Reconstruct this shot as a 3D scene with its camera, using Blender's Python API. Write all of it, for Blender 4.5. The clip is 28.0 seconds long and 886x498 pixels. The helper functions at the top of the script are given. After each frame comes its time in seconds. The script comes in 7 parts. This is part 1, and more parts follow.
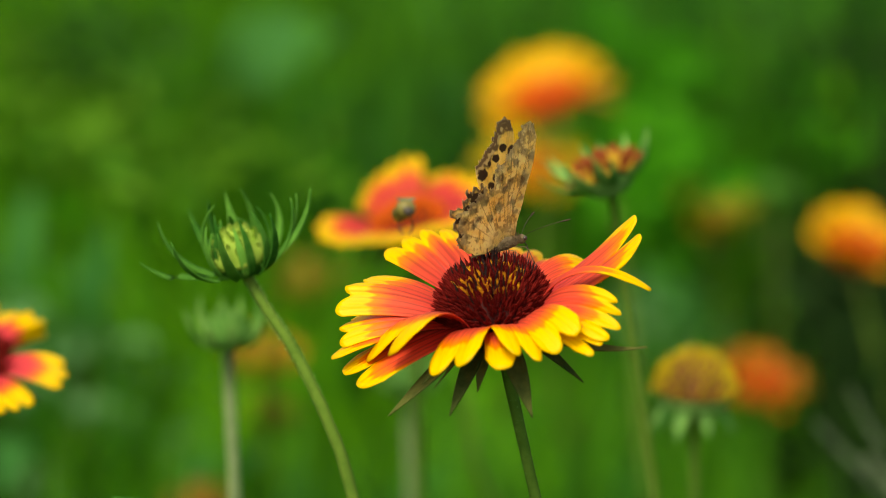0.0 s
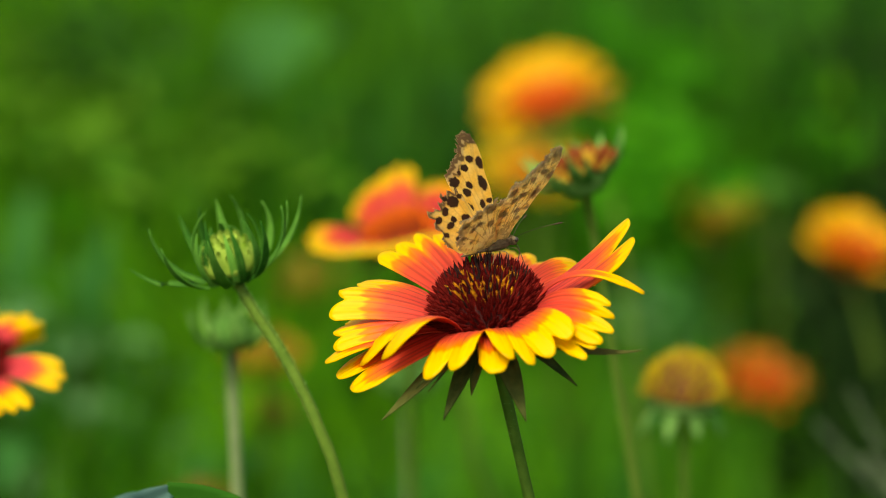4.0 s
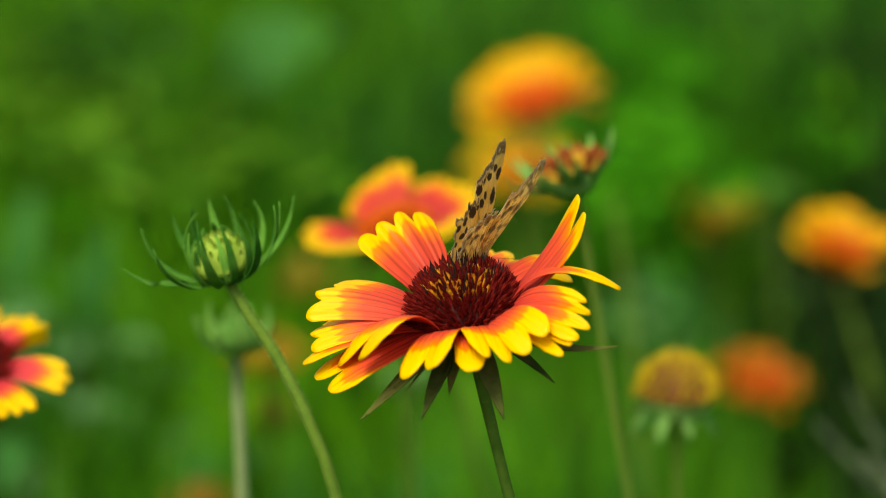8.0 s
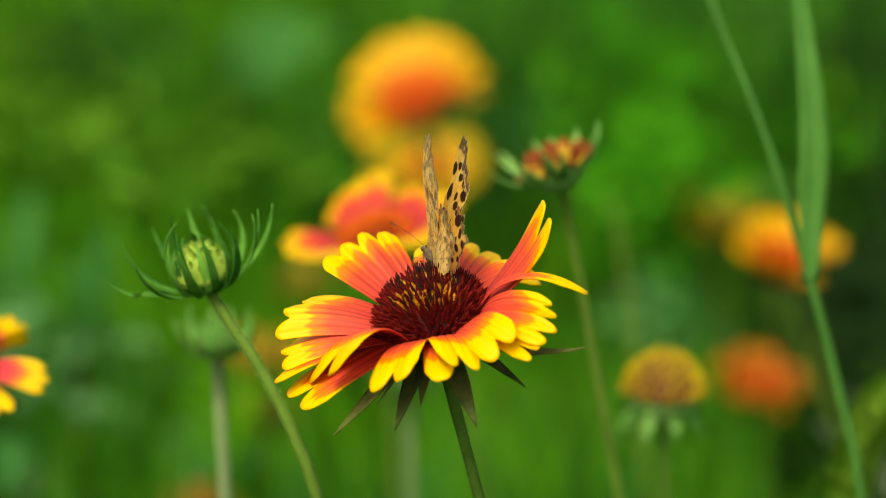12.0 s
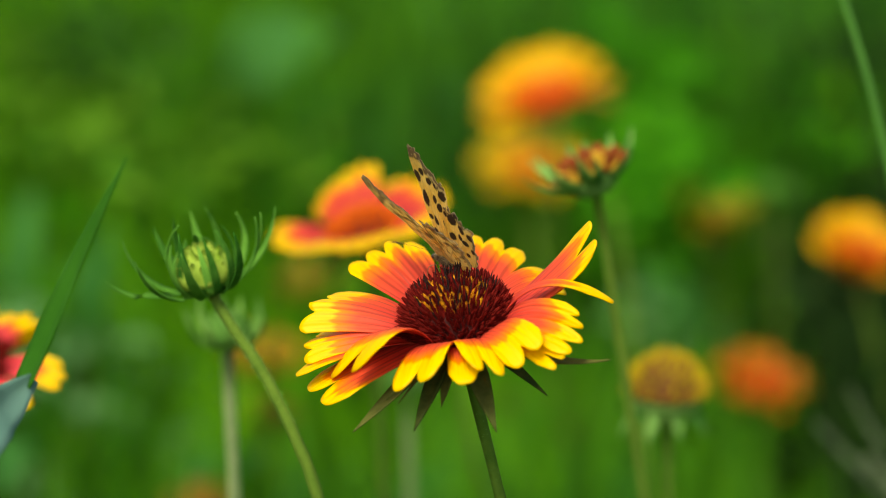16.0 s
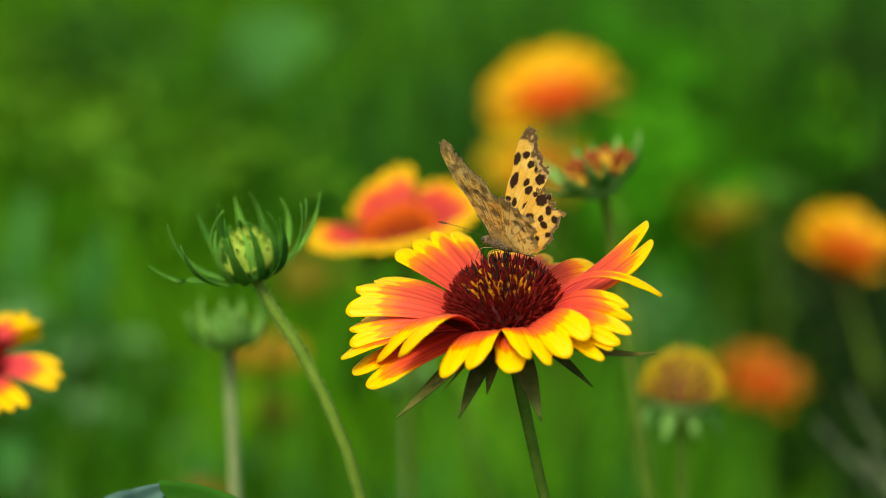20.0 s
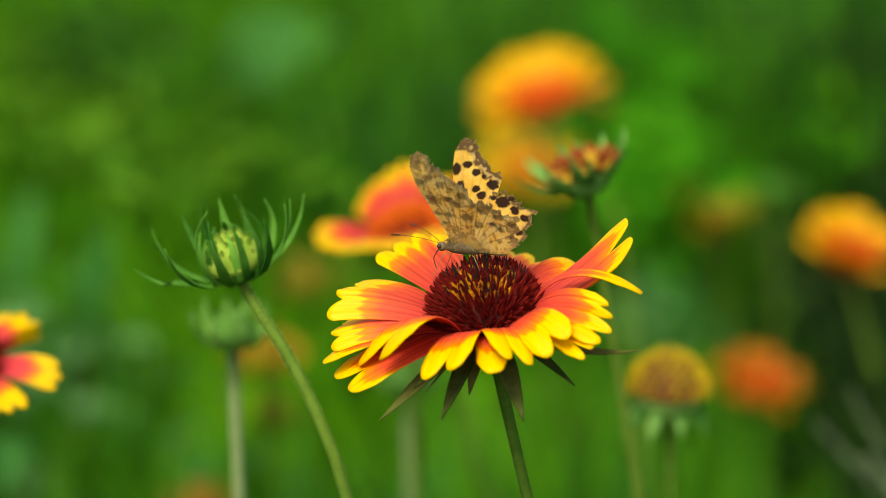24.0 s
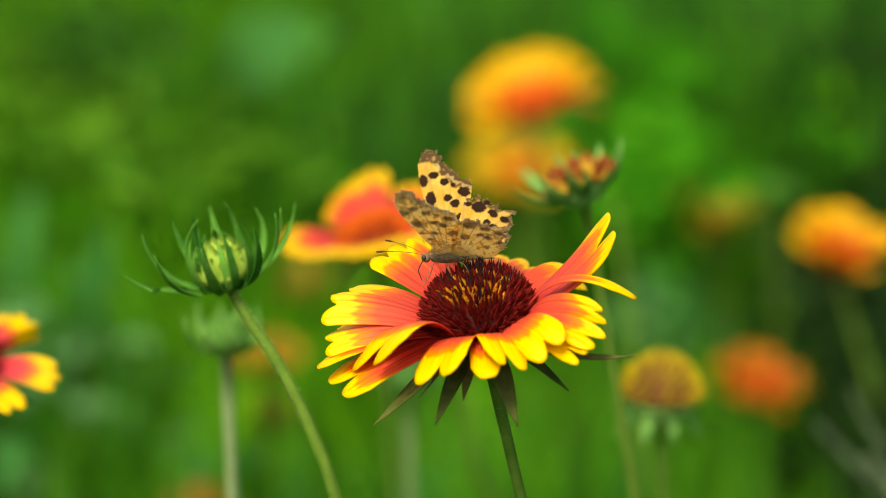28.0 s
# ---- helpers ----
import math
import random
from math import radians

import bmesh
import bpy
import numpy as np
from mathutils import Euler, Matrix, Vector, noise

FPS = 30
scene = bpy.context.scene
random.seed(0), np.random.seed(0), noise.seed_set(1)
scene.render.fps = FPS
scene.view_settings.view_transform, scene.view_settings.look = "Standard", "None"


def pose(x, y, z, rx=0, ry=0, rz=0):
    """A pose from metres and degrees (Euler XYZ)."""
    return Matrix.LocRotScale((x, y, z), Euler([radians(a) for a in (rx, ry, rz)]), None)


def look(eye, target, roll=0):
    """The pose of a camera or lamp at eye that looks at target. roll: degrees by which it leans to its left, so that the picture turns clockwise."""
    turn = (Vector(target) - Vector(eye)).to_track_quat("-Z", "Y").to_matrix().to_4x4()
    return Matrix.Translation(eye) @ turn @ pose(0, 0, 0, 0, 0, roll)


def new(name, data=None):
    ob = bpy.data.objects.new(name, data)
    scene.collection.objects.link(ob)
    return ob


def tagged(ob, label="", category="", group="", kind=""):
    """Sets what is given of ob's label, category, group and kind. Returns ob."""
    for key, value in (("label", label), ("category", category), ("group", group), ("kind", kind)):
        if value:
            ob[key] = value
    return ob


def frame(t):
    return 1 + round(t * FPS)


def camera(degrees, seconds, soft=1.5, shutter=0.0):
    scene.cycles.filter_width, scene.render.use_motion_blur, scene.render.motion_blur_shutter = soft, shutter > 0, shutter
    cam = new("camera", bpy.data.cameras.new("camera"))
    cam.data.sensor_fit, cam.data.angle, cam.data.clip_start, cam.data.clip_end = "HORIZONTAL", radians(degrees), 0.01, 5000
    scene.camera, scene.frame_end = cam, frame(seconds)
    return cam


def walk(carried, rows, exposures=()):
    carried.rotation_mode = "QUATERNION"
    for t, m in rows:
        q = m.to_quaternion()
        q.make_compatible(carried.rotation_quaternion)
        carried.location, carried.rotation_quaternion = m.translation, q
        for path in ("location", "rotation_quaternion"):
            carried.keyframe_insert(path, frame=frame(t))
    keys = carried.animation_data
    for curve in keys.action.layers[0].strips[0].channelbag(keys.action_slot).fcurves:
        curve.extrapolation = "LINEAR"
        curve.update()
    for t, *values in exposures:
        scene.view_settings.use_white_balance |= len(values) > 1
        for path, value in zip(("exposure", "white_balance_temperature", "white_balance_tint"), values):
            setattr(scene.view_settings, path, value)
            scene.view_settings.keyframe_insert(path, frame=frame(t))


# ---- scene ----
from mathutils import geometry

# ---- camera: a long lens on a tripod, 0.55 m from the flower ----
EYE = Vector((0, -0.53886, 0.58454))
cam = camera(20.0, 28.0, soft=0.75)
cam.data.dof.use_dof = True
cam.data.dof.focus_distance = 0.552
cam.data.dof.aperture_fstop = 7.0
STAND = pose(EYE.x, EYE.y, EYE.z, 78, 0, 0)
walk(cam, [(0, STAND), (28, STAND)], [(0, 0.46, 7600, 0), (10.5, 0.46, 7600, 0), (12, 0.56, 7600, 0), (15.5, 0.54, 7600, 0), (18, 0.52, 7600, 0), (25, 0.59, 7600, 0), (28, 0.72, 7600, 0)])

# ---- light: bright hazy sky, soft sun from above and behind the camera's left ----
world = bpy.data.worlds.new("sky")
scene.world = world
world.use_nodes = True
wn, wl = world.node_tree.nodes, world.node_tree.links
sky = wn.new("ShaderNodeTexSky")
sky.sky_type, sky.sun_disc = "NISHITA", False
sky.sun_elevation, sky.sun_rotation = radians(52), radians(202)
sky.dust_density, sky.ozone_density = 4.0, 1.0
wn["Background"].inputs["Strength"].default_value = 0.16
wl.new(sky.outputs["Color"], wn["Background"].inputs["Color"])
sun = new("sun", bpy.data.lights.new("sun", "SUN"))
sun.data.energy, sun.data.angle, sun.data.color = 1.7, radians(20), (1.0, 0.95, 0.85)
sun.matrix_basis = look((-0.7, -1.7, 2.6), (0, 0, 0.2))

# ---- materials ----


def mat(name, rough=0.6, spec=0.3):
    m = bpy.data.materials.new(name)
    m.use_nodes = True
    m.node_tree.nodes["Principled BSDF"].inputs["Roughness"].default_value = rough
    m.node_tree.nodes["Principled BSDF"].inputs["Specular IOR Level"].default_value = spec
    return m, m.node_tree.nodes, m.node_tree.links, m.node_tree.nodes["Principled BSDF"]


def ramp(n, stops, mode="LINEAR"):
    r = n.new("ShaderNodeValToRGB")
    r.color_ramp.interpolation = mode
    e = r.color_ramp.elements
    while len(e) < len(stops):
        e.new(0.5)
    for el, (p, c) in zip(e, stops):
        el.position, el.color = p, (*c, 1)
    return r


def math_node(n, l, op, a, b=None):
    m = n.new("ShaderNodeMath")
    m.operation = op
    for i, v in enumerate((a, b)):
        if v is None:
            continue
        if isinstance(v, (int, float)):
            m.inputs[i].default_value = v
        else:
            l.new(v, m.inputs[i])
    return m.outputs[0]


def noise_node(n, l, scale, detail=3, vec=None, rough=0.55):
    t = n.new("ShaderNodeTexNoise")
    t.inputs["Scale"].default_value, t.inputs["Detail"].default_value = scale, detail
    t.inputs["Roughness"].default_value = rough
    if vec is not None:
        l.new(vec, t.inputs["Vector"])
    return t.outputs["Fac"]


def bump(n, l, b, height, strength, dist):
    k = n.new("ShaderNodeBump")
    k.inputs["Strength"].default_value, k.inputs["Distance"].default_value = strength, dist
    l.new(height, k.inputs["Height"])
    l.new(k.outputs[0], b.inputs["Normal"])


def translucent(n, l, b, colour, amount):
    """Lets some light through a thin leaf or petal."""
    t = n.new("ShaderNodeBsdfTranslucent")
    if isinstance(colour, tuple):
        t.inputs["Color"].default_value = (*colour, 1)
    else:
        l.new(colour, t.inputs["Color"])
    mix = n.new("ShaderNodeMixShader")
    mix.inputs[0].default_value = amount
    l.new(b.outputs[0], mix.inputs[1])
    l.new(t.outputs[0], mix.inputs[2])
    l.new(mix.outputs[0], n["Material Output"].inputs["Surface"])


def petal_material(name, base, mid, tip, edge, spread=0.42):
    """Streaked from the base colour to the tip colour along the petal."""
    m, n, l, b = mat(name, 0.5, 0.25)
    uv = n.new("ShaderNodeUVMap")
    sep = n.new("ShaderNodeSeparateXYZ")
    l.new(uv.outputs[0], sep.inputs[0])
    mapping = n.new("ShaderNodeMapping")
    mapping.inputs["Scale"].default_value = (9, 0.8, 1)
    l.new(uv.outputs[0], mapping.inputs["Vector"])
    info = n.new("ShaderNodeObjectInfo")
    streak = n.new("ShaderNodeTexNoise")
    streak.noise_dimensions = "4D"
    streak.inputs["Scale"].default_value, streak.inputs["Detail"].default_value = 1.0, 3
    l.new(mapping.outputs[0], streak.inputs["Vector"])
    l.new(math_node(n, l, "MULTIPLY", info.outputs["Random"], 40), streak.inputs["W"])
    s = math_node(n, l, "MULTIPLY", math_node(n, l, "SUBTRACT", streak.outputs["Fac"], 0.5), spread)
    # the yellow reaches further down along the rims
    rim = math_node(n, l, "POWER", math_node(n, l, "ABSOLUTE", math_node(n, l, "SUBTRACT", sep.outputs["X"], 0.5)), 2)
    v = math_node(n, l, "ADD", math_node(n, l, "ADD", sep.outputs["Y"], s), math_node(n, l, "MULTIPLY", rim, 0.45))
    v = math_node(n, l, "ADD", v, math_node(n, l, "MULTIPLY", math_node(n, l, "SUBTRACT", info.outputs["Random"], 0.5), 0.12))
    r = ramp(n, [(0.0, base), (edge - 0.16, mid), (edge + 0.02, (tip[0], tip[1] * 0.45, tip[2])), (edge + 0.07, tip)])
    l.new(v, r.inputs[0])
    fine = noise_node(n, l, 900, 2)
    hsv = n.new("ShaderNodeHueSaturation")
    l.new(r.outputs[0], hsv.inputs["Color"])
    # darker veins run up the red part and fade in the tip
    line = math_node(n, l, "POWER", math_node(n, l, "ABSOLUTE", math_node(n, l, "SINE", math_node(n, l, "ADD", math_node(n, l, "MULTIPLY", sep.outputs["X"], 26), math_node(n, l, "MULTIPLY", streak.outputs["Fac"], 5)))), 8)
    fade = math_node(n, l, "MULTIPLY", line, math_node(n, l, "SUBTRACT", 1.0, math_node(n, l, "MINIMUM", math_node(n, l, "POWER", v, 3), 1.0)))
    val = math_node(n, l, "ADD", math_node(n, l, "MULTIPLY", fine, 0.3), 0.87)
    l.new(math_node(n, l, "SUBTRACT", val, math_node(n, l, "MULTIPLY", fade, 0.36)), hsv.inputs["Value"])
    l.new(hsv.outputs[0], b.inputs["Base Color"])
    wave = math_node(n, l, "SINE", math_node(n, l, "MULTIPLY", sep.outputs["X"], 70))
    bump(n, l, b, math_node(n, l, "ADD", wave, math_node(n, l, "MULTIPLY", streak.outputs["Fac"], 3)), 0.2, 0.0002)
    translucent(n, l, b, hsv.outputs[0], 0.3)
    return m


def plant_material(name, dark, light, scale, thin=0.25, rough=0.55, by="object", spec=0.25):
    """Green tissue: two tones of mottling, each piece a little different."""
    m, n, l, b = mat(name, rough, 0.08 if by == "island" else spec)
    if by == "island":
        rnd = n.new("ShaderNodeNewGeometry").outputs["Random Per Island"]
    else:
        rnd = n.new("ShaderNodeObjectInfo").outputs["Random"]
    co = n.new("ShaderNodeTexCoord").outputs["Object"]
    f = math_node(n, l, "ADD", math_node(n, l, "MULTIPLY", noise_node(n, l, scale, 4, co), 0.7),
                  math_node(n, l, "MULTIPLY", math_node(n, l, "SUBTRACT", rnd, 0.35), 0.55))
    r = ramp(n, [(0.1, dark), (0.75, light)])
    l.new(f, r.inputs[0])
    l.new(r.outputs[0], b.inputs["Base Color"])
    bump(n, l, b, noise_node(n, l, scale * 6, 2, co), 0.3, 0.0003)
    if thin:
        translucent(n, l, b, r.outputs[0], thin)
    return m


def meadow_material(name, dark, light, cool, thin=0.4):
    """Meadow greens: stands of lighter, darker and cooler growth a hand or two across, blade by blade a little different."""
    m, n, l, b = mat(name, 0.8, 0.08)
    rnd = n.new("ShaderNodeNewGeometry").outputs["Random Per Island"]
    co = n.new("ShaderNodeTexCoord").outputs["Object"]
    stretch = n.new("ShaderNodeMapping")
    stretch.inputs["Scale"].default_value = (1.5, 0.8, 0.9)
    l.new(co, stretch.inputs["Vector"])
    big = noise_node(n, l, 7, 2, stretch.outputs[0])
    small = noise_node(n, l, 18, 2, stretch.outputs[0])
    f = math_node(n, l, "ADD", math_node(n, l, "MULTIPLY", math_node(n, l, "SUBTRACT", big, 0.5), 3.0), math_node(n, l, "MULTIPLY", math_node(n, l, "SUBTRACT", small, 0.5), 1.2))
    f = math_node(n, l, "ADD", f, math_node(n, l, "ADD", 0.3, math_node(n, l, "MULTIPLY", rnd, 0.35)))
    r = ramp(n, [(0.0, dark), (0.5, tuple((x + y) / 2 for x, y in zip(dark, light))), (1.0, light)])
    l.new(f, r.inputs[0])
    hue = noise_node(n, l, 4.5, 2)
    mix = n.new("ShaderNodeMix")
    mix.data_type = "RGBA"
    l.new(math_node(n, l, "MULTIPLY", math_node(n, l, "SUBTRACT", hue, 0.42), 2.6), mix.inputs["Factor"])
    l.new(r.outputs[0], mix.inputs["A"])
    mul = n.new("ShaderNodeMix")
    mul.data_type, mul.blend_type = "RGBA", "MULTIPLY"
    mul.inputs["Factor"].default_value = 1.0
    l.new(r.outputs[0], mul.inputs["A"])
    mul.inputs["B"].default_value = (*cool, 1)
    l.new(mul.outputs["Result"], mix.inputs["B"])
    l.new(mix.outputs["Result"], b.inputs["Base Color"])
    translucent(n, l, b, mix.outputs["Result"], thin)
    return m


def plain_material(name, a, c, scale, rough=0.7, spec=0.2):
    m, n, l, b = mat(name, rough, spec)
    co = n.new("ShaderNodeTexCoord").outputs["Object"]
    rnd = n.new("ShaderNodeObjectInfo").outputs["Random"]
    f = math_node(n, l, "ADD", math_node(n, l, "MULTIPLY", noise_node(n, l, scale, 4, co), 0.75), math_node(n, l, "MULTIPLY", rnd, 0.3))
    r = ramp(n, [(0.2, a), (0.8, c)])
    l.new(f, r.inputs[0])
    l.new(r.outputs[0], b.inputs["Base Color"])
    bump(n, l, b, noise_node(n, l, scale * 4, 3, co), 0.4, 0.0002)
    return m


def pattern_material(name, rough=0.75, thin=0.6, pale_by=0.5):
    """A wing's scales: their pattern is in the mesh's colours, with a fine grain over it."""
    m, n, l, b = mat(name, rough, 0.15)
    a = n.new("ShaderNodeVertexColor")
    a.layer_name = "pattern"
    co = n.new("ShaderNodeTexCoord").outputs["Object"]
    hsv = n.new("ShaderNodeHueSaturation")
    l.new(a.outputs[0], hsv.inputs["Color"])
    l.new(math_node(n, l, "ADD", math_node(n, l, "MULTIPLY", noise_node(n, l, 1800, 3, co), 0.6), 0.78), hsv.inputs["Value"])
    l.new(hsv.outputs[0], b.inputs["Base Color"])
    bump(n, l, b, noise_node(n, l, 2500, 2, co), 0.4, 0.0001)
    pale = n.new("ShaderNodeGamma")
    pale.inputs["Gamma"].default_value = pale_by
    l.new(hsv.outputs[0], pale.inputs["Color"])
    translucent(n, l, b, pale.outputs[0], thin)
    return m


PETAL = petal_material("petal_red_yellow", (0.58, 0.035, 0.045), (0.8, 0.09, 0.035), (0.92, 0.58, 0.002), 0.73, 0.32)
PETAL_PINK = petal_material("petal_rose_yellow", (0.4, 0.02, 0.035), (0.64, 0.05, 0.035), (0.74, 0.46, 0.004), 0.79, 0.24)
PETAL_ROSE = petal_material("petal_rose_gold", (0.5, 0.025, 0.055), (0.74, 0.05, 0.06), (0.88, 0.56, 0.003), 0.74, 0.22)
PETAL_ORANGE = petal_material("petal_orange", (0.66, 0.045, 0.003), (0.76, 0.15, 0.003), (0.74, 0.41, 0.003), 0.46)
PETAL_YELLOW = petal_material("petal_yellow", (0.52, 0.1, 0.003), (0.54, 0.23, 0.003), (0.54, 0.37, 0.003), 0.46)
PETAL_OCHRE = petal_material("petal_ochre", (0.36, 0.16, 0.004), (0.4, 0.22, 0.004), (0.42, 0.27, 0.005), 0.45)
PETAL_DULL = petal_material("petal_faded", (0.22, 0.14, 0.004), (0.23, 0.19, 0.005), (0.24, 0.24, 0.006), 0.45)
PETAL_EMBER = petal_material("petal_red_orange", (0.55, 0.05, 0.008), (0.58, 0.09, 0.006), (0.52, 0.18, 0.006), 0.5)
FLORET = plain_material("floret_maroon", (0.04, 0.003, 0.004), (0.2, 0.011, 0.008), 700, 0.85, 0.08)
FLORET_GOLD = plain_material("floret_gold", (0.3, 0.08, 0.006), (0.75, 0.33, 0.012), 900)
FLORET_BLACK = plain_material("style_black", (0.012, 0.006, 0.006), (0.03, 0.012, 0.01), 900)
DISC = plain_material("disc_maroon", (0.02, 0.003, 0.004), (0.07, 0.008, 0.008), 500)
DISC_RUST = plain_material("disc_rust", (0.2, 0.02, 0.003), (0.5, 0.07, 0.006), 300)
FLORET_RUST = plain_material("floret_rust", (0.35, 0.04, 0.003), (0.75, 0.14, 0.006), 300)
OCHRE = plain_material("seed_head_ochre", (0.28, 0.17, 0.006), (0.6, 0.45, 0.014), 350)
WITHERED = plain_material("floret_withered", (0.1, 0.03, 0.012), (0.3, 0.11, 0.03), 350)
STEM = plant_material("stem_green", (0.05, 0.115, 0.012), (0.15, 0.25, 0.035), 300, 0, 0.7, spec=0.08)
STEM_PALE = plant_material("stem_pale", (0.16, 0.24, 0.09), (0.3, 0.38, 0.18), 200, 0)
SEPAL = plant_material("sepal_olive", (0.03, 0.055, 0.012), (0.13, 0.145, 0.035), 420, 0.25, 0.75, spec=0.06)
BRACT = plant_material("bract_green", (0.03, 0.15, 0.015), (0.17, 0.42, 0.06), 260, 0.35, 0.7, spec=0.08)
BRACT_PALE = plant_material("bract_pale_green", (0.05, 0.2, 0.03), (0.34, 0.6, 0.16), 200, 0.35, 0.7, spec=0.08)
BRACT_SEA = plant_material("bract_sea_green", (0.045, 0.19, 0.022), (0.3, 0.56, 0.13), 160, 0.35, 0.7, spec=0.08)
BUD = plant_material("bud_yellow_green", (0.2, 0.36, 0.03), (0.5, 0.64, 0.12), 300, 0.2, 0.7, spec=0.08)
GRASS = meadow_material("meadow_grass", (0.016, 0.072, 0.005), (0.105, 0.33, 0.012), (0.55, 0.8, 3.5))
GRASS_LIGHT = meadow_material("grass_light", (0.04, 0.18, 0.004), (0.17, 0.46, 0.01), (0.6, 0.85, 3.0))
# near-black green: the shade in the meadow's gaps is put into this colour
GRASS_PAINTED_SHADE = plant_material("undergrowth_painted_shade", (0.006, 0.022, 0.004), (0.025, 0.06, 0.012), 6, 0.2, 0.6, "island")
LEAF_BLUE = plant_material("leaf_blue_green", (0.03, 0.16, 0.025), (0.08, 0.27, 0.06), 30, 0.35, 0.7, spec=0.08)
STALK_GREEN = plant_material("stalk_green", (0.05, 0.18, 0.02), (0.13, 0.34, 0.06), 60, 0.3, 0.6)
BLADE = plant_material("blade_green", (0.012, 0.085, 0.006), (0.04, 0.17, 0.014), 60, 0.35, 0.75, spec=0.08)
BRISTLE = plant_material("bristle_green", (0.2, 0.4, 0.03), (0.4, 0.65, 0.08), 60, 0.4, 0.8, spec=0.08)
LEAF_UNDER = plant_material("leaf_underside", (0.05, 0.16, 0.13), (0.13, 0.26, 0.22), 90, 0.3, 0.75, spec=0.08)
STRAW = plant_material("seed_grass_grey", (0.06, 0.1, 0.05), (0.17, 0.22, 0.12), 200, 0.1)
SOIL = plain_material("soil", (0.015, 0.03, 0.008), (0.04, 0.07, 0.015), 8, 0.9)
BODY = plain_material("insect_fur", (0.05, 0.036, 0.022), (0.25, 0.18, 0.1), 1200, 0.95, 0.05)
FUR_BUFF = plain_material("insect_fur_buff", (0.16, 0.1, 0.05), (0.42, 0.3, 0.16), 1200, 0.95, 0.05)
FEELER = plain_material("insect_antenna", (0.04, 0.025, 0.018), (0.1, 0.06, 0.035), 900, 0.7)
LEG = plain_material("insect_leg", (0.1, 0.065, 0.035), (0.34, 0.23, 0.12), 900, 0.6)
EYE_DARK = plain_material("insect_eye", (0.02, 0.015, 0.012), (0.05, 0.035, 0.025), 900, 0.3, 0.5)
FLY = plain_material("fly_olive", (0.12, 0.1, 0.02), (0.35, 0.27, 0.06), 900, 0.4, 0.4)
WING_TOP = pattern_material("wing_upper")
WING_UNDER = pattern_material("wing_under", 0.75, 0.66, 0.65)

# ---- building blocks ----


def part(name, bm, material, parent, label="", smooth=True):
    me = bpy.data.meshes.new(name)
    if smooth:
        for fc in bm.faces:
            fc.smooth = True
    bm.to_mesh(me)
    bm.free()
    for mm in (material if isinstance(material, (list, tuple)) else [material]):
        me.materials.append(mm)
    ob = new(name, me)
    ob.parent = parent
    if label:
        tagged(ob, label)
    return ob


def thing(name, m, label, category, group="", kind=""):
    ob = new(name)
    ob.empty_display_size = 0.01
    ob.matrix_basis = m
    return tagged(ob, label, category, group, kind)


def tube(bm, pts, radii, sides=8, caps=True):
    """A tapered round stalk through the points."""
    pts = [Vector(p) for p in pts]
    rings, ref = [], Vector((0.31, 0.9, 0.2)).normalized()
    for i, p in enumerate(pts):
        d = (pts[min(i + 1, len(pts) - 1)] - pts[max(i - 1, 0)]).normalized()
        a = d.cross(ref).normalized()
        c = d.cross(a)
        rr = radii[i] if isinstance(radii, (list, tuple)) else radii
        rings.append([bm.verts.new(p + (a * math.cos(2 * math.pi * k / sides) + c * math.sin(2 * math.pi * k / sides)) * rr) for k in range(sides)])
    for r0, r1 in zip(rings, rings[1:]):
        for k in range(sides):
            bm.faces.new((r0[k], r0[(k + 1) % sides], r1[(k + 1) % sides], r1[k]))
    if caps:
        bm.faces.new(rings[0])
        bm.faces.new(rings[-1][::-1])
    return rings


def bezier(p0, p1, p2, n):
    p0, p1, p2 = Vector(p0), Vector(p1), Vector(p2)
    return [p0 * (1 - t) ** 2 + p1 * 2 * t * (1 - t) + p2 * t * t for t in (i / n for i in range(n + 1))]


def spline(pts, n):
    """A smooth line through the points, n steps to each span."""
    pts = [Vector(p) for p in pts]
    q = [pts[0] * 2 - pts[1]] + pts + [pts[-1] * 2 - pts[-2]]
    out = []
    for i in range(1, len(q) - 2):
        for k in range(n):
            t = k / n
            out.append(0.5 * (2 * q[i] + (q[i + 1] - q[i - 1]) * t + (2 * q[i - 1] - 5 * q[i] + 4 * q[i + 1] - q[i + 2]) * t * t
                              + (3 * q[i] - q[i - 1] - 3 * q[i + 1] + q[i + 2]) * t ** 3))
    return out + [pts[-1]]


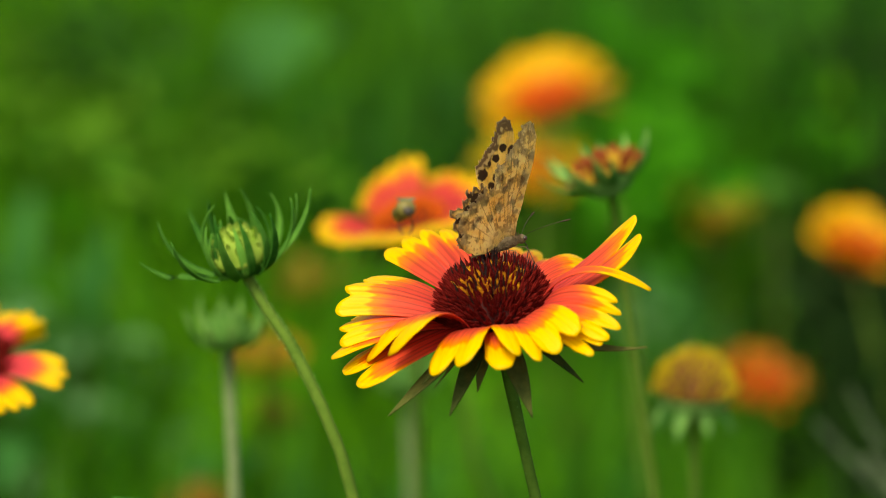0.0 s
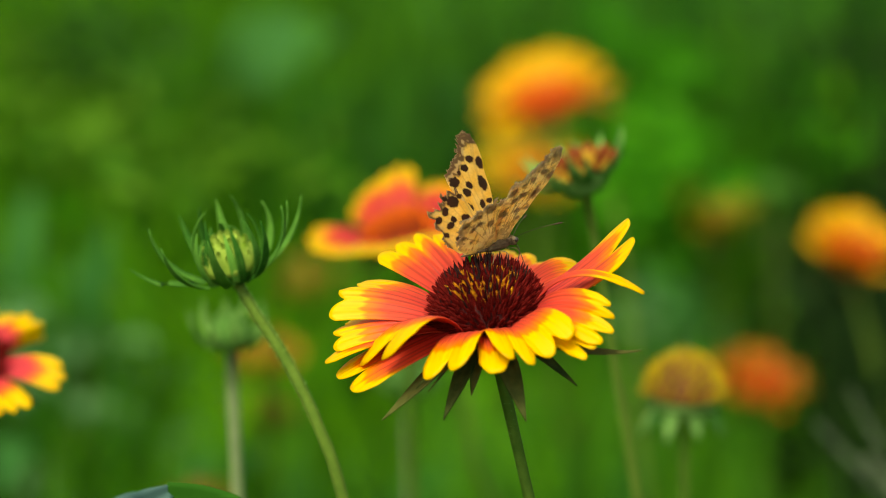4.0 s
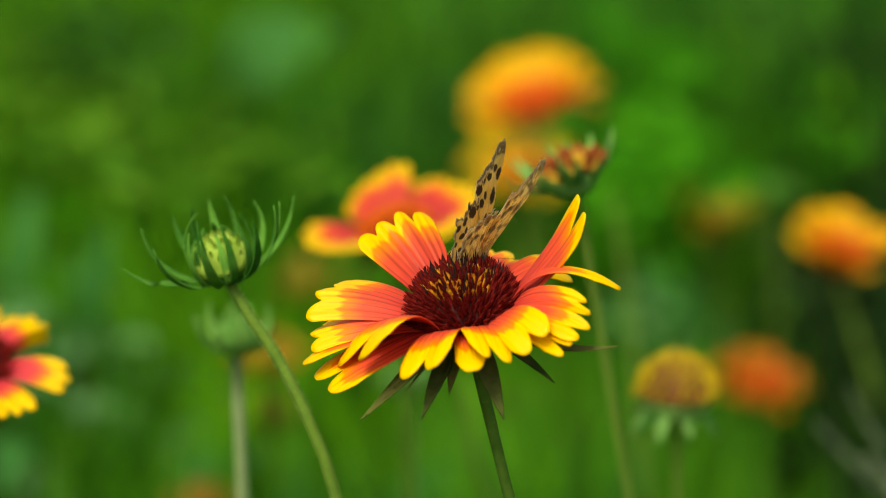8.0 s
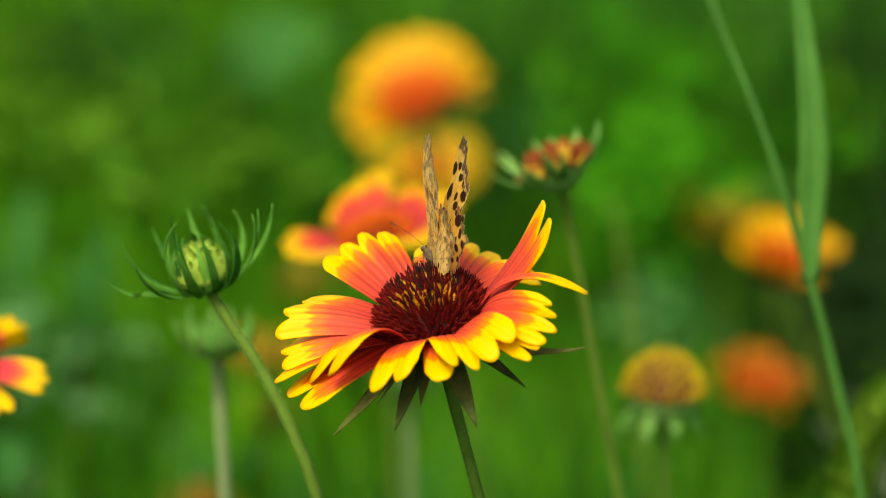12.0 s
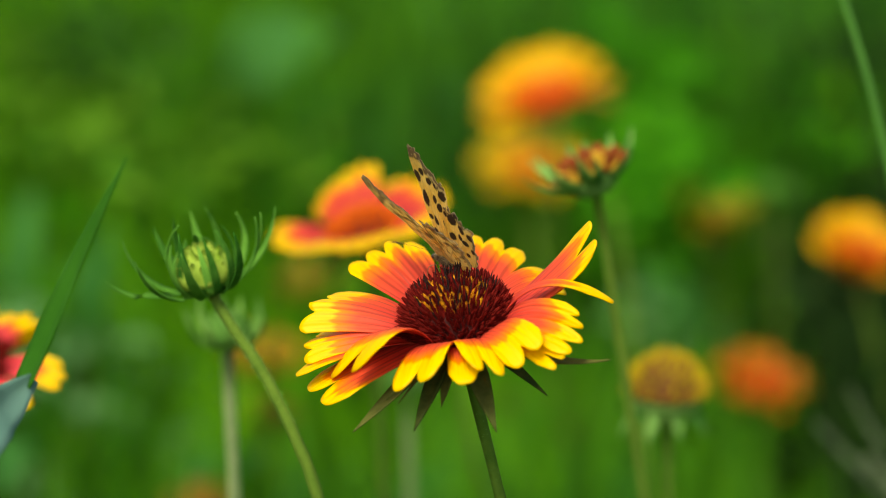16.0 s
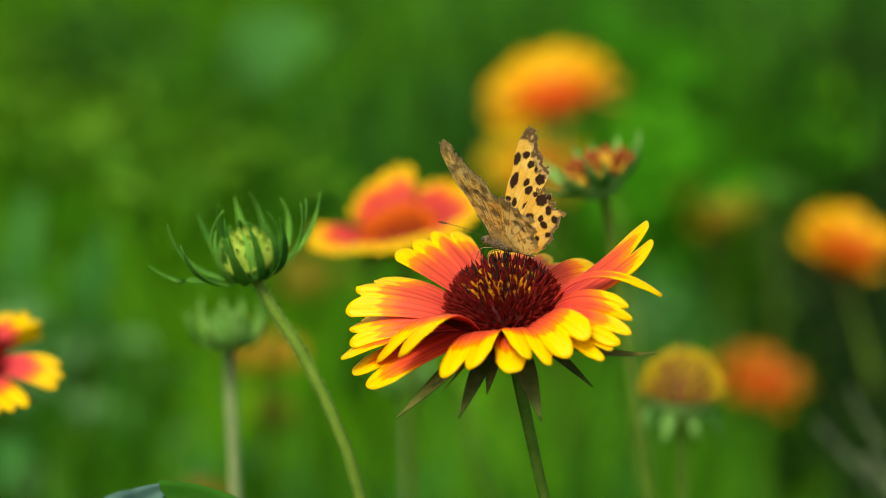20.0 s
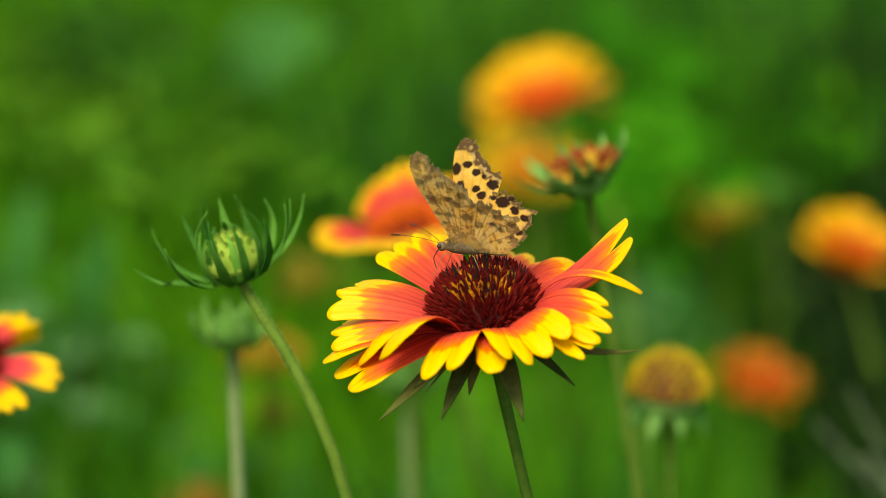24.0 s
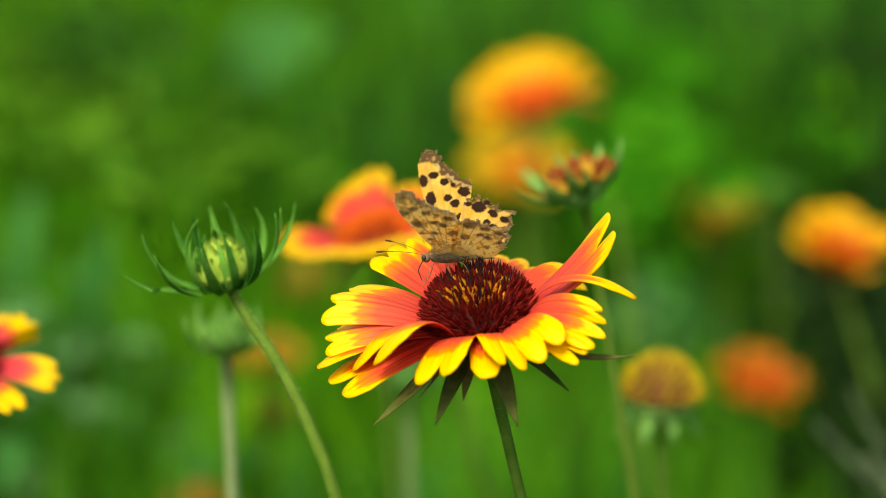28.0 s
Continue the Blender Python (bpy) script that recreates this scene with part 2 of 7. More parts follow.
def sheet(bm, grid, thick, uvs=None):
    """A thin closed sheet over a grid of points (rows of equal length)."""
    nu, nv = len(grid), len(grid[0])
    uvl = bm.loops.layers.uv.verify()
    nor = [[None] * nv for _ in range(nu)]
    for i in range(nu):
        for j in range(nv):
            a = grid[min(i + 1, nu - 1)][j] - grid[max(i - 1, 0)][j]
            c = grid[i][min(j + 1, nv - 1)] - grid[i][max(j - 1, 0)]
            k = a.cross(c)
            nor[i][j] = k.normalized() if k.length > 1e-12 else Vector((0, 0, 1))
    top = [[bm.verts.new(grid[i][j] + nor[i][j] * thick / 2) for j in range(nv)] for i in range(nu)]
    bot = [[bm.verts.new(grid[i][j] - nor[i][j] * thick / 2) for j in range(nv)] for i in range(nu)]
    uv = {}
    for i in range(nu):
        for j in range(nv):
            c = uvs[i][j] if uvs else (i / (nu - 1), j / (nv - 1))
            uv[top[i][j]] = uv[bot[i][j]] = c
    faces = []
    for i in range(nu - 1):
        for j in range(nv - 1):
            faces.append(bm.faces.new((top[i][j], top[i + 1][j], top[i + 1][j + 1], top[i][j + 1])))
            faces.append(bm.faces.new((bot[i][j], bot[i][j + 1], bot[i + 1][j + 1], bot[i + 1][j])))
    rim = [(i, 0) for i in range(nu)] + [(nu - 1, j) for j in range(1, nv)] + [(i, nv - 1) for i in range(nu - 2, -1, -1)] + [(0, j) for j in range(nv - 2, 0, -1)]
    for (i, j), (k, m) in zip(rim, rim[1:] + rim[:1]):
        faces.append(bm.faces.new((top[i][j], bot[i][j], bot[k][m], top[k][m])))
    for fc in faces:
        for lp in fc.loops:
            lp[uvl].uv = uv[lp.vert]


def petal_mesh(az, elev, reach, width, curl, twist, cup, teeth, root, rng, nu=27, nv=15):
    """A ray petal from the disc's rim (root) to its toothed tip. Millimetres; chord elevation and curl in degrees."""
    bm = bmesh.new()
    az, el = radians(az), radians(elev)
    tip = Vector((reach * math.cos(el), 0, reach * math.sin(el)))
    base = Vector((root, 0, -0.4))
    chord = tip - base
    mean, length = math.atan2(chord.z, chord.x), chord.length
    cr = radians(curl)
    length *= 1 + cr * cr / 6
    line, p = [], base.copy()
    steps = nv * 3
    for s in range(steps + 1):
        v = s / steps
        a = mean + cr * (1 - 2 * v)
        line.append((p.copy(), a))
        p += Vector((math.cos(a), 0, math.sin(a))) * (length / steps)
    wob = [rng.uniform(-1, 1) for _ in range(6)]
    turn = Matrix.Rotation(az, 3, "Z")
    grid, uvs = [], []
    for i in range(nu):
        uu = -1 + 2 * i / (nu - 1)
        row, uvr = [], []
        near = min((abs(uu - c), k) for k, c in enumerate(((0.0,), (-0.5, 0.48), (-0.64, 0.0, 0.62))[teeth - 1]))
        off = near[0] / (1.0, 0.5, 0.32)[teeth - 1]
        vmax = 1 - ((0.3, 0.2, 0.12)[teeth - 1] + 0.03 * wob[1]) * min(off, 1.15) ** 3.4 - (0.045 + 0.04 * wob[2 + near[1]]) * (near[1] != teeth // 2)
        crease = min(off, 1.0) ** 2 * (teeth > 1)
        for j in range(nv):
            v = j / (nv - 1) * vmax
            k = min(v * steps, steps - 1e-6)
            k0 = int(k)
            (pa, aa), (pb, ab) = line[k0], line[k0 + 1]
            q, ang = pa.lerp(pb, k - k0), aa + (ab - aa) * (k - k0)
            prof = 0.3 + 0.7 * math.sin(min(1, v / 0.72) * math.pi / 2) ** 1.2
            if v > 0.72:
                prof *= 1 - 0.2 * ((v - 0.72) / 0.28) ** 2
            w = width / 2 * prof
            tw = radians(twist) * (0.35 + 0.65 * v)
            nrm = Vector((-math.sin(ang), 0, math.cos(ang)))
            lat = Vector((0, 1, 0)) * math.cos(tw) + nrm * math.sin(tw)
            up = nrm * math.cos(tw) - Vector((0, 1, 0)) * math.sin(tw)
            h = cup * width * 0.5 * uu * uu * (0.4 + v) - 0.035 * width * crease * min(1, 2 * v) + 0.16 * math.sin(uu * 9 + wob[3]) * min(1, v * 3) + 0.5 * wob[4] * math.sin(3 * v + 2 * uu)
            row.append(turn @ (q + lat * (uu * w) + up * h) * 0.001)
            uvr.append(((uu + 1) / 2, v + 0.55 * (1 - vmax) * v))
        grid.append(row)
        uvs.append(uvr)
    # the two long edges turn the right way up: rows run across
    sheet(bm, grid, 0.00022, uvs)
    return bm


def smooth(lo, hi, x):
    t = max(0.0, min(1.0, (x - lo) / (hi - lo)))
    return t * t * (3 - 2 * t)


def lobed_petal(az, lobes, arch, foot=8.0, full=0.85, depth=0.3, gold=0.0, wide=7.0, crease=0.1, root=9.0, seed=1, scale=1.0):
    """A ray petal that splits into rounded lobes. az: its root on the disc's rim; lobes: azimuth, elevation and reach of each tip,
    in the order of the azimuths; arch: the height of its back over the chord; gold: how much further down the yellow comes."""
    rl = random.Random(seed)

    def polar(a, e, r):
        a, e = radians(a), radians(e)
        return Vector((math.cos(a) * math.cos(e), math.sin(a) * math.cos(e), math.sin(e))) * r

    n = len(lobes)
    tips = [polar(*q) for q in lobes]
    centre = sum(tips, Vector()) / n
    tips = [centre + (q - centre) * (1 - 0.35 / n) for q in tips]
    rc = Vector((root * math.cos(radians(az)), root * math.sin(radians(az)), -0.4))
    chord = centre - rc
    length = chord.length
    side = Vector((-math.sin(radians(az)), math.cos(radians(az)), 0))
    if n == 1:
        span = [-side * wide / 2, side * wide / 2]
    up = Vector((0, 0, 1)) - chord * (chord.z / length ** 2)
    up.normalize()
    nu, nv = 14 * n + 1, 23
    wob = [rl.uniform(-1, 1) for _ in range(n + 6)]
    grid, uvs, offs = [], [], []
    for i in range(nu):
        uu = -1 + 2 * i / (nu - 1)
        x = (uu + 1) / 2 * n
        k = min(int(x), n - 1)
        off = abs(x - k - 0.5) * 2
        if n == 1:
            tip = centre + side * (wide / 2) * uu
        else:
            j = min(max(int(x - 0.5), 0), n - 2)
            tip = tips[j].lerp(tips[j + 1], x - 0.5 - j)
        outer = (k == 0 and x < 0.5) or (k == n - 1 and x > n - 0.5)
        end = 1 - depth * (0.85 if outer else 1.0 + 0.25 * wob[k]) * off ** 2.8 - 0.03 * abs(wob[k + 1]) * (n > 1)
        foot_at = rc + side * (foot / 2) * uu - Vector((0, 0, 0.05 * foot * uu * uu))
        mid = rc + chord * 0.5 + (tip - centre) * full + up * (2 * arch * length)
        row, uvr = [], []
        for j in range(nv):
            v = j / (nv - 1) * end
            row.append(foot_at * (1 - v) ** 2 + mid * (2 * v * (1 - v)) + tip * v * v)
            uvr.append(((uu + 1) / 2, v + 0.75 * (1 - end) * v + gold))
        grid.append(row)
        uvs.append(uvr)
        offs.append((off, uu))
    spacing = (tips[0] - tips[-1]).length / (n - 1) if n > 1 else wide
    out = []
    for i in range(nu):
        off, uu = offs[i]
        row = []
        for j in range(nv):
            a = grid[min(i + 1, nu - 1)][j] - grid[max(i - 1, 0)][j]
            c = grid[i][min(j + 1, nv - 1)] - grid[i][max(j - 1, 0)]
            nrm = a.cross(c).normalized()
            if nrm.z < 0:
                nrm = -nrm
            v = j / (nv - 1)
            h = -crease * spacing * off ** 2 * smooth(0.2, 0.8, v) + 0.07 * math.sin(uu * n * 7 + wob[-1]) * min(1, 3 * v)
            h += 0.35 * wob[-2] * math.sin(3 * v + 2 * uu + wob[-3]) * v
            row.append((grid[i][j] + nrm * h) * 0.001 * scale)
        out.append(row)
    bm = bmesh.new()
    sheet(bm, out, 0.00022, uvs)
    return bm


def strap(bm, pts, width, thick, fold=0.25, tipw=0.04, up=(0, 0, 1), basew=0.7, n=5):
    """A pointed leaf or bract along the points."""
    pts = [Vector(p) for p in pts]
    grid = []
    m = len(pts)
    for i in range(n):
        s = -1 + 2 * i / (n - 1)
        row = []
        for j, p in enumerate(pts):
            v = j / (m - 1)
            d = (pts[min(j + 1, m - 1)] - pts[max(j - 1, 0)]).normalized()
            lat = d.cross(Vector(up))
            lat = lat.normalized() if lat.length > 1e-6 else Vector((1, 0, 0))
            nrm = lat.cross(d)
            w = width / 2 * max(tipw, (basew + (1 - basew) * min(1, v / 0.35)) * (1 - max(0, (v - 0.35) / 0.65) ** 1.6))
            row.append(p + lat * s * w + nrm * abs(s) * w * fold)
        grid.append(row)
    sheet(bm, grid, thick)


def dome(bm, radius, height, base=0.0, seg=28, rings=10, lumps=0.03, seed=3):
    rows = []
    for i in range(rings):
        a = i / rings * math.pi / 2
        row = []
        for k in range(seg):
            t = 2 * math.pi * k / seg
            q = 1 + lumps * noise.noise((math.cos(t) * 3 + seed, math.sin(t) * 3, i * 0.7))
            row.append(bm.verts.new((radius * math.cos(a) * math.cos(t) * q, radius * math.cos(a) * math.sin(t) * q, base + height * math.sin(a) * q)))
        rows.append(row)
    top = bm.verts.new((0, 0, base + height))
    for r0, r1 in zip(rows, rows[1:]):
        for k in range(seg):
            bm.faces.new((r0[k], r0[(k + 1) % seg], r1[(k + 1) % seg], r1[k]))
    for k in range(seg):
        bm.faces.new((rows[-1][k], rows[-1][(k + 1) % seg], top))
    bm.faces.new(rows[0][::-1])


def spike_mesh(name, length, r0, rm, sides, material):
    """One disc floret: a tube that swells and closes to a point."""
    bm = bmesh.new()
    tube(bm, [(0, 0, 0), (0, 0, length * 0.55), (0, 0, length * 0.8), (0, 0, length)], [r0, rm, rm * 0.7, rm * 0.12], sides)
    me = bpy.data.meshes.new(name)
    for fc in bm.faces:
        fc.smooth = True
    bm.to_mesh(me)
    bm.free()
    me.materials.append(material)
    return me


def aim(p, d):
    return Matrix.Translation(p) @ Vector(d).to_track_quat("Z", "Y").to_matrix().to_4x4()


def join_copies(bm, me, mats):
    """Adds copies of a small mesh at the given poses."""
    co = [v.co.copy() for v in me.vertices]
    fs = [tuple(p.vertices) for p in me.polygons]
    for m in mats:
        vs = [bm.verts.new(m @ c) for c in co]
        for f in fs:
            bm.faces.new([vs[k] for k in f])


def stem_part(flower, base, r_top, r_base, material, bend=(0, 0, 0), top=-0.004, via=(), hairs=0):
    """The stalk from the flower's foot to its root in the ground (base, world)."""
    inv = flower.matrix_basis.inverted()
    a, c = flower.matrix_basis @ Vector((0, 0, top)), Vector(base)
    mid = (a * 0.6 + c * 0.4) + Vector(bend)
    pts = spline([a, *via, c], 6) if via else bezier(a, mid, c, 22)
    bm = bmesh.new()
    n = len(pts) - 1
    tube(bm, [inv @ p for p in pts], [r_top + (r_base - r_top) * i / n + 0.00008 * math.sin(i * 2.3) for i in range(n + 1)], 10)
    st = part("stem", bm, material, flower)
    if hairs:
        rh, bm = random.Random(hairs), bmesh.new()
        upper = [inv @ p for p in pts[:len(pts) // 2]]
        for _ in range(hairs):
            k = rh.randrange(len(upper) - 1)
            p, d = upper[k].lerp(upper[k + 1], rh.random()), (upper[k + 1] - upper[k]).normalized()
            o = Vector((rh.gauss(0, 1), rh.gauss(0, 1), rh.gauss(0, 1)))
            o = (o - d * o.dot(d)).normalized()
            tube(bm, [p + o * r_top * 0.9, p + o * (r_top + rh.uniform(0.0003, 0.0009)) - d * 0.0002], [0.00005, 0.00002], 3)
        tagged(part("hair", bm, BRACT_PALE, st), "", "", "", "stuff")
    st["root"] = tuple(base)
    return st


def blanket_flower(m, petals, petal_mat, label, seed, disc_r=12.2, disc_h=9.0, rich=False, root=10.0, disc_mats=(DISC, FLORET, FLORET_GOLD), sepals=(), sepal_mat=SEPAL, scale=1.0, group="", gold_to=0.3, floret=1.0, gold_share=0.3):
    """Gaillardia head: domed disc of florets, ray petals, bracts below. Petals: azimuth, elevation, reach, width, curl, twist, cup."""
    rng = random.Random(seed)
    fl = thing("blanket_flower", m, label, "flower", group)
    res = (27, 15) if rich else (14, 9)
    for q in petals:
        if isinstance(q, dict):
            part("petal", lobed_petal(scale=scale, **q), petal_mat, fl)
    for az, el, reach, width, curl, twist, cup, teeth in (q for q in petals if not isinstance(q, dict)):
        part("petal", petal_mesh(az, el, reach * scale, width * scale, curl, twist, cup, teeth, root * scale, rng, *res), petal_mat, fl)
    bm = bmesh.new()
    dome(bm, disc_r * 0.00093 * scale, disc_h * 0.0009 * scale, -0.001, seed=seed)
    part("disc", bm, disc_mats[0], fl)
    bm = bmesh.new()
    dome(bm, disc_r * 0.0009 * scale, -0.0062 * scale, -0.0012)
    part("receptacle", bm, sepal_mat, fl, "green cup under the petals")
    # florets in a spiral over the dome
    n = 1150 if rich else 150
    long_m = [spike_mesh("floret", 0.0036 * floret * scale * k, 0.0003 * scale, 0.00036 * scale * (1 if rich else 2.3), 5, disc_mats[1]) for k in (0.8, 1.0, 1.25)]
    gold_m = [spike_mesh("floret", 0.0026 * floret * scale * k, 0.00042 * scale, 0.0005 * scale * (1 if rich else 1.6), 5, disc_mats[2]) for k in (0.85, 1.1)]
    far = {}
    for i in range(n):
        f = (i + 0.5) / n
        a = i * 2.399963 + rng.uniform(-0.1, 0.1)
        ct = 1 - f * 0.97
        s = math.sqrt(1 - ct * ct)
        p = Vector((s * math.cos(a) * disc_r * 0.00092, s * math.sin(a) * disc_r * 0.00092, ct * disc_h * 0.0009 - 0.001)) * scale
        d = Vector((s * math.cos(a) * 0.9 + rng.uniform(-0.18, 0.18), s * math.sin(a) * 0.9 + rng.uniform(-0.18, 0.18), ct + 0.35 + rng.uniform(-0.1, 0.15)))
        gold = 0.02 < f < gold_to and rng.random() < gold_share
        me = rng.choice(gold_m if gold else long_m)
        q = aim(p, d)
        if rich and len(far.get("parts", [])) < 300 and (p.y < 0.002 or f < 0.35):
            ob = new("floret", me)
            ob.parent = fl
            ob.matrix_basis = q
            far.setdefault("parts", []).append(ob)
        else:
            far.setdefault(gold, []).append((me, q))
    for key, mt in ((True, disc_mats[2]), (False, disc_mats[1])):
        if far.get(key):
            bm = bmesh.new()
            for me, q in far[key]:
                join_copies(bm, me, [q])
            tagged(part("floret_rest", bm, mt, fl), "", "", "", "stuff")
    if rich:
        style = spike_mesh("style", 0.0046, 0.00013, 0.0002, 5, FLORET_BLACK)
        for i in range(90):
            a, f = rng.uniform(0, 6.28), rng.uniform(0.15, 0.97)
            p = Vector((f * math.cos(a) * disc_r * 0.00092, f * math.sin(a) * disc_r * 0.00092, math.sqrt(1 - f * f) * disc_h * 0.0009))
            ob = new("style", style)
            ob.parent = fl
            ob.matrix_basis = aim(p, (p.x * 30 + rng.uniform(-0.3, 0.3), p.y * 30 + rng.uniform(-0.2, 0.3), 1))
    for az, el, reach, width, curl in sepals:
        bm = bmesh.new()
        c = math.cos(radians(az)), math.sin(radians(az))
        e0, e1 = radians(el + curl), radians(el - curl)
        p, pts = Vector((6.0 * scale, 0, -3.5 * scale)), []
        for k in range(11):
            pts.append(Vector((p.x * c[0], p.x * c[1], p.z)) * 0.001)
            e = e0 + (e1 - e0) * k / 10
            p += Vector((math.cos(e), 0, math.sin(e))) * (reach - 6) * scale / 10
        strap(bm, pts, width * 0.001 * scale, 0.0003, 0.3, basew=0.8)
        part("sepal", bm, sepal_mat, fl)
    return fl


def ring_petals(n, elev, reach, width, seed, curl=16, spread=8, front=None):
    rng = random.Random(seed)
    lean = [elev if front is None or 360 * i / n < 200 or 360 * i / n > 340 else front for i in range(n)]
    return [(360 * i / n + rng.uniform(-7, 7), lean[i] + rng.uniform(-spread, spread), reach * rng.uniform(0.9, 1.05), width * rng.uniform(0.85, 1.15),
             curl + rng.uniform(-8, 8), rng.uniform(-14, 14), rng.uniform(-0.1, 0.2), rng.choice((2, 3, 3))) for i in range(n)]


def ring_sepals(n, elev, reach, width, seed, curl=15):
    rng = random.Random(seed)
    return [(360 * i / n + rng.uniform(-9, 9), elev + rng.uniform(-9, 9), reach * rng.uniform(0.85, 1.1), width, curl + rng.uniform(-8, 8)) for i in range(n)]


def bud_head(m, label, core, bracts, seed, core_mat=BUD, bract_mat=BRACT):
    """A closed head: a round core inside narrow bracts that arch upward. Bracts: azimuth, first and last elevation, length, width."""
    rng = random.Random(seed)
    b = thing("flower_bud", m, label, "flower bud", "flower buds")
    bm = bmesh.new()
    dome(bm, core * 0.95, core * 1.05, 0.0, lumps=0.12, seed=seed)
    part("core", bm, core_mat, b, "yellow-green folded core")
    bm = bmesh.new()
    dome(bm, core * 0.9, -core * 0.65, 0.0005)
    part("receptacle", bm, bract_mat, b)
    for k in range(46):
        t = k * 2.4
        f = math.sqrt((k + 0.5) / 46)
        bm = bmesh.new()
        p0 = Vector((core * f * 0.85 * math.cos(t), core * f * 0.85 * math.sin(t), core * (math.sqrt(max(0, 1 - f * f)) * 1.0 - 0.1)))
        d = Vector((p0.x * 0.35, p0.y * 0.35, core)).normalized()
        tube(bm, [p0, p0 + d * core * 0.22, p0 + d * core * 0.36], [core * 0.1, core * 0.085, core * 0.03], 5)
        part("floret_bud", bm, core_mat, b)
    for az, e0, e1, length, width in bracts:
        bm = bmesh.new()
        c, s = math.cos(radians(az)), math.sin(radians(az))
        p, pts = Vector((core * 0.75, 0, -core * 0.35)), []
        for k in range(13):
            pts.append((p.x * c, p.x * s, p.z))
            e = radians(e0 + (e1 - e0) * k / 12)
            p += Vector((math.cos(e), 0, math.sin(e))) * length / 12
        strap(bm, pts, width, 0.0003, 0.35, basew=0.9, up=(-s * 0.01 + c, s, 0.4))
        part("bract", bm, bract_mat, b)
    return b


# ---- ground and meadow ----
rng = random.Random(11)
bm = bmesh.new()
N = 60
vs = [[bm.verts.new((-500 + 1000 * i / N, -500 + 1000 * j / N, 0)) for j in range(N + 1)] for i in range(N + 1)]
for i in range(N):
    for j in range(N):
        bm.faces.new((vs[i][j], vs[i + 1][j], vs[i + 1][j + 1], vs[i][j + 1]))
ground = part("ground", bm, SOIL, None)
tagged(ground, "dark earth under the meadow plants", "ground", "", "structure")


def grass_patch(name, label, count, area, height, width, material, seed, lean=0.35, wide=False):
    """Many bent blades over a stretch of ground, as one mesh."""
    rr = random.Random(seed)
    verts, faces = [], []
    for _ in range(count):
        x0, x1, y0, y1 = area
        y = y0 + (y1 - y0) * rr.random() ** 1.3
        spread = (y + 0.6) * 0.24 + 0.12
        x = rr.uniform(x0, x1) if wide else rr.uniform(max(x0, -spread), min(x1, spread))
        if wide and y > 0.5 and abs(x) < spread * 1.05:
            continue
        h = height * rr.uniform(0.55, 1.1)
        w = width * rr.uniform(0.6, 1.3)
        a, ln = rr.uniform(0, 6.283), lean * h * rr.uniform(0.1, 1.2)
        f = rr.uniform(0, 3.14)
        k0 = len(verts)
        for s in range(5):
            t = s / 4
            c = Vector((x + math.cos(a) * ln * t * t, y + math.sin(a) * ln * t * t, h * (t - 0.12 * t ** 3)))
            o = Vector((math.cos(f), math.sin(f), 0)) * w * (1 - t ** 2.2) / 2
            verts += [c - o, c + o]
        for s in range(4):
            q = k0 + 2 * s
            faces.append((q, q + 1, q + 3, q + 2))
    me = bpy.data.meshes.new(name)
    me.from_pydata(verts, [], faces)
    me.materials.append(material)
    for p in me.polygons:
        p.use_smooth = True
    return tagged(new(name, me), label, "grass", "", "stuff")


grass_patch("meadow_grass", "dense bright green meadow grass behind the flowers", 9000, (-9, 9, 1.1, 7), 0.5, 0.011, GRASS, 1)
grass_patch("meadow_grass", "light yellow-green grass tufts", 1000, (-0.36, -0.15, 1.1, 2.0), 0.45, 0.012, GRASS_LIGHT, 2)
grass_patch("meadow_grass", "light green grass tufts behind the buds", 500, (-0.32, -0.06, 0.75, 1.2), 0.37, 0.01, GRASS_LIGHT, 10)
grass_patch("meadow_grass", "bright green grass clump", 500, (0.12, 0.24, 1.1, 2.0), 0.42, 0.012, GRASS, 6)
grass_patch("meadow_grass", "light green grass between the stalks", 1500, (-0.5, 0.2, 0.6, 1.3), 0.31, 0.01, GRASS_LIGHT, 9)
grass_patch("meadow_grass", "short green grass round the stalks", 3000, (-1, 1, 0.45, 1.6), 0.3, 0.009, GRASS, 3)
# two dark-coloured patches stand in for the deep shade at the right
grass_patch("undergrowth", "undergrowth darkened in its colour to stand for shade", 3000, (0.2, 0.7, 0.55, 1.1), 0.34, 0.014, GRASS_PAINTED_SHADE, 4, 0.1)
grass_patch("undergrowth", "tall growth darkened in its colour to stand for shade", 600, (0.27, 0.8, 1.0, 1.9), 0.45, 0.014, GRASS_PAINTED_SHADE, 7)
grass_patch("meadow_grass", "short meadow grass round about the camera", 3500, (-4, 4, -5, -0.9), 0.26, 0.01, GRASS, 12, wide=True)
grass_patch("meadow_grass", "meadow grass to one side", 2500, (-5, -0.7, -1.5, 2.5), 0.35, 0.011, GRASS, 13, wide=True)
grass_patch("meadow_grass", "meadow grass to the other side", 2500, (0.8, 5, -1.5, 2.5), 0.35, 0.011, GRASS, 14, wide=True)
grass_patch("meadow_grass", "meadow grass all round", 40000, (-7, 7, 0.9, 8), 0.42, 0.012, GRASS, 15, wide=True)
grass_patch("meadow_grass", "low meadow grass under the flowers", 2000, (-1.5, 0.18, 0.25, 1.2), 0.2, 0.009, GRASS, 16, wide=True)
grass_patch("meadow_grass", "tall meadow grass to one side", 12000, (-6, -0.6, -1, 4), 0.42, 0.012, GRASS, 17, wide=True)
grass_patch("meadow_grass", "tall meadow grass to the other side", 12000, (0.6, 6, -1, 4), 0.42, 0.012, GRASS, 18, wide=True)
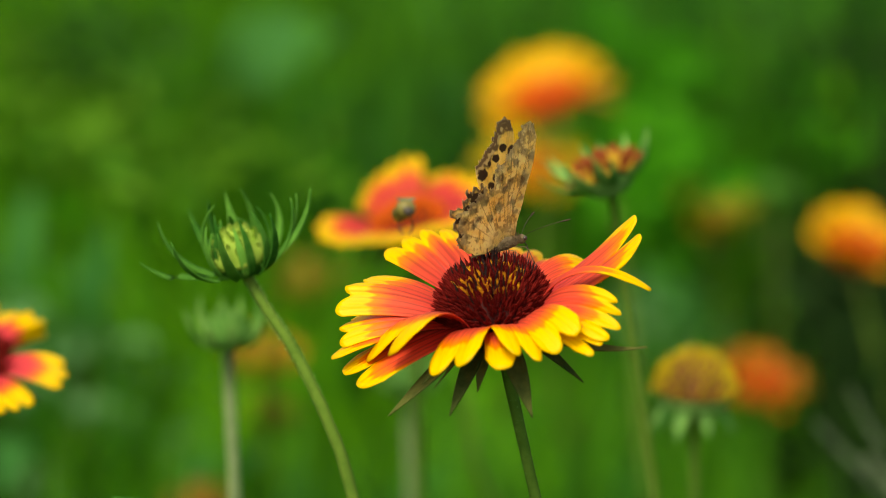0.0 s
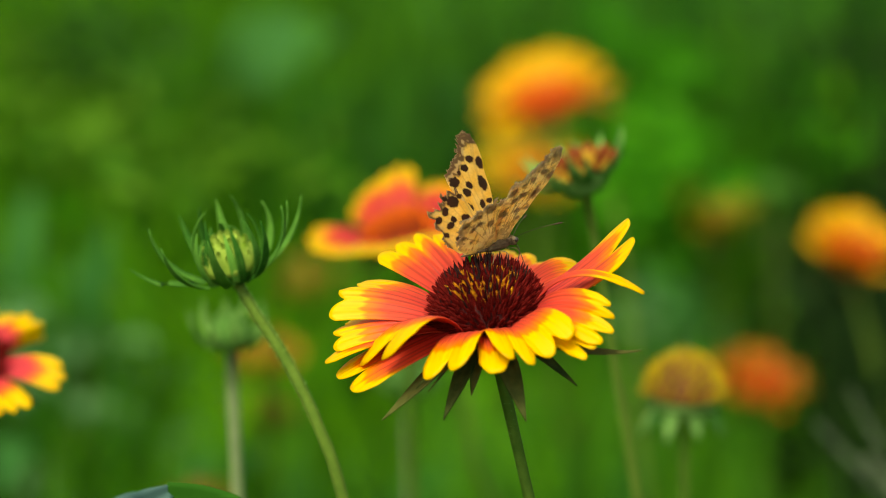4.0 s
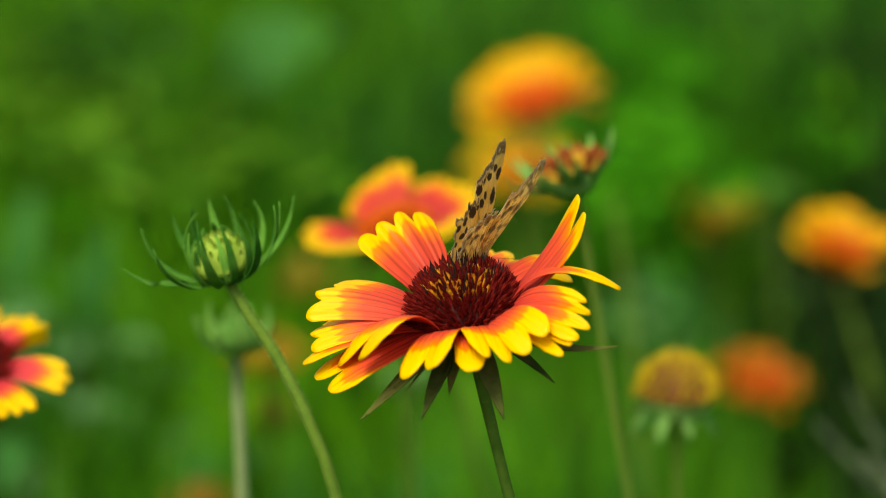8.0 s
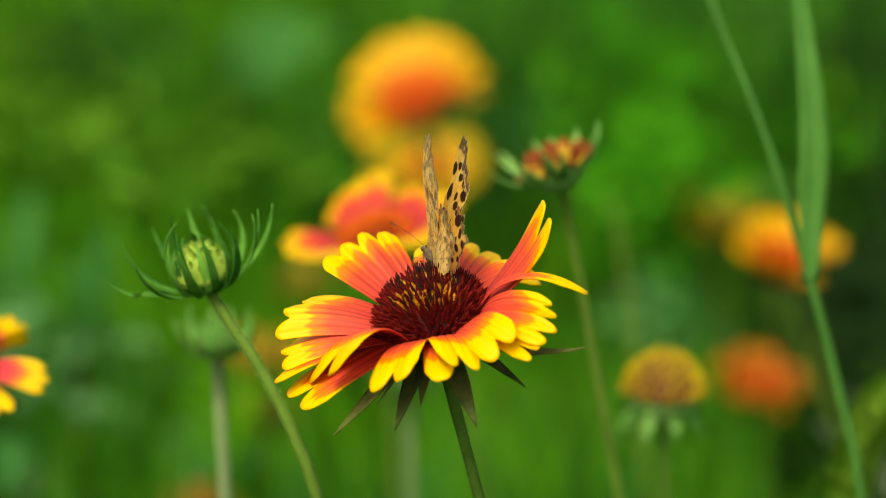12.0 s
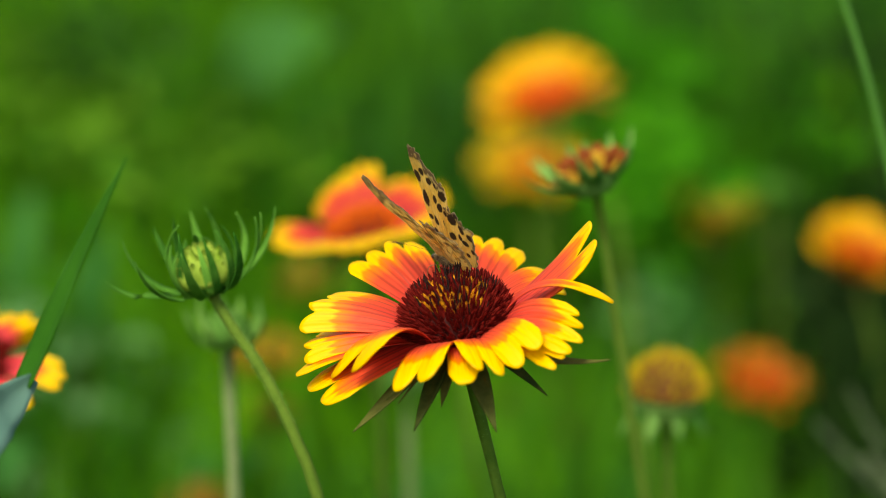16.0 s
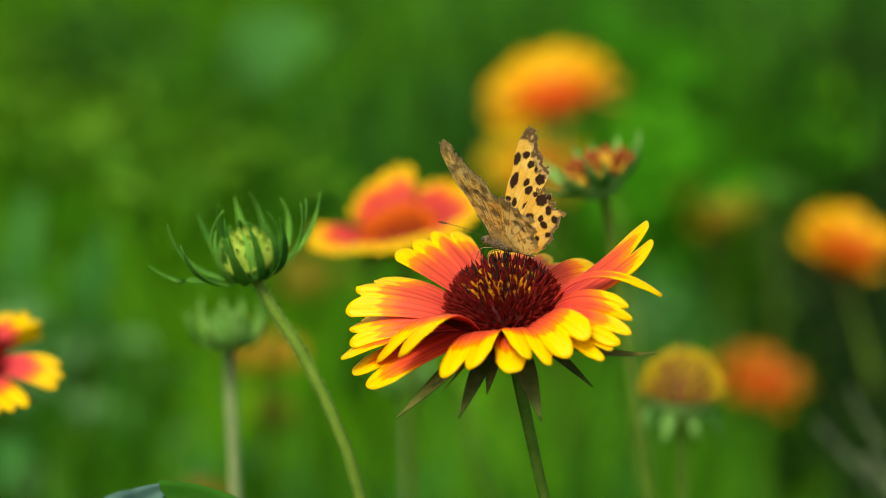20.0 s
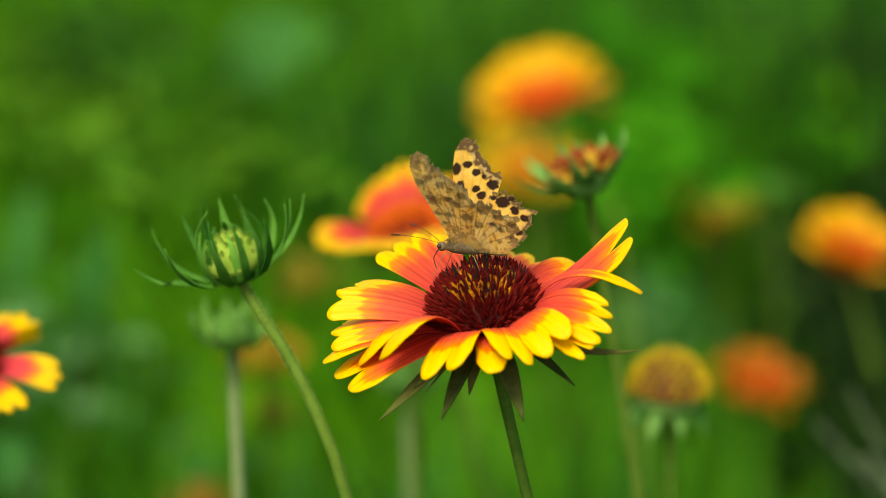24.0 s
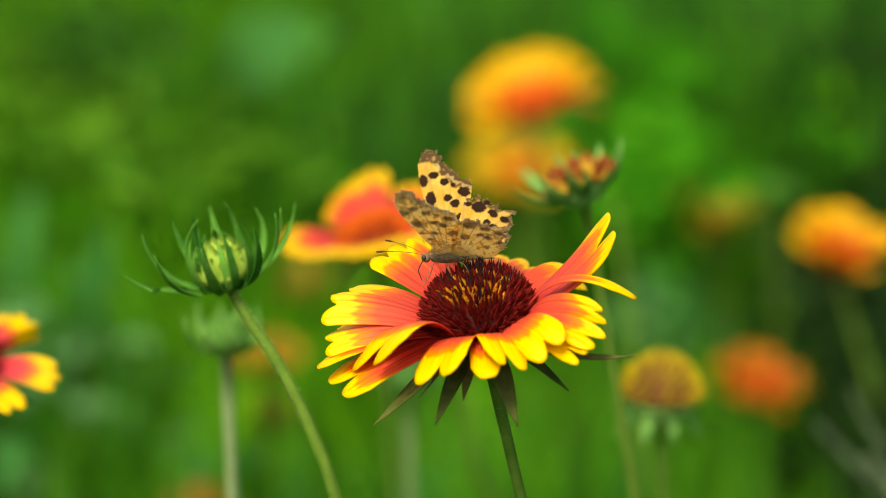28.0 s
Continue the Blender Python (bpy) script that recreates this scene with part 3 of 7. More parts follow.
grass_patch("meadow_grass", "low meadow grass under the camera", 3000, (-1.3, 1.3, -1.6, 0.4), 0.24, 0.009, GRASS, 41, wide=True)
grass_patch("meadow_grass", "meadow grass behind the camera", 32000, (-7, 7, -8, -0.9), 0.36, 0.011, GRASS, 42, wide=True)
grass_patch("meadow_grass", "meadow grass far to one side", 6000, (-9, -1.2, -3, 8), 0.42, 0.012, GRASS, 43, wide=True)
grass_patch("meadow_grass", "meadow grass far to the other side", 6000, (1.2, 9, -3, 8), 0.42, 0.012, GRASS, 44, wide=True)
grass_patch("far_meadow", "far meadow growth all round", 9000, (-14, 14, 6, 18), 0.7, 0.03, GRASS, 19, wide=True)
grass_patch("far_meadow", "far tall meadow growth", 9000, (-9, 9, 5, 16), 1.1, 0.03, GRASS, 5)



def leafy_weeds(label, count, material, seed, near, far, size, half_width=0):
    """Leafy plants scattered through the meadow: a thin stem each, set with lance-shaped leaves, as one mesh."""
    rr = random.Random(seed)
    verts, faces = [], []

    def quad_leaf(p, d, ln, wd):
        side = d.cross(Vector((rr.uniform(-1, 1), rr.uniform(-1, 1), rr.uniform(-1, 1)))).normalized()
        k0 = len(verts)
        for f, w in ((0, 0.1), (0.3, 0.9), (0.6, 0.85), (1, 0.05)):
            c = p + d * ln * f + Vector((0, 0, -0.25 * ln * f * f))
            verts.extend((c - side * wd * w / 2, c + side * wd * w / 2))
        for q in range(k0, k0 + 6, 2):
            faces.append((q, q + 1, q + 3, q + 2))

    for _ in range(count):
        y = rr.uniform(near, far)
        half = (y + 0.54) * 0.2 + 0.05
        x = rr.uniform(-half_width or -half, half_width or half)
        if half_width and abs(x) < max(0.7, half * 1.3):
            continue
        foot = Vector((x, y, 0))
        top = foot + Vector((rr.uniform(-0.05, 0.05), rr.uniform(-0.05, 0.05), (0.49 - 0.1 * max(y, 0.5)) * rr.uniform(0.55, 1.0)))
        k0 = len(verts)
        verts.extend((foot - Vector((0.002, 0, 0)), foot + Vector((0.002, 0, 0)), top + Vector((0.001, 0, 0)), top - Vector((0.001, 0, 0))))
        faces.append((k0, k0 + 1, k0 + 2, k0 + 3))
        for k in range(26):
            f = rr.uniform(0.3, 1.0)
            a, e = rr.uniform(0, 6.283), rr.uniform(-0.1, 0.9)
            quad_leaf(foot.lerp(top, f), Vector((math.cos(a) * math.cos(e), math.sin(a) * math.cos(e), math.sin(e))), size * rr.uniform(0.6, 1.3), size * rr.uniform(0.22, 0.4))
    me = bpy.data.meshes.new("leafy_weeds")
    me.from_pydata(verts, [], faces)
    me.materials.append(material)
    return tagged(new("leafy_weeds", me), label, "weeds", "", "stuff")


# these weeds imitate shaded gaps by their dark colour
leafy_weeds("leafy weeds in the meadow, coloured dark to stand for shaded gaps", 45, GRASS_PAINTED_SHADE, 21, 1.35, 2.6, 0.085)
leafy_weeds("blue-green leafy weeds in the meadow", 14, plant_material("weed_blue", (0.03, 0.14, 0.03), (0.08, 0.26, 0.08), 20, 0.35, 0.75, "island"), 36, 1.2, 2.6, 0.08)
leafy_weeds("light green leafy weeds in the meadow", 30, plant_material("weed_light", (0.06, 0.26, 0.004), (0.2, 0.52, 0.012), 20, 0.4, 0.75, "island"), 23, 1.0, 2.6, 0.08)
leafy_weeds("olive leafy weeds in the meadow", 16, plant_material("weed_olive", (0.06, 0.1, 0.004), (0.18, 0.2, 0.008), 20, 0.35, 0.75, "island"), 28, 1.3, 2.6, 0.07)

leafy_weeds("fresh green leafy weeds all round the meadow", 260, plant_material("weed_fresh", (0.03, 0.2, 0.004), (0.1, 0.38, 0.008), 20, 0.4, 0.75, "island"), 51, -4, 4.5, 0.08, 5)
# the same painted shade colour, carried on outside the view
leafy_weeds("leafy weeds all round the meadow in the same painted shade colour", 140, GRASS_PAINTED_SHADE, 52, -4, 4.5, 0.085, 5)


def meadow_plant(x, y, top, wide, tall, tone, label, seed, leaves, size=0.036):
    """A bushy leafy plant: a few stems from one root, clothed in pointed leaves that thin out towards its rim."""
    rr = random.Random(seed)
    pl = thing("meadow_plant", pose(x, y, 0), label, "meadow plant", "meadow plants")
    bm = bmesh.new()
    for _ in range(5):
        tube(bm, bezier((rr.uniform(-0.01, 0.01), rr.uniform(-0.01, 0.01), 0), (rr.gauss(0, wide * 0.1), rr.gauss(0, 0.02), top * 0.5),
                        (rr.gauss(0, wide * 0.25), rr.gauss(0, 0.03), top * rr.uniform(0.7, 0.95)), 8), [0.0017 - 0.00015 * k for k in range(9)], 6)
    part("stem", bm, tone, pl)
    verts, faces = [], []
    for _ in range(leaves):
        low = rr.random() < 0.25
        c = Vector((rr.gauss(0, wide * 0.42), rr.gauss(0, 0.05), rr.uniform(0.02, top) if low else top - tall / 2 + rr.gauss(0, tall * 0.3)))
        if not 0.02 < c.z < top + 0.02:
            continue
        a, e = rr.uniform(0, 6.283), rr.uniform(-0.3, 1.0)
        d = Vector((math.cos(a) * math.cos(e), math.sin(a) * math.cos(e), math.sin(e)))
        side = d.cross(Vector((rr.uniform(-1, 1), rr.uniform(-1, 1), rr.uniform(-1, 1)))).normalized()
        nrm = side.cross(d)
        ln, wd = size * rr.uniform(0.6, 1.3), size * rr.uniform(0.2, 0.36)
        k0 = len(verts)
        for f, w in ((0, 0.12), (0.25, 0.8), (0.55, 0.95), (0.8, 0.55), (1, 0.04)):
            q = c + d * ln * (f - 0.5) - Vector((0, 0, 0.3 * ln * f * f))
            verts.extend((q - side * wd * w / 2 + nrm * wd * w * 0.15, q, q + side * wd * w / 2 + nrm * wd * w * 0.15))
        for r in range(k0, k0 + 12, 3):
            faces += [(r, r + 1, r + 4, r + 3), (r + 1, r + 2, r + 5, r + 4)]
    me = bpy.data.meshes.new("foliage")
    me.from_pydata(verts, [], faces)
    me.materials.append(tone)
    fo = new("foliage", me)
    fo.parent = pl
    tagged(fo, "", "", "", "stuff")
    return pl


TONE_FRESH = plant_material("leaf_fresh", (0.027, 0.2, 0.006), (0.085, 0.36, 0.012), 14, 0.4, 0.7, "island")
TONE_LIGHT = plant_material("leaf_yellow_green", (0.055, 0.19, 0.01), (0.16, 0.36, 0.025), 14, 0.4, 0.7, "island")
TONE_OLIVE = plant_material("leaf_olive", (0.07, 0.12, 0.012), (0.16, 0.22, 0.03), 14, 0.35, 0.75, "island")
TONE_BLUE = plant_material("leaf_sea_green", (0.12, 0.32, 0.11), (0.24, 0.48, 0.19), 14, 0.35, 0.75, "island")
# leaf colour so dark that it carries the shade itself
TONE_PAINTED_SHADE = plant_material("leaf_painted_shade", (0.008, 0.026, 0.005), (0.025, 0.06, 0.012), 14, 0.25, 0.75, "island")
# a milder step: half shade put into the leaf colour
TONE_HALF_SHADE = plant_material("leaf_painted_half_shade", (0.016, 0.07, 0.008), (0.05, 0.16, 0.02), 14, 0.3, 0.75, "island")
# deep green leaves stand for a shaded patch at the top left
meadow_plant(-0.208, 1.08, 0.405, 0.072, 0.044, TONE_HALF_SHADE, "leafy plant with half shade painted into its deep green colour", 230, 80)
meadow_plant(-0.157, 0.98, 0.352, 0.094, 0.055, TONE_LIGHT, "yellow-green leafy plant in the meadow", 231, 85)
meadow_plant(-0.222, 1.00, 0.375, 0.076, 0.056, TONE_LIGHT, "yellow-green leafy plant in the meadow", 232, 65)
meadow_plant(-0.293, 1.25, 0.370, 0.066, 0.065, TONE_OLIVE, "olive leafy plant in the meadow", 233, 60)
meadow_plant(-0.065, 1.20, 0.284, 0.079, 0.048, TONE_FRESH, "fresh green leafy plant in the meadow", 234, 60)
meadow_plant(0.130, 1.12, 0.400, 0.074, 0.068, TONE_FRESH, "fresh green leafy plant in the meadow", 235, 80)
meadow_plant(0.186, 1.18, 0.351, 0.106, 0.086, TONE_FRESH, "fresh green leafy plant in the meadow", 236, 190)
meadow_plant(0.237, 1.15, 0.324, 0.076, 0.069, TONE_FRESH, "fresh green leafy plant in the meadow", 237, 90)
# deep green leaves stand for shade at the right edge
meadow_plant(0.292, 1.30, 0.330, 0.034, 0.109, TONE_HALF_SHADE, "leafy plant with half shade painted into its deep green colour", 238, 60)
meadow_plant(-0.217, 1.00, 0.304, 0.045, 0.078, TONE_FRESH, "fresh green leafy plant in the meadow", 239, 50)
meadow_plant(-0.184, 0.95, 0.254, 0.068, 0.055, TONE_LIGHT, "yellow-green leafy plant in the meadow", 240, 80)
meadow_plant(-0.225, 0.80, 0.274, 0.050, 0.050, TONE_BLUE, "sea-green leafy plant low in the meadow", 241, 120)
meadow_plant(-0.188, 0.82, 0.237, 0.068, 0.051, TONE_BLUE, "sea-green leafy plant low in the meadow", 242, 110)
meadow_plant(-0.223, 0.78, 0.213, 0.050, 0.043, TONE_BLUE, "sea-green leafy plant low in the meadow", 243, 90)
meadow_plant(-0.142, 0.80, 0.207, 0.039, 0.031, TONE_FRESH, "fresh green leafy plant low in the meadow", 244, 80)
meadow_plant(0.147, 0.95, 0.254, 0.062, 0.055, TONE_BLUE, "sea-green leafy plant in the meadow", 245, 30)
# three plants whose dark leaves paint the shade low at the right
meadow_plant(0.217, 0.75, 0.304, 0.043, 0.072, TONE_PAINTED_SHADE, "leafy plant with shade painted into its dark green colour", 246, 150)
meadow_plant(0.245, 0.85, 0.229, 0.047, 0.078, TONE_PAINTED_SHADE, "leafy plant with shade painted into its dark green colour", 247, 240)
meadow_plant(0.202, 0.80, 0.207, 0.039, 0.044, TONE_PAINTED_SHADE, "leafy plant with shade painted into its dark green colour", 248, 90)
meadow_plant(0.072, 0.90, 0.200, 0.066, 0.047, TONE_OLIVE, "olive leafy plant under the flowers", 249, 50)
meadow_plant(-0.048, 0.90, 0.182, 0.067, 0.040, TONE_LIGHT, "yellow-green leafy plant under the flowers", 250, 60)
# shade of the top right corner, painted as dark leaves
meadow_plant(0.285, 1.25, 0.378, 0.07, 0.06, TONE_PAINTED_SHADE, "leafy plant with shade painted into its dark green colour", 265, 45)
meadow_plant(0.118, 1.00, 0.343, 0.057, 0.077, TONE_FRESH, "fresh green leafy plant in the meadow", 261, 170)
meadow_plant(-0.259, 1.02, 0.411, 0.063, 0.049, TONE_LIGHT, "yellow-green leafy plant in the meadow", 263, 25)
meadow_plant(-0.207, 0.80, 0.236, 0.073, 0.050, TONE_LIGHT, "yellow-green leafy plant low in the meadow", 264, 90)

# ---- the flower with the butterfly ----
HEAD_MAIN = (0.01115, -0.0027, 0.4574)
TURN_MAIN = (14.84, -9.29, 1.99)
MAIN_PETALS = [
    dict(az=118, lobes=[(102.9, 10.7, 32), (113.3, 13.9, 32.5), (124.4, 13, 32), (137, 14, 31)], arch=0.06, foot=6.5, full=0.8, depth=0.12, gold=-0.07, crease=0.03, seed=1),
    dict(az=171, lobes=[(154, 11.2, 30.5), (170, 14.8, 33.6), (176.5, 8, 35.5)], arch=0.08, depth=0.1, gold=0.0, crease=0.0, seed=2),
    dict(az=188, lobes=[(164, -2.6, 32), (179, 1.5, 34.4), (184.5, -2, 35)], arch=0.07, depth=0.09, gold=0.02, crease=0.0, seed=3),
    dict(az=193, lobes=[(173.3, -7.5, 35), (186.2, -5, 37.5)], arch=0.06, foot=5, depth=0.14, gold=0.02, crease=0.02, seed=4),
    dict(az=207, lobes=[(189.2, -10.5, 36.5), (206, -9.5, 36)], arch=0.04, foot=9, full=1.0, depth=0.22, gold=-0.04, crease=0.0, seed=5),
    dict(az=213, lobes=[(194.8, -8.2, 31), (219.2, 5.9, 30)], arch=0.32, foot=9, full=1.0, depth=0.28, gold=0.05, seed=6),
    dict(az=245, lobes=[(238.1, -0.7, 29.5), (253.1, 4.9, 29)], arch=0.18, foot=8, full=0.95, depth=0.23, gold=0.07, seed=7),
    dict(az=266, lobes=[(268.8, -0.2, 27)], arch=0.12, foot=4, depth=0.25, gold=0.06, wide=7, seed=8),
    dict(az=279, lobes=[(274.3, 6.2, 28), (284.7, 1, 29)], arch=0.17, foot=8, full=0.95, depth=0.23, gold=0.08, seed=9),
    dict(az=302, lobes=[(292.5, 2.7, 29.5), (304, 8.1, 30)], arch=0.17, foot=7, full=0.95, depth=0.2, gold=0.06, seed=10),
    dict(az=310, lobes=[(304.2, -1, 32.5), (310.5, 0.4, 33)], arch=0.08, foot=5, depth=0.2, gold=0.08, seed=11),
    dict(az=330, lobes=[(311.5, 1.6, 33.5), (318.8, 3.1, 34), (322, 7.9, 34), (326, 11.5, 32.5)], arch=0.13, foot=9, depth=0.15, gold=-0.02, seed=12),
    dict(az=358, lobes=[(354.2, 21.2, 36.5), (367.4, 22.9, 37.4)], arch=-0.05, foot=6, full=0.95, depth=0.24, gold=-0.1, seed=13),
    dict(az=350, lobes=[(343.5, 5.6, 35.5)], arch=0.27, foot=2.4, full=0.9, depth=0.2, gold=0.06, wide=3, seed=14),
    dict(az=33, lobes=[(32, -13.6, 31), (40, -9, 32)], arch=0.2, foot=5, depth=0.2, gold=0.05, seed=15),
    dict(az=70, lobes=[(55.2, -8.7, 31), (66.1, -5.2, 32), (76.8, -3.8, 32), (87.3, -2, 31)], arch=0.1, depth=0.14, gold=-0.02, seed=16),
]
MAIN_SEPALS = [
    (217.1, -15, 34, 4.6, -4),
    (239.6, -21.7, 28, 4.3, -2),
    (249.5, -26, 20.5, 3.2, 0),
    (279.2, -31.1, 28, 4.9, 10),
    (312, -25, 26, 3.0, 4),
    (325, 1.3, 37.9, 3.6, -20),
    (146.4, -37.9, 26, 2.4, 0),
    (226, -6, 26, 1.0, 6),
    (231, -9, 25, 0.9, 4),
]
M_MAIN = Matrix.Translation(HEAD_MAIN) @ pose(0, 0, 0, *TURN_MAIN)
main_flower = blanket_flower(M_MAIN, MAIN_PETALS, PETAL, "open blanket flower, red petals with yellow toothed tips, maroon disc", 5,
                             rich=True, sepals=MAIN_SEPALS, disc_r=11.0, disc_h=10.0, root=9.0, gold_to=0.27, gold_share=0.48)
MAIN_FOLDING = [o for o in main_flower.children if o.name.startswith("petal")]
main_stem = stem_part(main_flower, (0.112, 0.03, 0), 0.0013, 0.0017, STEM, hairs=900)

# ---- buds ----
rb = random.Random(8)
near_bracts = [(360 * i / 8 + rb.uniform(-10, 10), rb.uniform(15, 30), rb.uniform(80, 115), rb.uniform(0.017, 0.021), 0.0027) for i in range(8)]
near_bracts += [(360 * i / 9 + 11 + rb.uniform(-10, 10), rb.uniform(45, 62), rb.uniform(110, 165), rb.uniform(0.014, 0.019), 0.002) for i in range(9)]
near_bracts += [(360 * i / 11 + 25 + rb.uniform(-9, 9), rb.uniform(62, 80), rb.uniform(120, 180), rb.uniform(0.011, 0.015), 0.0019) for i in range(11)]
near_bracts += [(175, -4, 52, 0.02, 0.003), (15, 18, 72, 0.021, 0.003), (350, 28, 92, 0.019, 0.003)]
near_bud = bud_head(Matrix.Translation((-0.04697, 0.03284, 0.46046)) @ pose(0, 0, 0, *(7.64, -13.69, 2.97)), "green flower bud with thin curling bracts round a yellow-green core", 0.0072, near_bracts, 4)
near_stem = stem_part(near_bud, (0.05, 0.06, 0), 0.0012, 0.0016, STEM, (0, 0, 0), -0.003,
                      [(-0.04066, 0.03032, 0.44862), (-0.03473, 0.02846, 0.43987), (-0.02684, 0.02504, 0.42379), (-0.02103, 0.02417, 0.40524), (-0.00864, 0.02393, 0.34641)], hairs=900)
far_bracts = [(360 * i / 10 + rb.uniform(-8, 8), rb.uniform(25, 50), rb.uniform(75, 110), rb.uniform(0.0115, 0.0155), 0.0032) for i in range(10)]
far_bud = bud_head(Matrix.Translation((-0.05875, 0.12500, 0.41906)) @ pose(0, 0, 0, *(3, 0, 0)), "pale green flower bud with upright bracts", 0.0066, far_bracts, 6, BRACT_SEA, BRACT_SEA)
far_stem = stem_part(far_bud, (-0.05, 0.16, 0), 0.0017, 0.002, STEM_PALE, (0, 0, 0), -0.003)

# ---- neighbours ----
left_flower = blanket_flower(Matrix.Translation((-0.12677, 0.10058, 0.41842)) @ pose(0, 0, 0, *(17.89, 7.82, -1.67)), [
    dict(az=58, lobes=[(47.2, -3, 28), (47.5, 5.5, 28), (60.6, 7, 28), (74.7, 1, 28)], arch=0.08, depth=0.13, gold=0.08, seed=41),
    dict(az=358, lobes=[(349, 0, 29), (356, 3, 29.3), (361, 8, 28)], arch=0.1, foot=5, depth=0.16, gold=0.08, seed=42),
    dict(az=315, lobes=[(303, 4, 29), (312, 4, 30), (321, 5, 30)], arch=0.12, depth=0.16, gold=0.08, seed=43),
    dict(az=280, lobes=[(268, 4, 29), (280, 4.5, 29.5), (292, 4, 29)], arch=0.14, depth=0.16, gold=0.03, seed=44),
    dict(az=246, lobes=[(234, 4, 30), (246, 4, 30.5), (257, 4, 30)], arch=0.12, depth=0.16, gold=0.03, seed=45),
    dict(az=208, lobes=[(195, 6, 31), (208, 5, 31), (220, 5, 31)], arch=0.1, depth=0.16, seed=46),
    dict(az=172, lobes=[(160, 2, 31), (172, 3, 31.5), (184, 4, 31)], arch=0.08, depth=0.14, seed=47),
    dict(az=134, lobes=[(122, -3, 31), (134, -3, 31.5), (146, -2, 31)], arch=0.07, depth=0.14, seed=48),
    dict(az=97, lobes=[(86, 1, 30), (97, 1, 30.5), (108, 0, 30)], arch=0.07, depth=0.14, seed=49),
], PETAL_ROSE,
                             "rose-red blanket flower with yellow petal tips", 12, sepals=ring_sepals(8, -20, 22, 4, 1), group="blanket flowers")
left_stem = stem_part(left_flower, (-0.12, 0.16, 0), 0.0016, 0.002, STEM)
red_flower = blanket_flower(Matrix.Translation((-0.00950, 0.20000, 0.43321)) @ pose(0, 0, 0, *(1.74, -11.73, 2.53)), [
    dict(az=178, lobes=[(163, 13, 32), (178, 10.5, 33), (192, 7, 32.5)], arch=0.08, depth=0.14, gold=0.04, seed=31),
    dict(az=122, lobes=[(124, 13, 31), (117, 22, 31), (106, 28, 31.5)][::-1], arch=0.05, depth=0.12, gold=0.0, seed=32),
    dict(az=92, lobes=[(72, 36, 31), (83, 37.5, 32), (96, 32, 32)], arch=0.04, depth=0.12, gold=0.0, seed=33),
    dict(az=74, lobes=[(60, 18, 30), (71, 20, 31)], arch=0.04, depth=0.12, gold=0.0, seed=41),
    dict(az=55, lobes=[(36, 16, 31), (48, 21, 31.5), (60, 21, 31)], arch=0.05, depth=0.12, gold=0.0, seed=34),
    dict(az=22, lobes=[(6, 14, 31), (18, 17, 32), (28, 16, 31)], arch=0.05, depth=0.14, gold=0.04, seed=35),
    dict(az=350, lobes=[(338, 8, 31), (349, 11, 32), (358, 13, 31)], arch=0.08, depth=0.14, gold=0.02, seed=36),
    dict(az=315, lobes=[(303, 2, 30), (315, 4, 30.5), (327, 5, 30)], arch=0.12, depth=0.16, gold=0.1, seed=37),
    dict(az=278, lobes=[(266, 3, 30), (278, 3.5, 30.5), (290, 3, 30)], arch=0.14, depth=0.16, gold=0.12, seed=38),
    dict(az=244, lobes=[(230, 6, 31), (243, 6, 31.5), (256, 4, 31)], arch=0.12, depth=0.16, gold=0.12, seed=39),
    dict(az=212, lobes=[(201, 4, 30), (212, 4, 31), (222, 5, 31)], arch=0.1, depth=0.16, gold=0.06, seed=40),
], PETAL_PINK,
                            "rose-red blanket flower with yellow tips, seen from its side", 21, scale=0.887, sepals=ring_sepals(8, -25, 22, 4, 2), group="blanket flowers",
                            disc_mats=(DISC, FLORET_RUST, FLORET_RUST))
red_stem = stem_part(red_flower, (0.0, 0.23, 0), 0.0016, 0.002, STEM)
bg_flower = blanket_flower(Matrix.Translation((0.0535, 0.69908, 0.3955)) @ pose(0, 0, 0, *(17.64, -13.69, 2.97)), [
    (19.5, -24.1, 39, 16, 10, 0, 0.1, 3),
    (26, -6, 40, 17, 10, 0, 0.1, 3),
    (41.1, 7.1, 40, 17, 10, 0, 0.1, 3),
    (58.9, 15.5, 40, 17, 10, 0, 0.1, 3),
    (78.3, 20.4, 40, 17, 10, 0, 0.1, 3),
    (99.1, 19.2, 40, 17, 10, 0, 0.1, 3),
    (117.4, 14.7, 40, 16, 12, 0, 0.1, 3),
    (136.4, 9.9, 40, 16, 14, 0, 0.1, 3),
    (187.8, 23.4, 39, 15, 16, 0, 0.1, 3),
    (191.5, 7.6, 38, 15, 18, 0, 0.1, 3),
    (212, 3.2, 38, 14, 20, 0, 0.1, 3),
], PETAL_ORANGE,
                           "large orange-yellow blanket flower in full bloom", 31, sepals=ring_sepals(8, -25, 22, 4, 3), group="blanket flowers", disc_mats=(DISC_RUST, FLORET_RUST, FLORET_RUST))
bg_stem = stem_part(bg_flower, (0.07, 0.75, 0), 0.0018, 0.0022, STEM)
yellow_flower = blanket_flower(Matrix.Translation((0.0575, 1.03673, 0.299)) @ pose(0, 0, 0, *(22, 0, 0)), ring_petals(15, 14, 39, 17, 24, 14, 8), PETAL_YELLOW,
                               "orange-yellow blanket flower among the others", 41, sepals=ring_sepals(8, -25, 22, 4, 3), group="blanket flowers", disc_mats=(DISC_RUST, FLORET_GOLD, FLORET_RUST))
yellow_stem = stem_part(yellow_flower, (0.06, 0.85, 0), 0.0018, 0.0022, STEM)
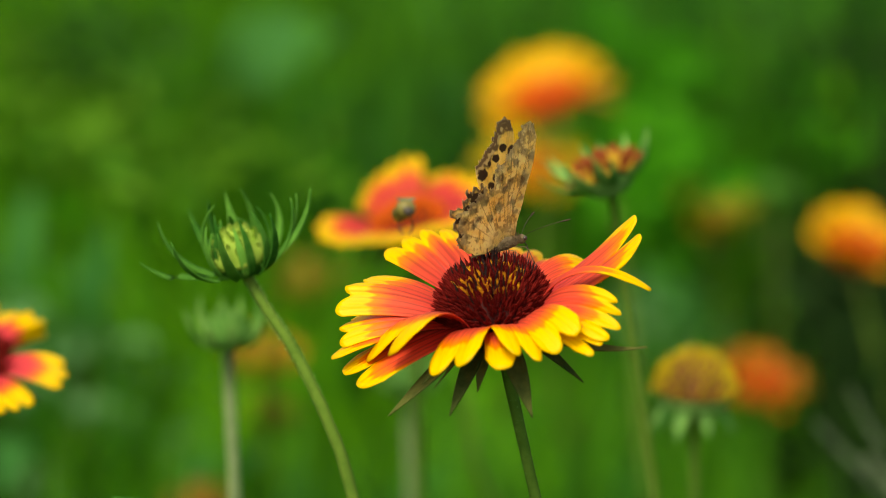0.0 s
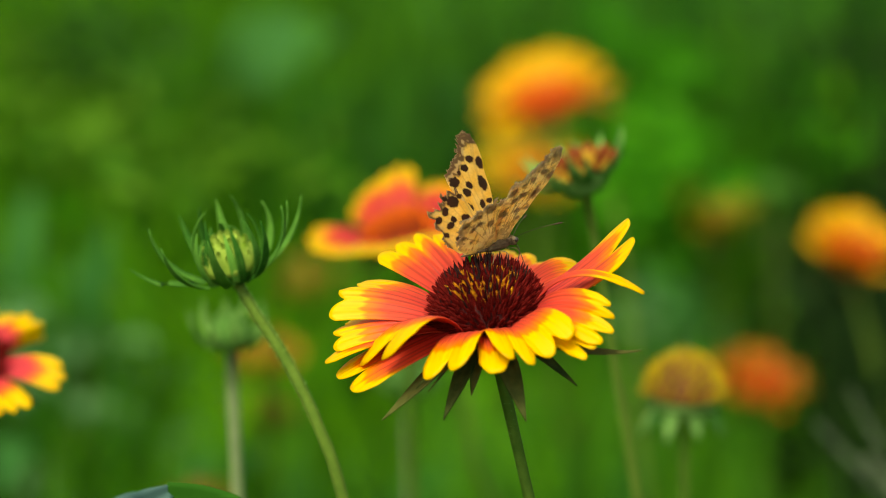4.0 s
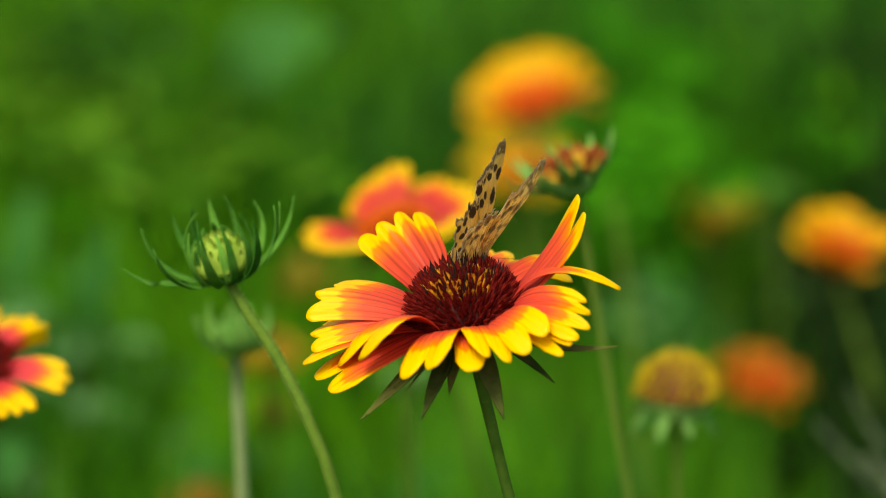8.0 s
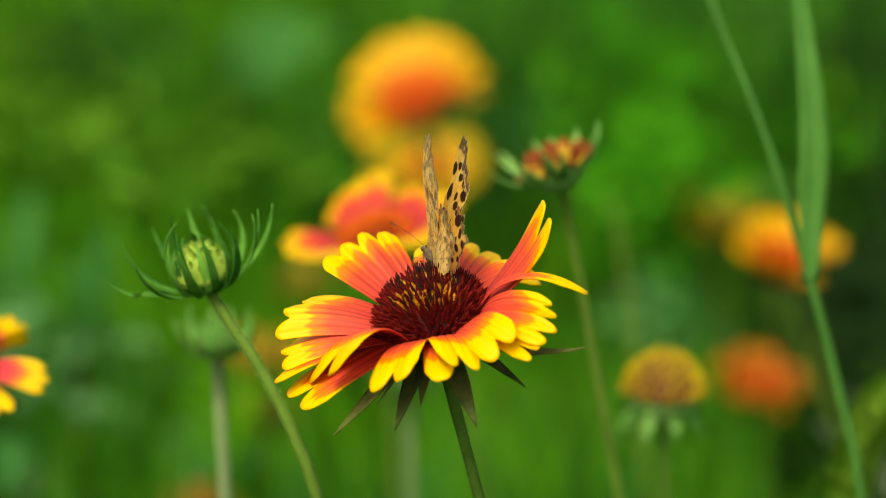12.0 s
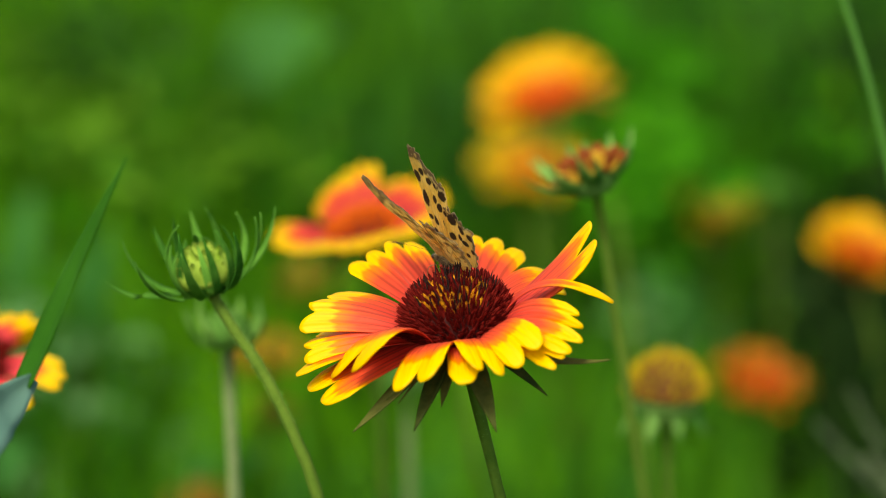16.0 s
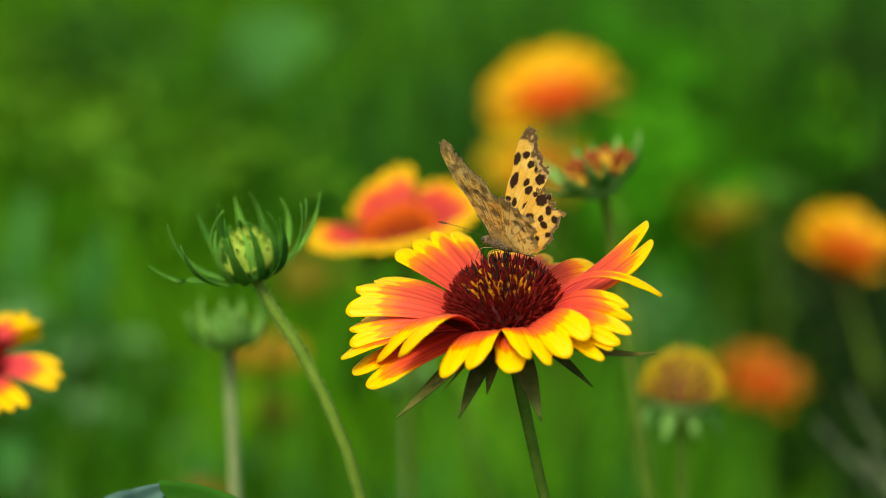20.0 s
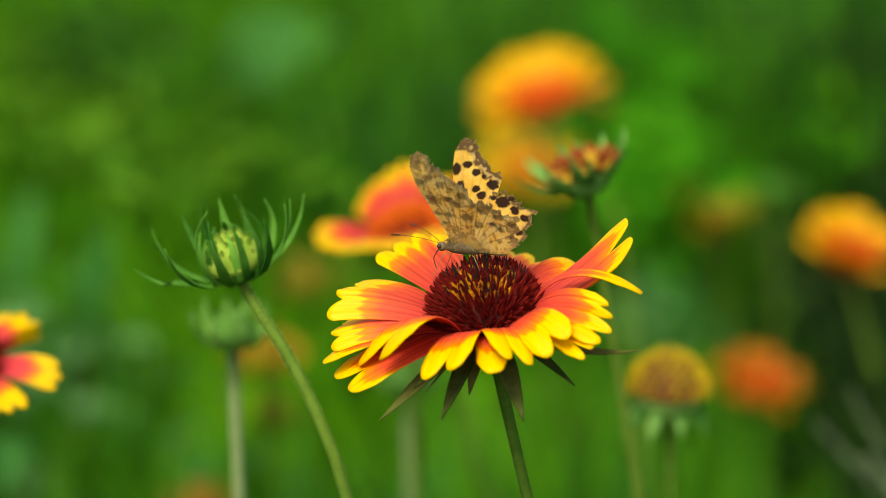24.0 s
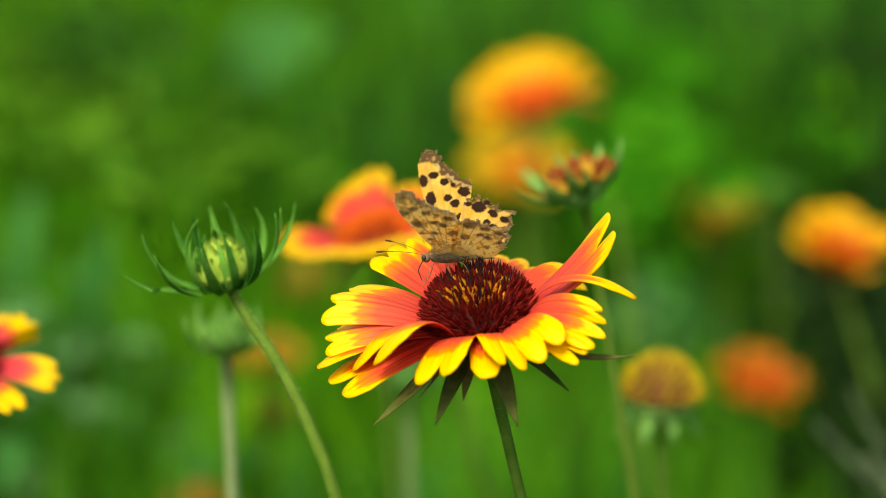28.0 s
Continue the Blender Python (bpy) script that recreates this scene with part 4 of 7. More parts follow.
right_flower = blanket_flower(Matrix.Translation((0.1885, 0.58574, 0.3415)) @ pose(0, 0, 0, *(21.82, 9.78, -2.1)), ring_petals(13, 28, 29, 14, 34, 14, 12), PETAL_ORANGE,
                              "orange blanket flower with half-raised petals", 51, sepals=ring_sepals(8, -25, 20, 4, 4), group="blanket flowers", disc_mats=(DISC_RUST, FLORET_RUST, FLORET_RUST))
right_stem = stem_part(right_flower, (0.29, 0.62, 0), 0.0018, 0.0022, STEM)
low_flower = blanket_flower(Matrix.Translation((0.16453, 0.717, 0.24270)) @ pose(0, 0, 0, *(18, 10, -3.86)), ring_petals(12, 16, 28, 13, 44, 14, 14), PETAL_EMBER,
                            "red-orange blanket flower low among the stalks", 61, sepals=ring_sepals(8, -25, 20, 4, 5), group="blanket flowers", disc_mats=(DISC_RUST, FLORET_RUST, FLORET_RUST))
low_stem = stem_part(low_flower, (0.17, 0.6, 0), 0.0018, 0.0022, STEM)

# spent heads
cup_flower = blanket_flower(Matrix.Translation((0.0426, 0.11089, 0.46692)) @ pose(0, 0, 0, *(-2.91, -21.5, 4.8)), [], PETAL_ORANGE,
                            "spent flower head with red-brown florets in pale green bracts", 71, disc_r=8.6, disc_h=4.5, sepal_mat=BRACT_PALE, scale=0.92,
                            sepals=[(a, e, r, 3.6, c) for a, e, r, _, c in ring_sepals(14, 44, 22, 4, 6, -28)], group="spent heads",
                            disc_mats=(DISC, plain_material("floret_brick", (0.12, 0.02, 0.008), (0.42, 0.1, 0.02), 500),
                                       plain_material("floret_straw", (0.4, 0.2, 0.012), (0.68, 0.46, 0.05), 500)), gold_to=0.97, floret=1.15, gold_share=0.5)
cup_stem = stem_part(cup_flower, (0.12, 0.22, 0), 0.0012, 0.0016, STEM)
dry_flower = blanket_flower(Matrix.Translation((0.07294, 0.16500, 0.39324)) @ pose(0, 0, 0, *(1.99, 1.96, -0.42)), [], PETAL_ORANGE,
                            "domed ochre seed head over drooping pale green bracts", 81, disc_r=12.5, disc_h=13.8, sepal_mat=BRACT_PALE, scale=0.934,
                            sepals=[(a, e, r, 4.6, c) for a, e, r, _, c in ring_sepals(10, -48, 19, 4, 7, 18)], group="spent heads", disc_mats=(WITHERED, plain_material("seed_rim_brown", (0.26, 0.15, 0.008), (0.46, 0.33, 0.02), 350), OCHRE), gold_to=0.95, gold_share=0.94)
dry_stem = stem_part(dry_flower, (0.085, 0.19, 0), 0.0013, 0.0017, STEM)

# ---- the butterfly ----
FORE = [(3.5, 0.3), (5.6, 6), (7.6, 13), (9.2, 19.5), (9.6, 23), (8.9, 25.6), (7.2, 26.6), (5.5, 26.3), (4.5, 24.9), (3.4, 22.8), (2.4, 21.4),
        (0.9, 20.8), (0.0, 19.3), (-1.3, 19.0), (-2.8, 18.0), (-2.8, 15.4), (-2.5, 11.5), (-1.3, 6), (0, 0.3)]
HIND = [(0.8, 0.3), (-0.4, 8), (-1.4, 12.6), (-2.4, 14.0), (-3.5, 13.0), (-4.6, 14.2), (-5.8, 12.8), (-6.9, 13.3), (-7.5, 11.3), (-8.6, 11.7), (-9.2, 10.2),
        (-10.6, 10.5), (-13.4, 9.6), (-11.8, 7.9), (-12.5, 6.5), (-11.2, 5.0), (-11.8, 3.4), (-10.8, 1.4), (-8.4, -0.4), (-5.0, -0.8), (-2.4, 0)]
# black spots on the upper side: forward, out, half length, half width, turn
FORE_SPOTS = [(4.4, 6.6, 1.0, 0.65, 20), (3.2, 9.2, 1.3, 0.8, 60), (5.6, 9.6, 1.1, 0.7, 20), (6.2, 14.0, 2.1, 1.25, 78), (2.4, 14.2, 1.1, 1.05, 0),
              (0.7, 12.6, 1.2, 1.15, 0), (-0.9, 9.0, 1.5, 1.25, 0), (-1.2, 15.6, 1.6, 1.25, 30), (3.4, 18.4, 1.1, 1.0, 0), (1.4, 17.6, 0.65, 0.6, 0),
              (8.2, 18.9, 1.7, 1.1, 80), (5.9, 20.2, 1.3, 1.0, 0)]
HIND_SPOTS = [(-3.2, 6.8, 1.3, 1.1, 0), (-4.8, 11.2, 1.8, 1.5, 20), (-2.5, 12.0, 0.8, 0.7, 0), (-6.6, 7.2, 1.0, 0.9, 0), (-8.0, 9.4, 1.4, 0.9, 40), (-8.2, 6.0, 1.2, 0.8, 20),
              (-10.6, 7.8, 1.2, 0.8, 30), (-6.6, 12.2, 0.9, 0.7, 0), (-10.2, 4.2, 1.0, 0.7, 0), (-7.4, 2.8, 0.8, 0.6, 0)]


def seg_dist(p, a, b):
    ax, ay, bx, by = *a, *b
    dx, dy = bx - ax, by - ay
    t = max(0.0, min(1.0, ((p[0] - ax) * dx + (p[1] - ay) * dy) / (dx * dx + dy * dy + 1e-9)))
    return math.hypot(p[0] - ax - t * dx, p[1] - ay - t * dy)


def blend(a, b, f):
    f = max(0.0, min(1.0, f))
    return tuple(x + (y - x) * f for x, y in zip(a, b))


def wing_colour(p, spots, margin, veins, upper, root, rim):
    """The scales' colour at a point of the wing, in millimetres from its root."""
    x, y = p
    n1 = noise.noise((x * 0.5, y * 0.5, 1.3))
    n2 = noise.noise((x * 1.6, y * 1.6, 4.1))
    n3 = noise.noise((x * 4.2, y * 4.2, 7.7))
    edge = min(seg_dist(p, a, b) for a, b in zip(margin, margin[1:]))
    vein = min(seg_dist(p, root, q) for q in veins)
    far = math.hypot(x - root[0], y - root[1])
    if upper:
        c = blend((0.74, 0.44, 0.065), (0.82, 0.56, 0.14), 0.5 + n1)
        c = blend(c, (0.3, 0.19, 0.08), 0.85 * (1 - smooth(1.5, 6.0, far + n2)))
        c = blend(c, (0.34, 0.2, 0.08), 0.35 * (1 - smooth(0.06, 0.22, vein)))
        c = blend(c, (0.09, 0.05, 0.028), 0.97 - 0.97 * smooth(rim - 0.35, rim + 0.35, edge + 0.5 * rim * n1 + 0.25 * rim * n2))
        c = blend(c, (0.6, 0.43, 0.18), 0.8 * (1 - smooth(0.3, 0.7, abs(edge - 1.4))) * smooth(0.0, 0.2, noise.noise((x * 0.9, y * 0.9, 9.0))))
        c = blend(c, (0.5, 0.37, 0.18), 0.6 * (1 - smooth(0.1, 0.35, edge)) * smooth(-0.1, 0.2, n3))
        for sx, sy, a, b, r in spots:
            r = radians(r)
            u = ((x - sx) * math.cos(r) + (y - sy) * math.sin(r)) / a
            v = (-(x - sx) * math.sin(r) + (y - sy) * math.cos(r)) / b
            c = blend(c, (0.026, 0.012, 0.008), 1 - smooth(0.84, 1.04, math.hypot(u, v) + 0.2 * n2))
        return c
    c = blend((0.97, 0.68, 0.2), (0.98, 0.8, 0.36), 0.5 + n1)
    band = math.sin(far * 0.62 + 2.2 * n1 + 0.6 * math.sin(math.atan2(y, x - root[0]) * 3))
    c = blend(c, (0.24, 0.12, 0.045), 0.6 * smooth(0.62, 0.9, band + 0.8 * n2))
    c = blend(c, (0.46, 0.28, 0.1), 0.3 * (1 - smooth(2.0, 5.0, far)))
    c = blend(c, (0.24, 0.13, 0.05), 0.7 * smooth(0.42, 0.56, n2 + 0.35 * n3) * smooth(4, 8, far))
    streak = noise.noise((x * 1.3, y * 0.6, 2.0)) + 0.2 * n3
    c = blend(c, (0.2, 0.11, 0.045), 0.6 * smooth(0.16, 0.36, streak) * smooth(2, 5, far))
    for sx, sy, a, b, r in spots:
        c = blend(c, (0.12, 0.06, 0.028), 0.45 * (1 - smooth(0.65, 0.95, math.hypot((x - sx) / a, (y - sy) / b) + 0.5 * n2)))
    c = blend(c, (0.15, 0.08, 0.035), 0.7 * (1 - smooth(0.05, 0.13, vein)) * smooth(2.5, 5.5, far))
    c = blend(c, (0.26, 0.17, 0.09), (1 - smooth(0.3, 0.9 + 0.4 * rim, edge + 1.2 * n2)) * 0.5)
    return blend(c, (0.85, 0.62, 0.26), 0.25 * smooth(0.2, 0.5, n3))


def wing_part(name, outline, spots, first, last, side, parent, seed, lift):
    """One wing: an upper and an under sheet of scales with a torn, toothed outer margin. side: 1 left, -1 right."""
    rw = random.Random(seed)
    pts = []
    for i, (a, b) in enumerate(zip(outline, outline[1:] + outline[:1])):
        steps = 5 if first <= i < last else 3
        for k in range(steps):
            t = k / steps
            j = 0.6 if first <= i < last and (k or i > first) else 0.05
            pts.append((a[0] + (b[0] - a[0]) * t + rw.uniform(-j, j), a[1] + (b[1] - a[1]) * t + rw.uniform(-j, j)))
    margin = outline[first:last + 1]
    root = ((outline[0][0] + outline[-1][0]) / 2, 0.3)
    veins = [Vector(q).lerp(Vector(margin[min(i + 1, len(margin) - 1)]), 0.3)[:] for i, q in enumerate(margin[::3])] + [outline[first]]
    n = len(pts)
    step = 0.21
    inner = []
    for i in range(-90, 52):
        for j in range(0, 132):
            p = (i * step + (j % 2) * step / 2, j * step)
            inside = False
            for a, b in zip(pts, pts[1:] + pts[:1]):
                if (a[1] > p[1]) != (b[1] > p[1]) and p[0] < (b[0] - a[0]) * (p[1] - a[1]) / (b[1] - a[1]) + a[0]:
                    inside = not inside
            if inside:
                inner.append(p)
    res = geometry.delaunay_2d_cdt([Vector(p) for p in pts + inner], [(i, (i + 1) % n) for i in range(n)], [], 1, 1e-5)
    flat, tris = res[0], res[2]
    me = bpy.data.meshes.new(name)
    verts, faces, cols = [], [], []
    for upper in (True, False):
        k0 = len(verts)
        for p in flat:
            h = lift + 0.35 * math.sin(p.y * 0.25) + 0.12 * math.sin(p.x * 1.1 + p.y * 0.5) + (0.06 if upper else -0.06)
            verts.append((p.x * 0.001, side * p.y * 0.001, h * 0.001))
            cols.append((*wing_colour((p.x, p.y), spots, margin, veins, upper, root, 2.2 if name == 'forewing' else 0.75), 1))
        for t in tris:
            flip = upper == (side > 0)
            faces.append([k0 + k for k in (t if flip else t[::-1])])
    me.from_pydata(verts, [], faces)
    me.materials.append(WING_TOP)
    me.materials.append(WING_UNDER)
    ca = me.color_attributes.new("pattern", "FLOAT_COLOR", "POINT")
    ca.data.foreach_set("color", [c for q in cols for c in q])
    for i, p in enumerate(me.polygons):
        p.material_index, p.use_smooth = (0 if i < len(tris) else 1), True
    ob = new(name, me)
    ob.parent = parent
    return ob


def butterfly():
    b = thing("butterfly", pose(0.0126, 0.0013, 0.47), "angle-winged butterfly, ochre with black spots, on the flower's disc", "butterfly")
    bm = bmesh.new()
    tube(bm, [(-0.0028, 0, 0.0016), (-0.0012, 0, 0.0018), (0.0015, 0, 0.002), (0.004, 0, 0.0019), (0.0055, 0, 0.0017)], [0.0008, 0.0014, 0.0017, 0.0015, 0.0009], 14)
    part("thorax", bm, BODY, b)
    bm = bmesh.new()
    tube(bm, [(-0.0022, 0, 0.0016)] + [(-0.0022 - 0.00075 * k, 0, 0.0017 - 0.00001 * k * k) for k in range(1, 9)] + [(-0.0086, 0, 0.001)],
         [0.0009] + [0.0009 - 0.00001 * k * k + 0.00006 * (k % 2) for k in range(1, 9)] + [0.0002], 12)
    part("abdomen", bm, FUR_BUFF, b)
    bm = bmesh.new()
    bmesh.ops.create_uvsphere(bm, u_segments=14, v_segments=10, radius=0.00108)
    hd = part("head", bm, BODY, b)
    hd.matrix_basis = pose(0.0066, 0, 0.0016)
    for s in (1, -1):
        bm = bmesh.new()
        bmesh.ops.create_uvsphere(bm, u_segments=12, v_segments=8, radius=0.0006)
        ey = part("eye", bm, EYE_DARK, hd, "dark round eye")
        ey.matrix_basis = pose(0.0003, s * 0.0008, 0.0002)
        bm = bmesh.new()
        line = bezier((0.0072, s * 0.0005, 0.0024), (0.011, s * 0.003, 0.0042), (0.0165, s * 0.0058, 0.0046), 10)
        tube(bm, line, [0.00006] * 8 + [0.00008, 0.00022, 0.00016], 6)
        part("antenna", bm, FEELER, b, "thin clubbed antenna")
        for k, (x, fx, fy) in enumerate(((0.0035, 0.0066, 0.0036), (0.0012, 0.0008, 0.0048), (-0.0008, -0.0042, 0.0042))):
            bm = bmesh.new()
            tube(bm, spline([(x, s * 0.0009, 0.0006), ((x + fx) / 2, s * fy * 0.9, 0.0004), (fx, s * fy, -0.0032), (fx + 0.0006, s * (fy + 0.0003), -0.0042)], 4), 0.00009, 6)
            part("leg", bm, LEG, b)
    # a fine coat of hairs on the thorax
    bm = bmesh.new()
    rh = random.Random(2)
    for _ in range(700):
        t, x = rh.uniform(-0.4, 3.54), rh.uniform(-0.0025, 0.006)
        rr = 0.0015 * math.sqrt(max(0.1, 1 - ((x - 0.0015) / 0.0056) ** 2))
        p = Vector((x, rr * math.cos(t), 0.0019 + rr * math.sin(t)))
        d = Vector((rh.uniform(-0.9, 0.1), math.cos(t), math.sin(t))).normalized() * rh.uniform(0.0005, 0.0011)
        tube(bm, [p, p + d], [0.00005, 0.00001], 3)
    tagged(part("hair", bm, BODY, b), "", "", "", "stuff")
    bm = bmesh.new()
    tube(bm, spline([(0.0074, 0, 0.0009), (0.0085, 0, -0.0012), (0.0078, 0, -0.0036)], 5), 0.00013, 5)
    part("proboscis", bm, EYE_DARK, b)
    wings = []
    for side, word in ((1, "left"), (-1, "right")):
        fw = wing_part("forewing", FORE, FORE_SPOTS, 5, 14, side, b, 5 + side, 0.0)
        fw.matrix_basis = pose(0, side * 0.0008, 0.002, side * 70)
        hw = wing_part("hindwing", HIND, HIND_SPOTS, 2, 17, side, fw, 8 + side, -0.22)
        hw.matrix_basis = pose(0, 0, 0, side * 4)
        wings.append(fw)
    return b, wings


insect, (wing_left, wing_right) = butterfly()

# ---- more of the stand: far blooms, buds and stalks ----


def far_bloom(place, tilt, seed, reach, material, label, root, elev=10, width=13, count=12, spread=12, floret_mat=WITHERED):
    fl = blanket_flower(Matrix.Translation(place) @ pose(0, 0, 0, *tilt), ring_petals(count, elev, reach, width, seed, 16, spread), material, label, seed,
                        sepals=ring_sepals(7, -25, 20, 4, seed), group="blanket flowers", disc_mats=(OCHRE, floret_mat, OCHRE) if material in (PETAL_DULL, PETAL_OCHRE) else (DISC_RUST, FLORET_RUST, FLORET_RUST))
    return fl, stem_part(fl, root, 0.0018, 0.0022, STEM)


far_bloom((0.15960, 0.92878, 0.28600), (8, 0, 0), 101, 32, PETAL_DULL, "dull yellow blanket flower far back in the meadow", (0.22, 0.97, 0), 38, floret_mat=OCHRE)
far_bloom((-0.08880, 0.67219, 0.27225), (13, 0, 0), 105, 20, PETAL_OCHRE, "faded yellow blanket flower low in the grass", (-0.08, 0.7, 0))
far_bloom((-0.07305, 0.87546, 0.26425), (12.82, -9.78, 2.1), 107, 24, PETAL_DULL, "faded orange-red blanket flower far back in the meadow", (-0.07, 0.92, 0))
far_bloom((-0.09181, 0.71486, 0.23017), (2.96, 4.89, -1.04), 109, 20, PETAL_DULL, "dark red blanket flower low in the grass", (-0.09, 0.75, 0))
far_bloom((-0.11173, 0.56133, 0.22932), (13, 0, 0), 111, 17, PETAL_DULL, "orange blanket flower low in the grass", (-0.1, 0.58, 0))
hidden_bracts = [(360 * i / 11 + rb.uniform(-8, 8), rb.uniform(20, 40), rb.uniform(75, 105), rb.uniform(0.011, 0.014), 0.0034) for i in range(11)]
mid_bud = bud_head(Matrix.Translation((-0.01199, 0.29274, 0.36052)) @ pose(0, 0, 0, *(3, 0, 0)), "pale green flower bud under the open flower", 0.0072, hidden_bracts, 16, BRACT_PALE, BRACT_PALE)
stem_part(mid_bud, (-0.005, 0.33, 0), 0.0018, 0.0022, STEM_PALE, (0, 0, 0), -0.003)
back_bud = bud_head(Matrix.Translation((0.17853, 0.7877, 0.33237)) @ pose(0, 0, 0, *(3, 0, 0)), "pale flower bud far back", 0.0085, hidden_bracts, 17, BRACT, BRACT)
stem_part(back_bud, (0.2, 0.85, 0), 0.0018, 0.0022, STEM, (0, 0, 0), -0.003)


def bare_stalk(pts, r, label):
    bm = bmesh.new()
    line = spline(pts, 6)
    tube(bm, line, [r * (0.8 + 0.4 * i / len(line)) for i in range(len(line))], 8)
    return tagged(part("stalk", bm, STEM, None), label, "plant stalk", "stalks")


bare_stalk([(0.00769, 0.38065, 0.34125), (0.01026, 0.37621, 0.32035), (0.019, 0.38001, 0.29012), (0.07, 0.42, 0.2), (0.08, 0.43, 0)], 0.0016, "pale green bare stalk, slightly bent")
bare_stalk([(0.0677, 0.44448, 0.40105), (0.07557, 0.43185, 0.34165), (0.08232, 0.41829, 0.27785), (0.11, 0.47, 0.2), (0.115, 0.48, 0)], 0.0011, "thin brown-green bare stalk")


def seed_spike(pts, r, label, seed):
    """A grey-green grass spike: an axis set with small bristly seeds."""
    rs = random.Random(seed)
    sp = thing("grass_spike", Matrix.Translation(pts[-1]), label, "seed grass", "seed grasses")
    inv = sp.matrix_basis.inverted()
    line = [inv @ p for p in spline(pts, 10)]
    bm = bmesh.new()
    tube(bm, line, [r * 0.25] * len(line), 6)
    part("axis", bm, STRAW, sp)
    bm = bmesh.new()
    n = int(len(line) * 0.75)
    for i in range(n):
        for _ in range(7):
            p = line[i].lerp(line[i + 1], rs.random())
            d = (line[max(i - 1, 0)] - line[i + 1]).normalized()
            o = Vector((rs.gauss(0, 1), rs.gauss(0, 1), rs.gauss(0, 1))).normalized()
            q = p + o * r * 0.55 + d * r * 0.6
            tube(bm, [p, (p + q) / 2, q], [r * 0.1, r * 0.22, r * 0.04], 5)
    tagged(part("seed_cover", bm, STRAW, sp), "", "", "", "stuff")
    return sp


seed_spike([(0.13718, 0.34766, 0.33031), (0.14815, 0.34525, 0.31898), (0.16263, 0.34215, 0.30441), (0.18, 0.4, 0.28), (0.2, 0.42, 0)], 0.0032, "grey-green seed spike leaning over", 1)
seed_spike([(0.14594, 0.331, 0.34812), (0.15201, 0.32847, 0.33624), (0.16112, 0.32574, 0.32337), (0.19, 0.38, 0.28), (0.21, 0.4, 0)], 0.0022, "thin grey-brown seed spike", 2)
seed_spike([(0.15746, 0.34473, 0.31655), (0.16367, 0.34344, 0.31048), (0.16884, 0.34129, 0.30036), (0.19, 0.42, 0.28), (0.21, 0.44, 0)], 0.0045, "grey-green seed spike low down", 3)


def broad_leaf(tip, foot, ground_at, width, label, material=LEAF_BLUE):
    """A lance-shaped leaf from its foot to its tip, on a stalk from the ground."""
    tip, foot, ground_at = Vector(tip), Vector(foot), Vector(ground_at)
    lf = thing("broad_leaf", Matrix.Translation(ground_at), label, "leaf", "broad leaves")
    mid = (tip + foot) / 2 + Vector((0, -0.01, 0.12 * (tip - foot).length))
    pts = [p - ground_at for p in bezier(foot, mid, tip, 14)]
    bm = bmesh.new()
    strap(bm, pts, width, 0.0005, 0.2, up=(0.1, -0.8, 0.6), basew=0.25, n=7)
    part("blade", bm, material, lf)
    bm = bmesh.new()
    tube(bm, [p - ground_at for p in bezier(foot, (foot + ground_at) / 2 + Vector((0, 0.01, 0.04)), ground_at, 8)], 0.002, 6)
    part("leaf_stalk", bm, STEM, lf)
    return lf


broad_leaf((-0.0745, 1.2564, 0.361), (-0.1655, 1.24925, 0.3275), (-0.25, 1.3, 0), 0.06, "pale blue-green broad leaf standing behind the flowers")
broad_leaf((-0.22797, 0.83782, 0.32765), (-0.23741, 0.82276, 0.25681), (-0.24, 0.85, 0), 0.022, "upright green leaf in the grass")
broad_leaf((-0.18035, 0.78486, 0.319), (-0.1925, 0.7716, 0.25664), (-0.18, 0.8, 0), 0.018, "upright green leaf in the grass")
broad_leaf((-0.08546, 0.66284, 0.22593), (-0.13888, 0.65875, 0.20668), (-0.1, 0.7, 0), 0.02, "blue-green leaf low in the grass")
broad_leaf((-0.1954, 0.61534, 0.24291), (-0.22779, 0.61141, 0.22443), (-0.2, 0.65, 0), 0.03, "pale blue-green leaf low in the grass")
broad_leaf((0.11673, 0.92633, 0.2631), (0.15384, 0.91861, 0.2268), (0.15, 0.95, 0), 0.03, "mid-green leaf behind the flower")
broad_leaf((0.23973, 1.33659, 0.26934), (0.23332, 1.32149, 0.19828), (0.24, 1.35, 0), 0.03, "grey-green upright leaf far back")
broad_leaf((-0.04858, 0.91721, 0.2202), (-0.07557, 0.90599, 0.1674), (-0.05, 0.95, 0), 0.028, "mid-green leaf under the flower", BLADE)
broad_leaf((-0.00099, 0.51761, 0.26412), (-0.02078, 0.51195, 0.2375), (-0.02, 0.6, 0), 0.02, "mid-green leaf under the flower", BLADE)
broad_leaf((0.09878, 0.61477, 0.24027), (0.07989, 0.60748, 0.20595), (0.07, 0.65, 0), 0.022, "bright green leaf among the stalks", BLADE)

# ---- grasses that the wind swings across ----


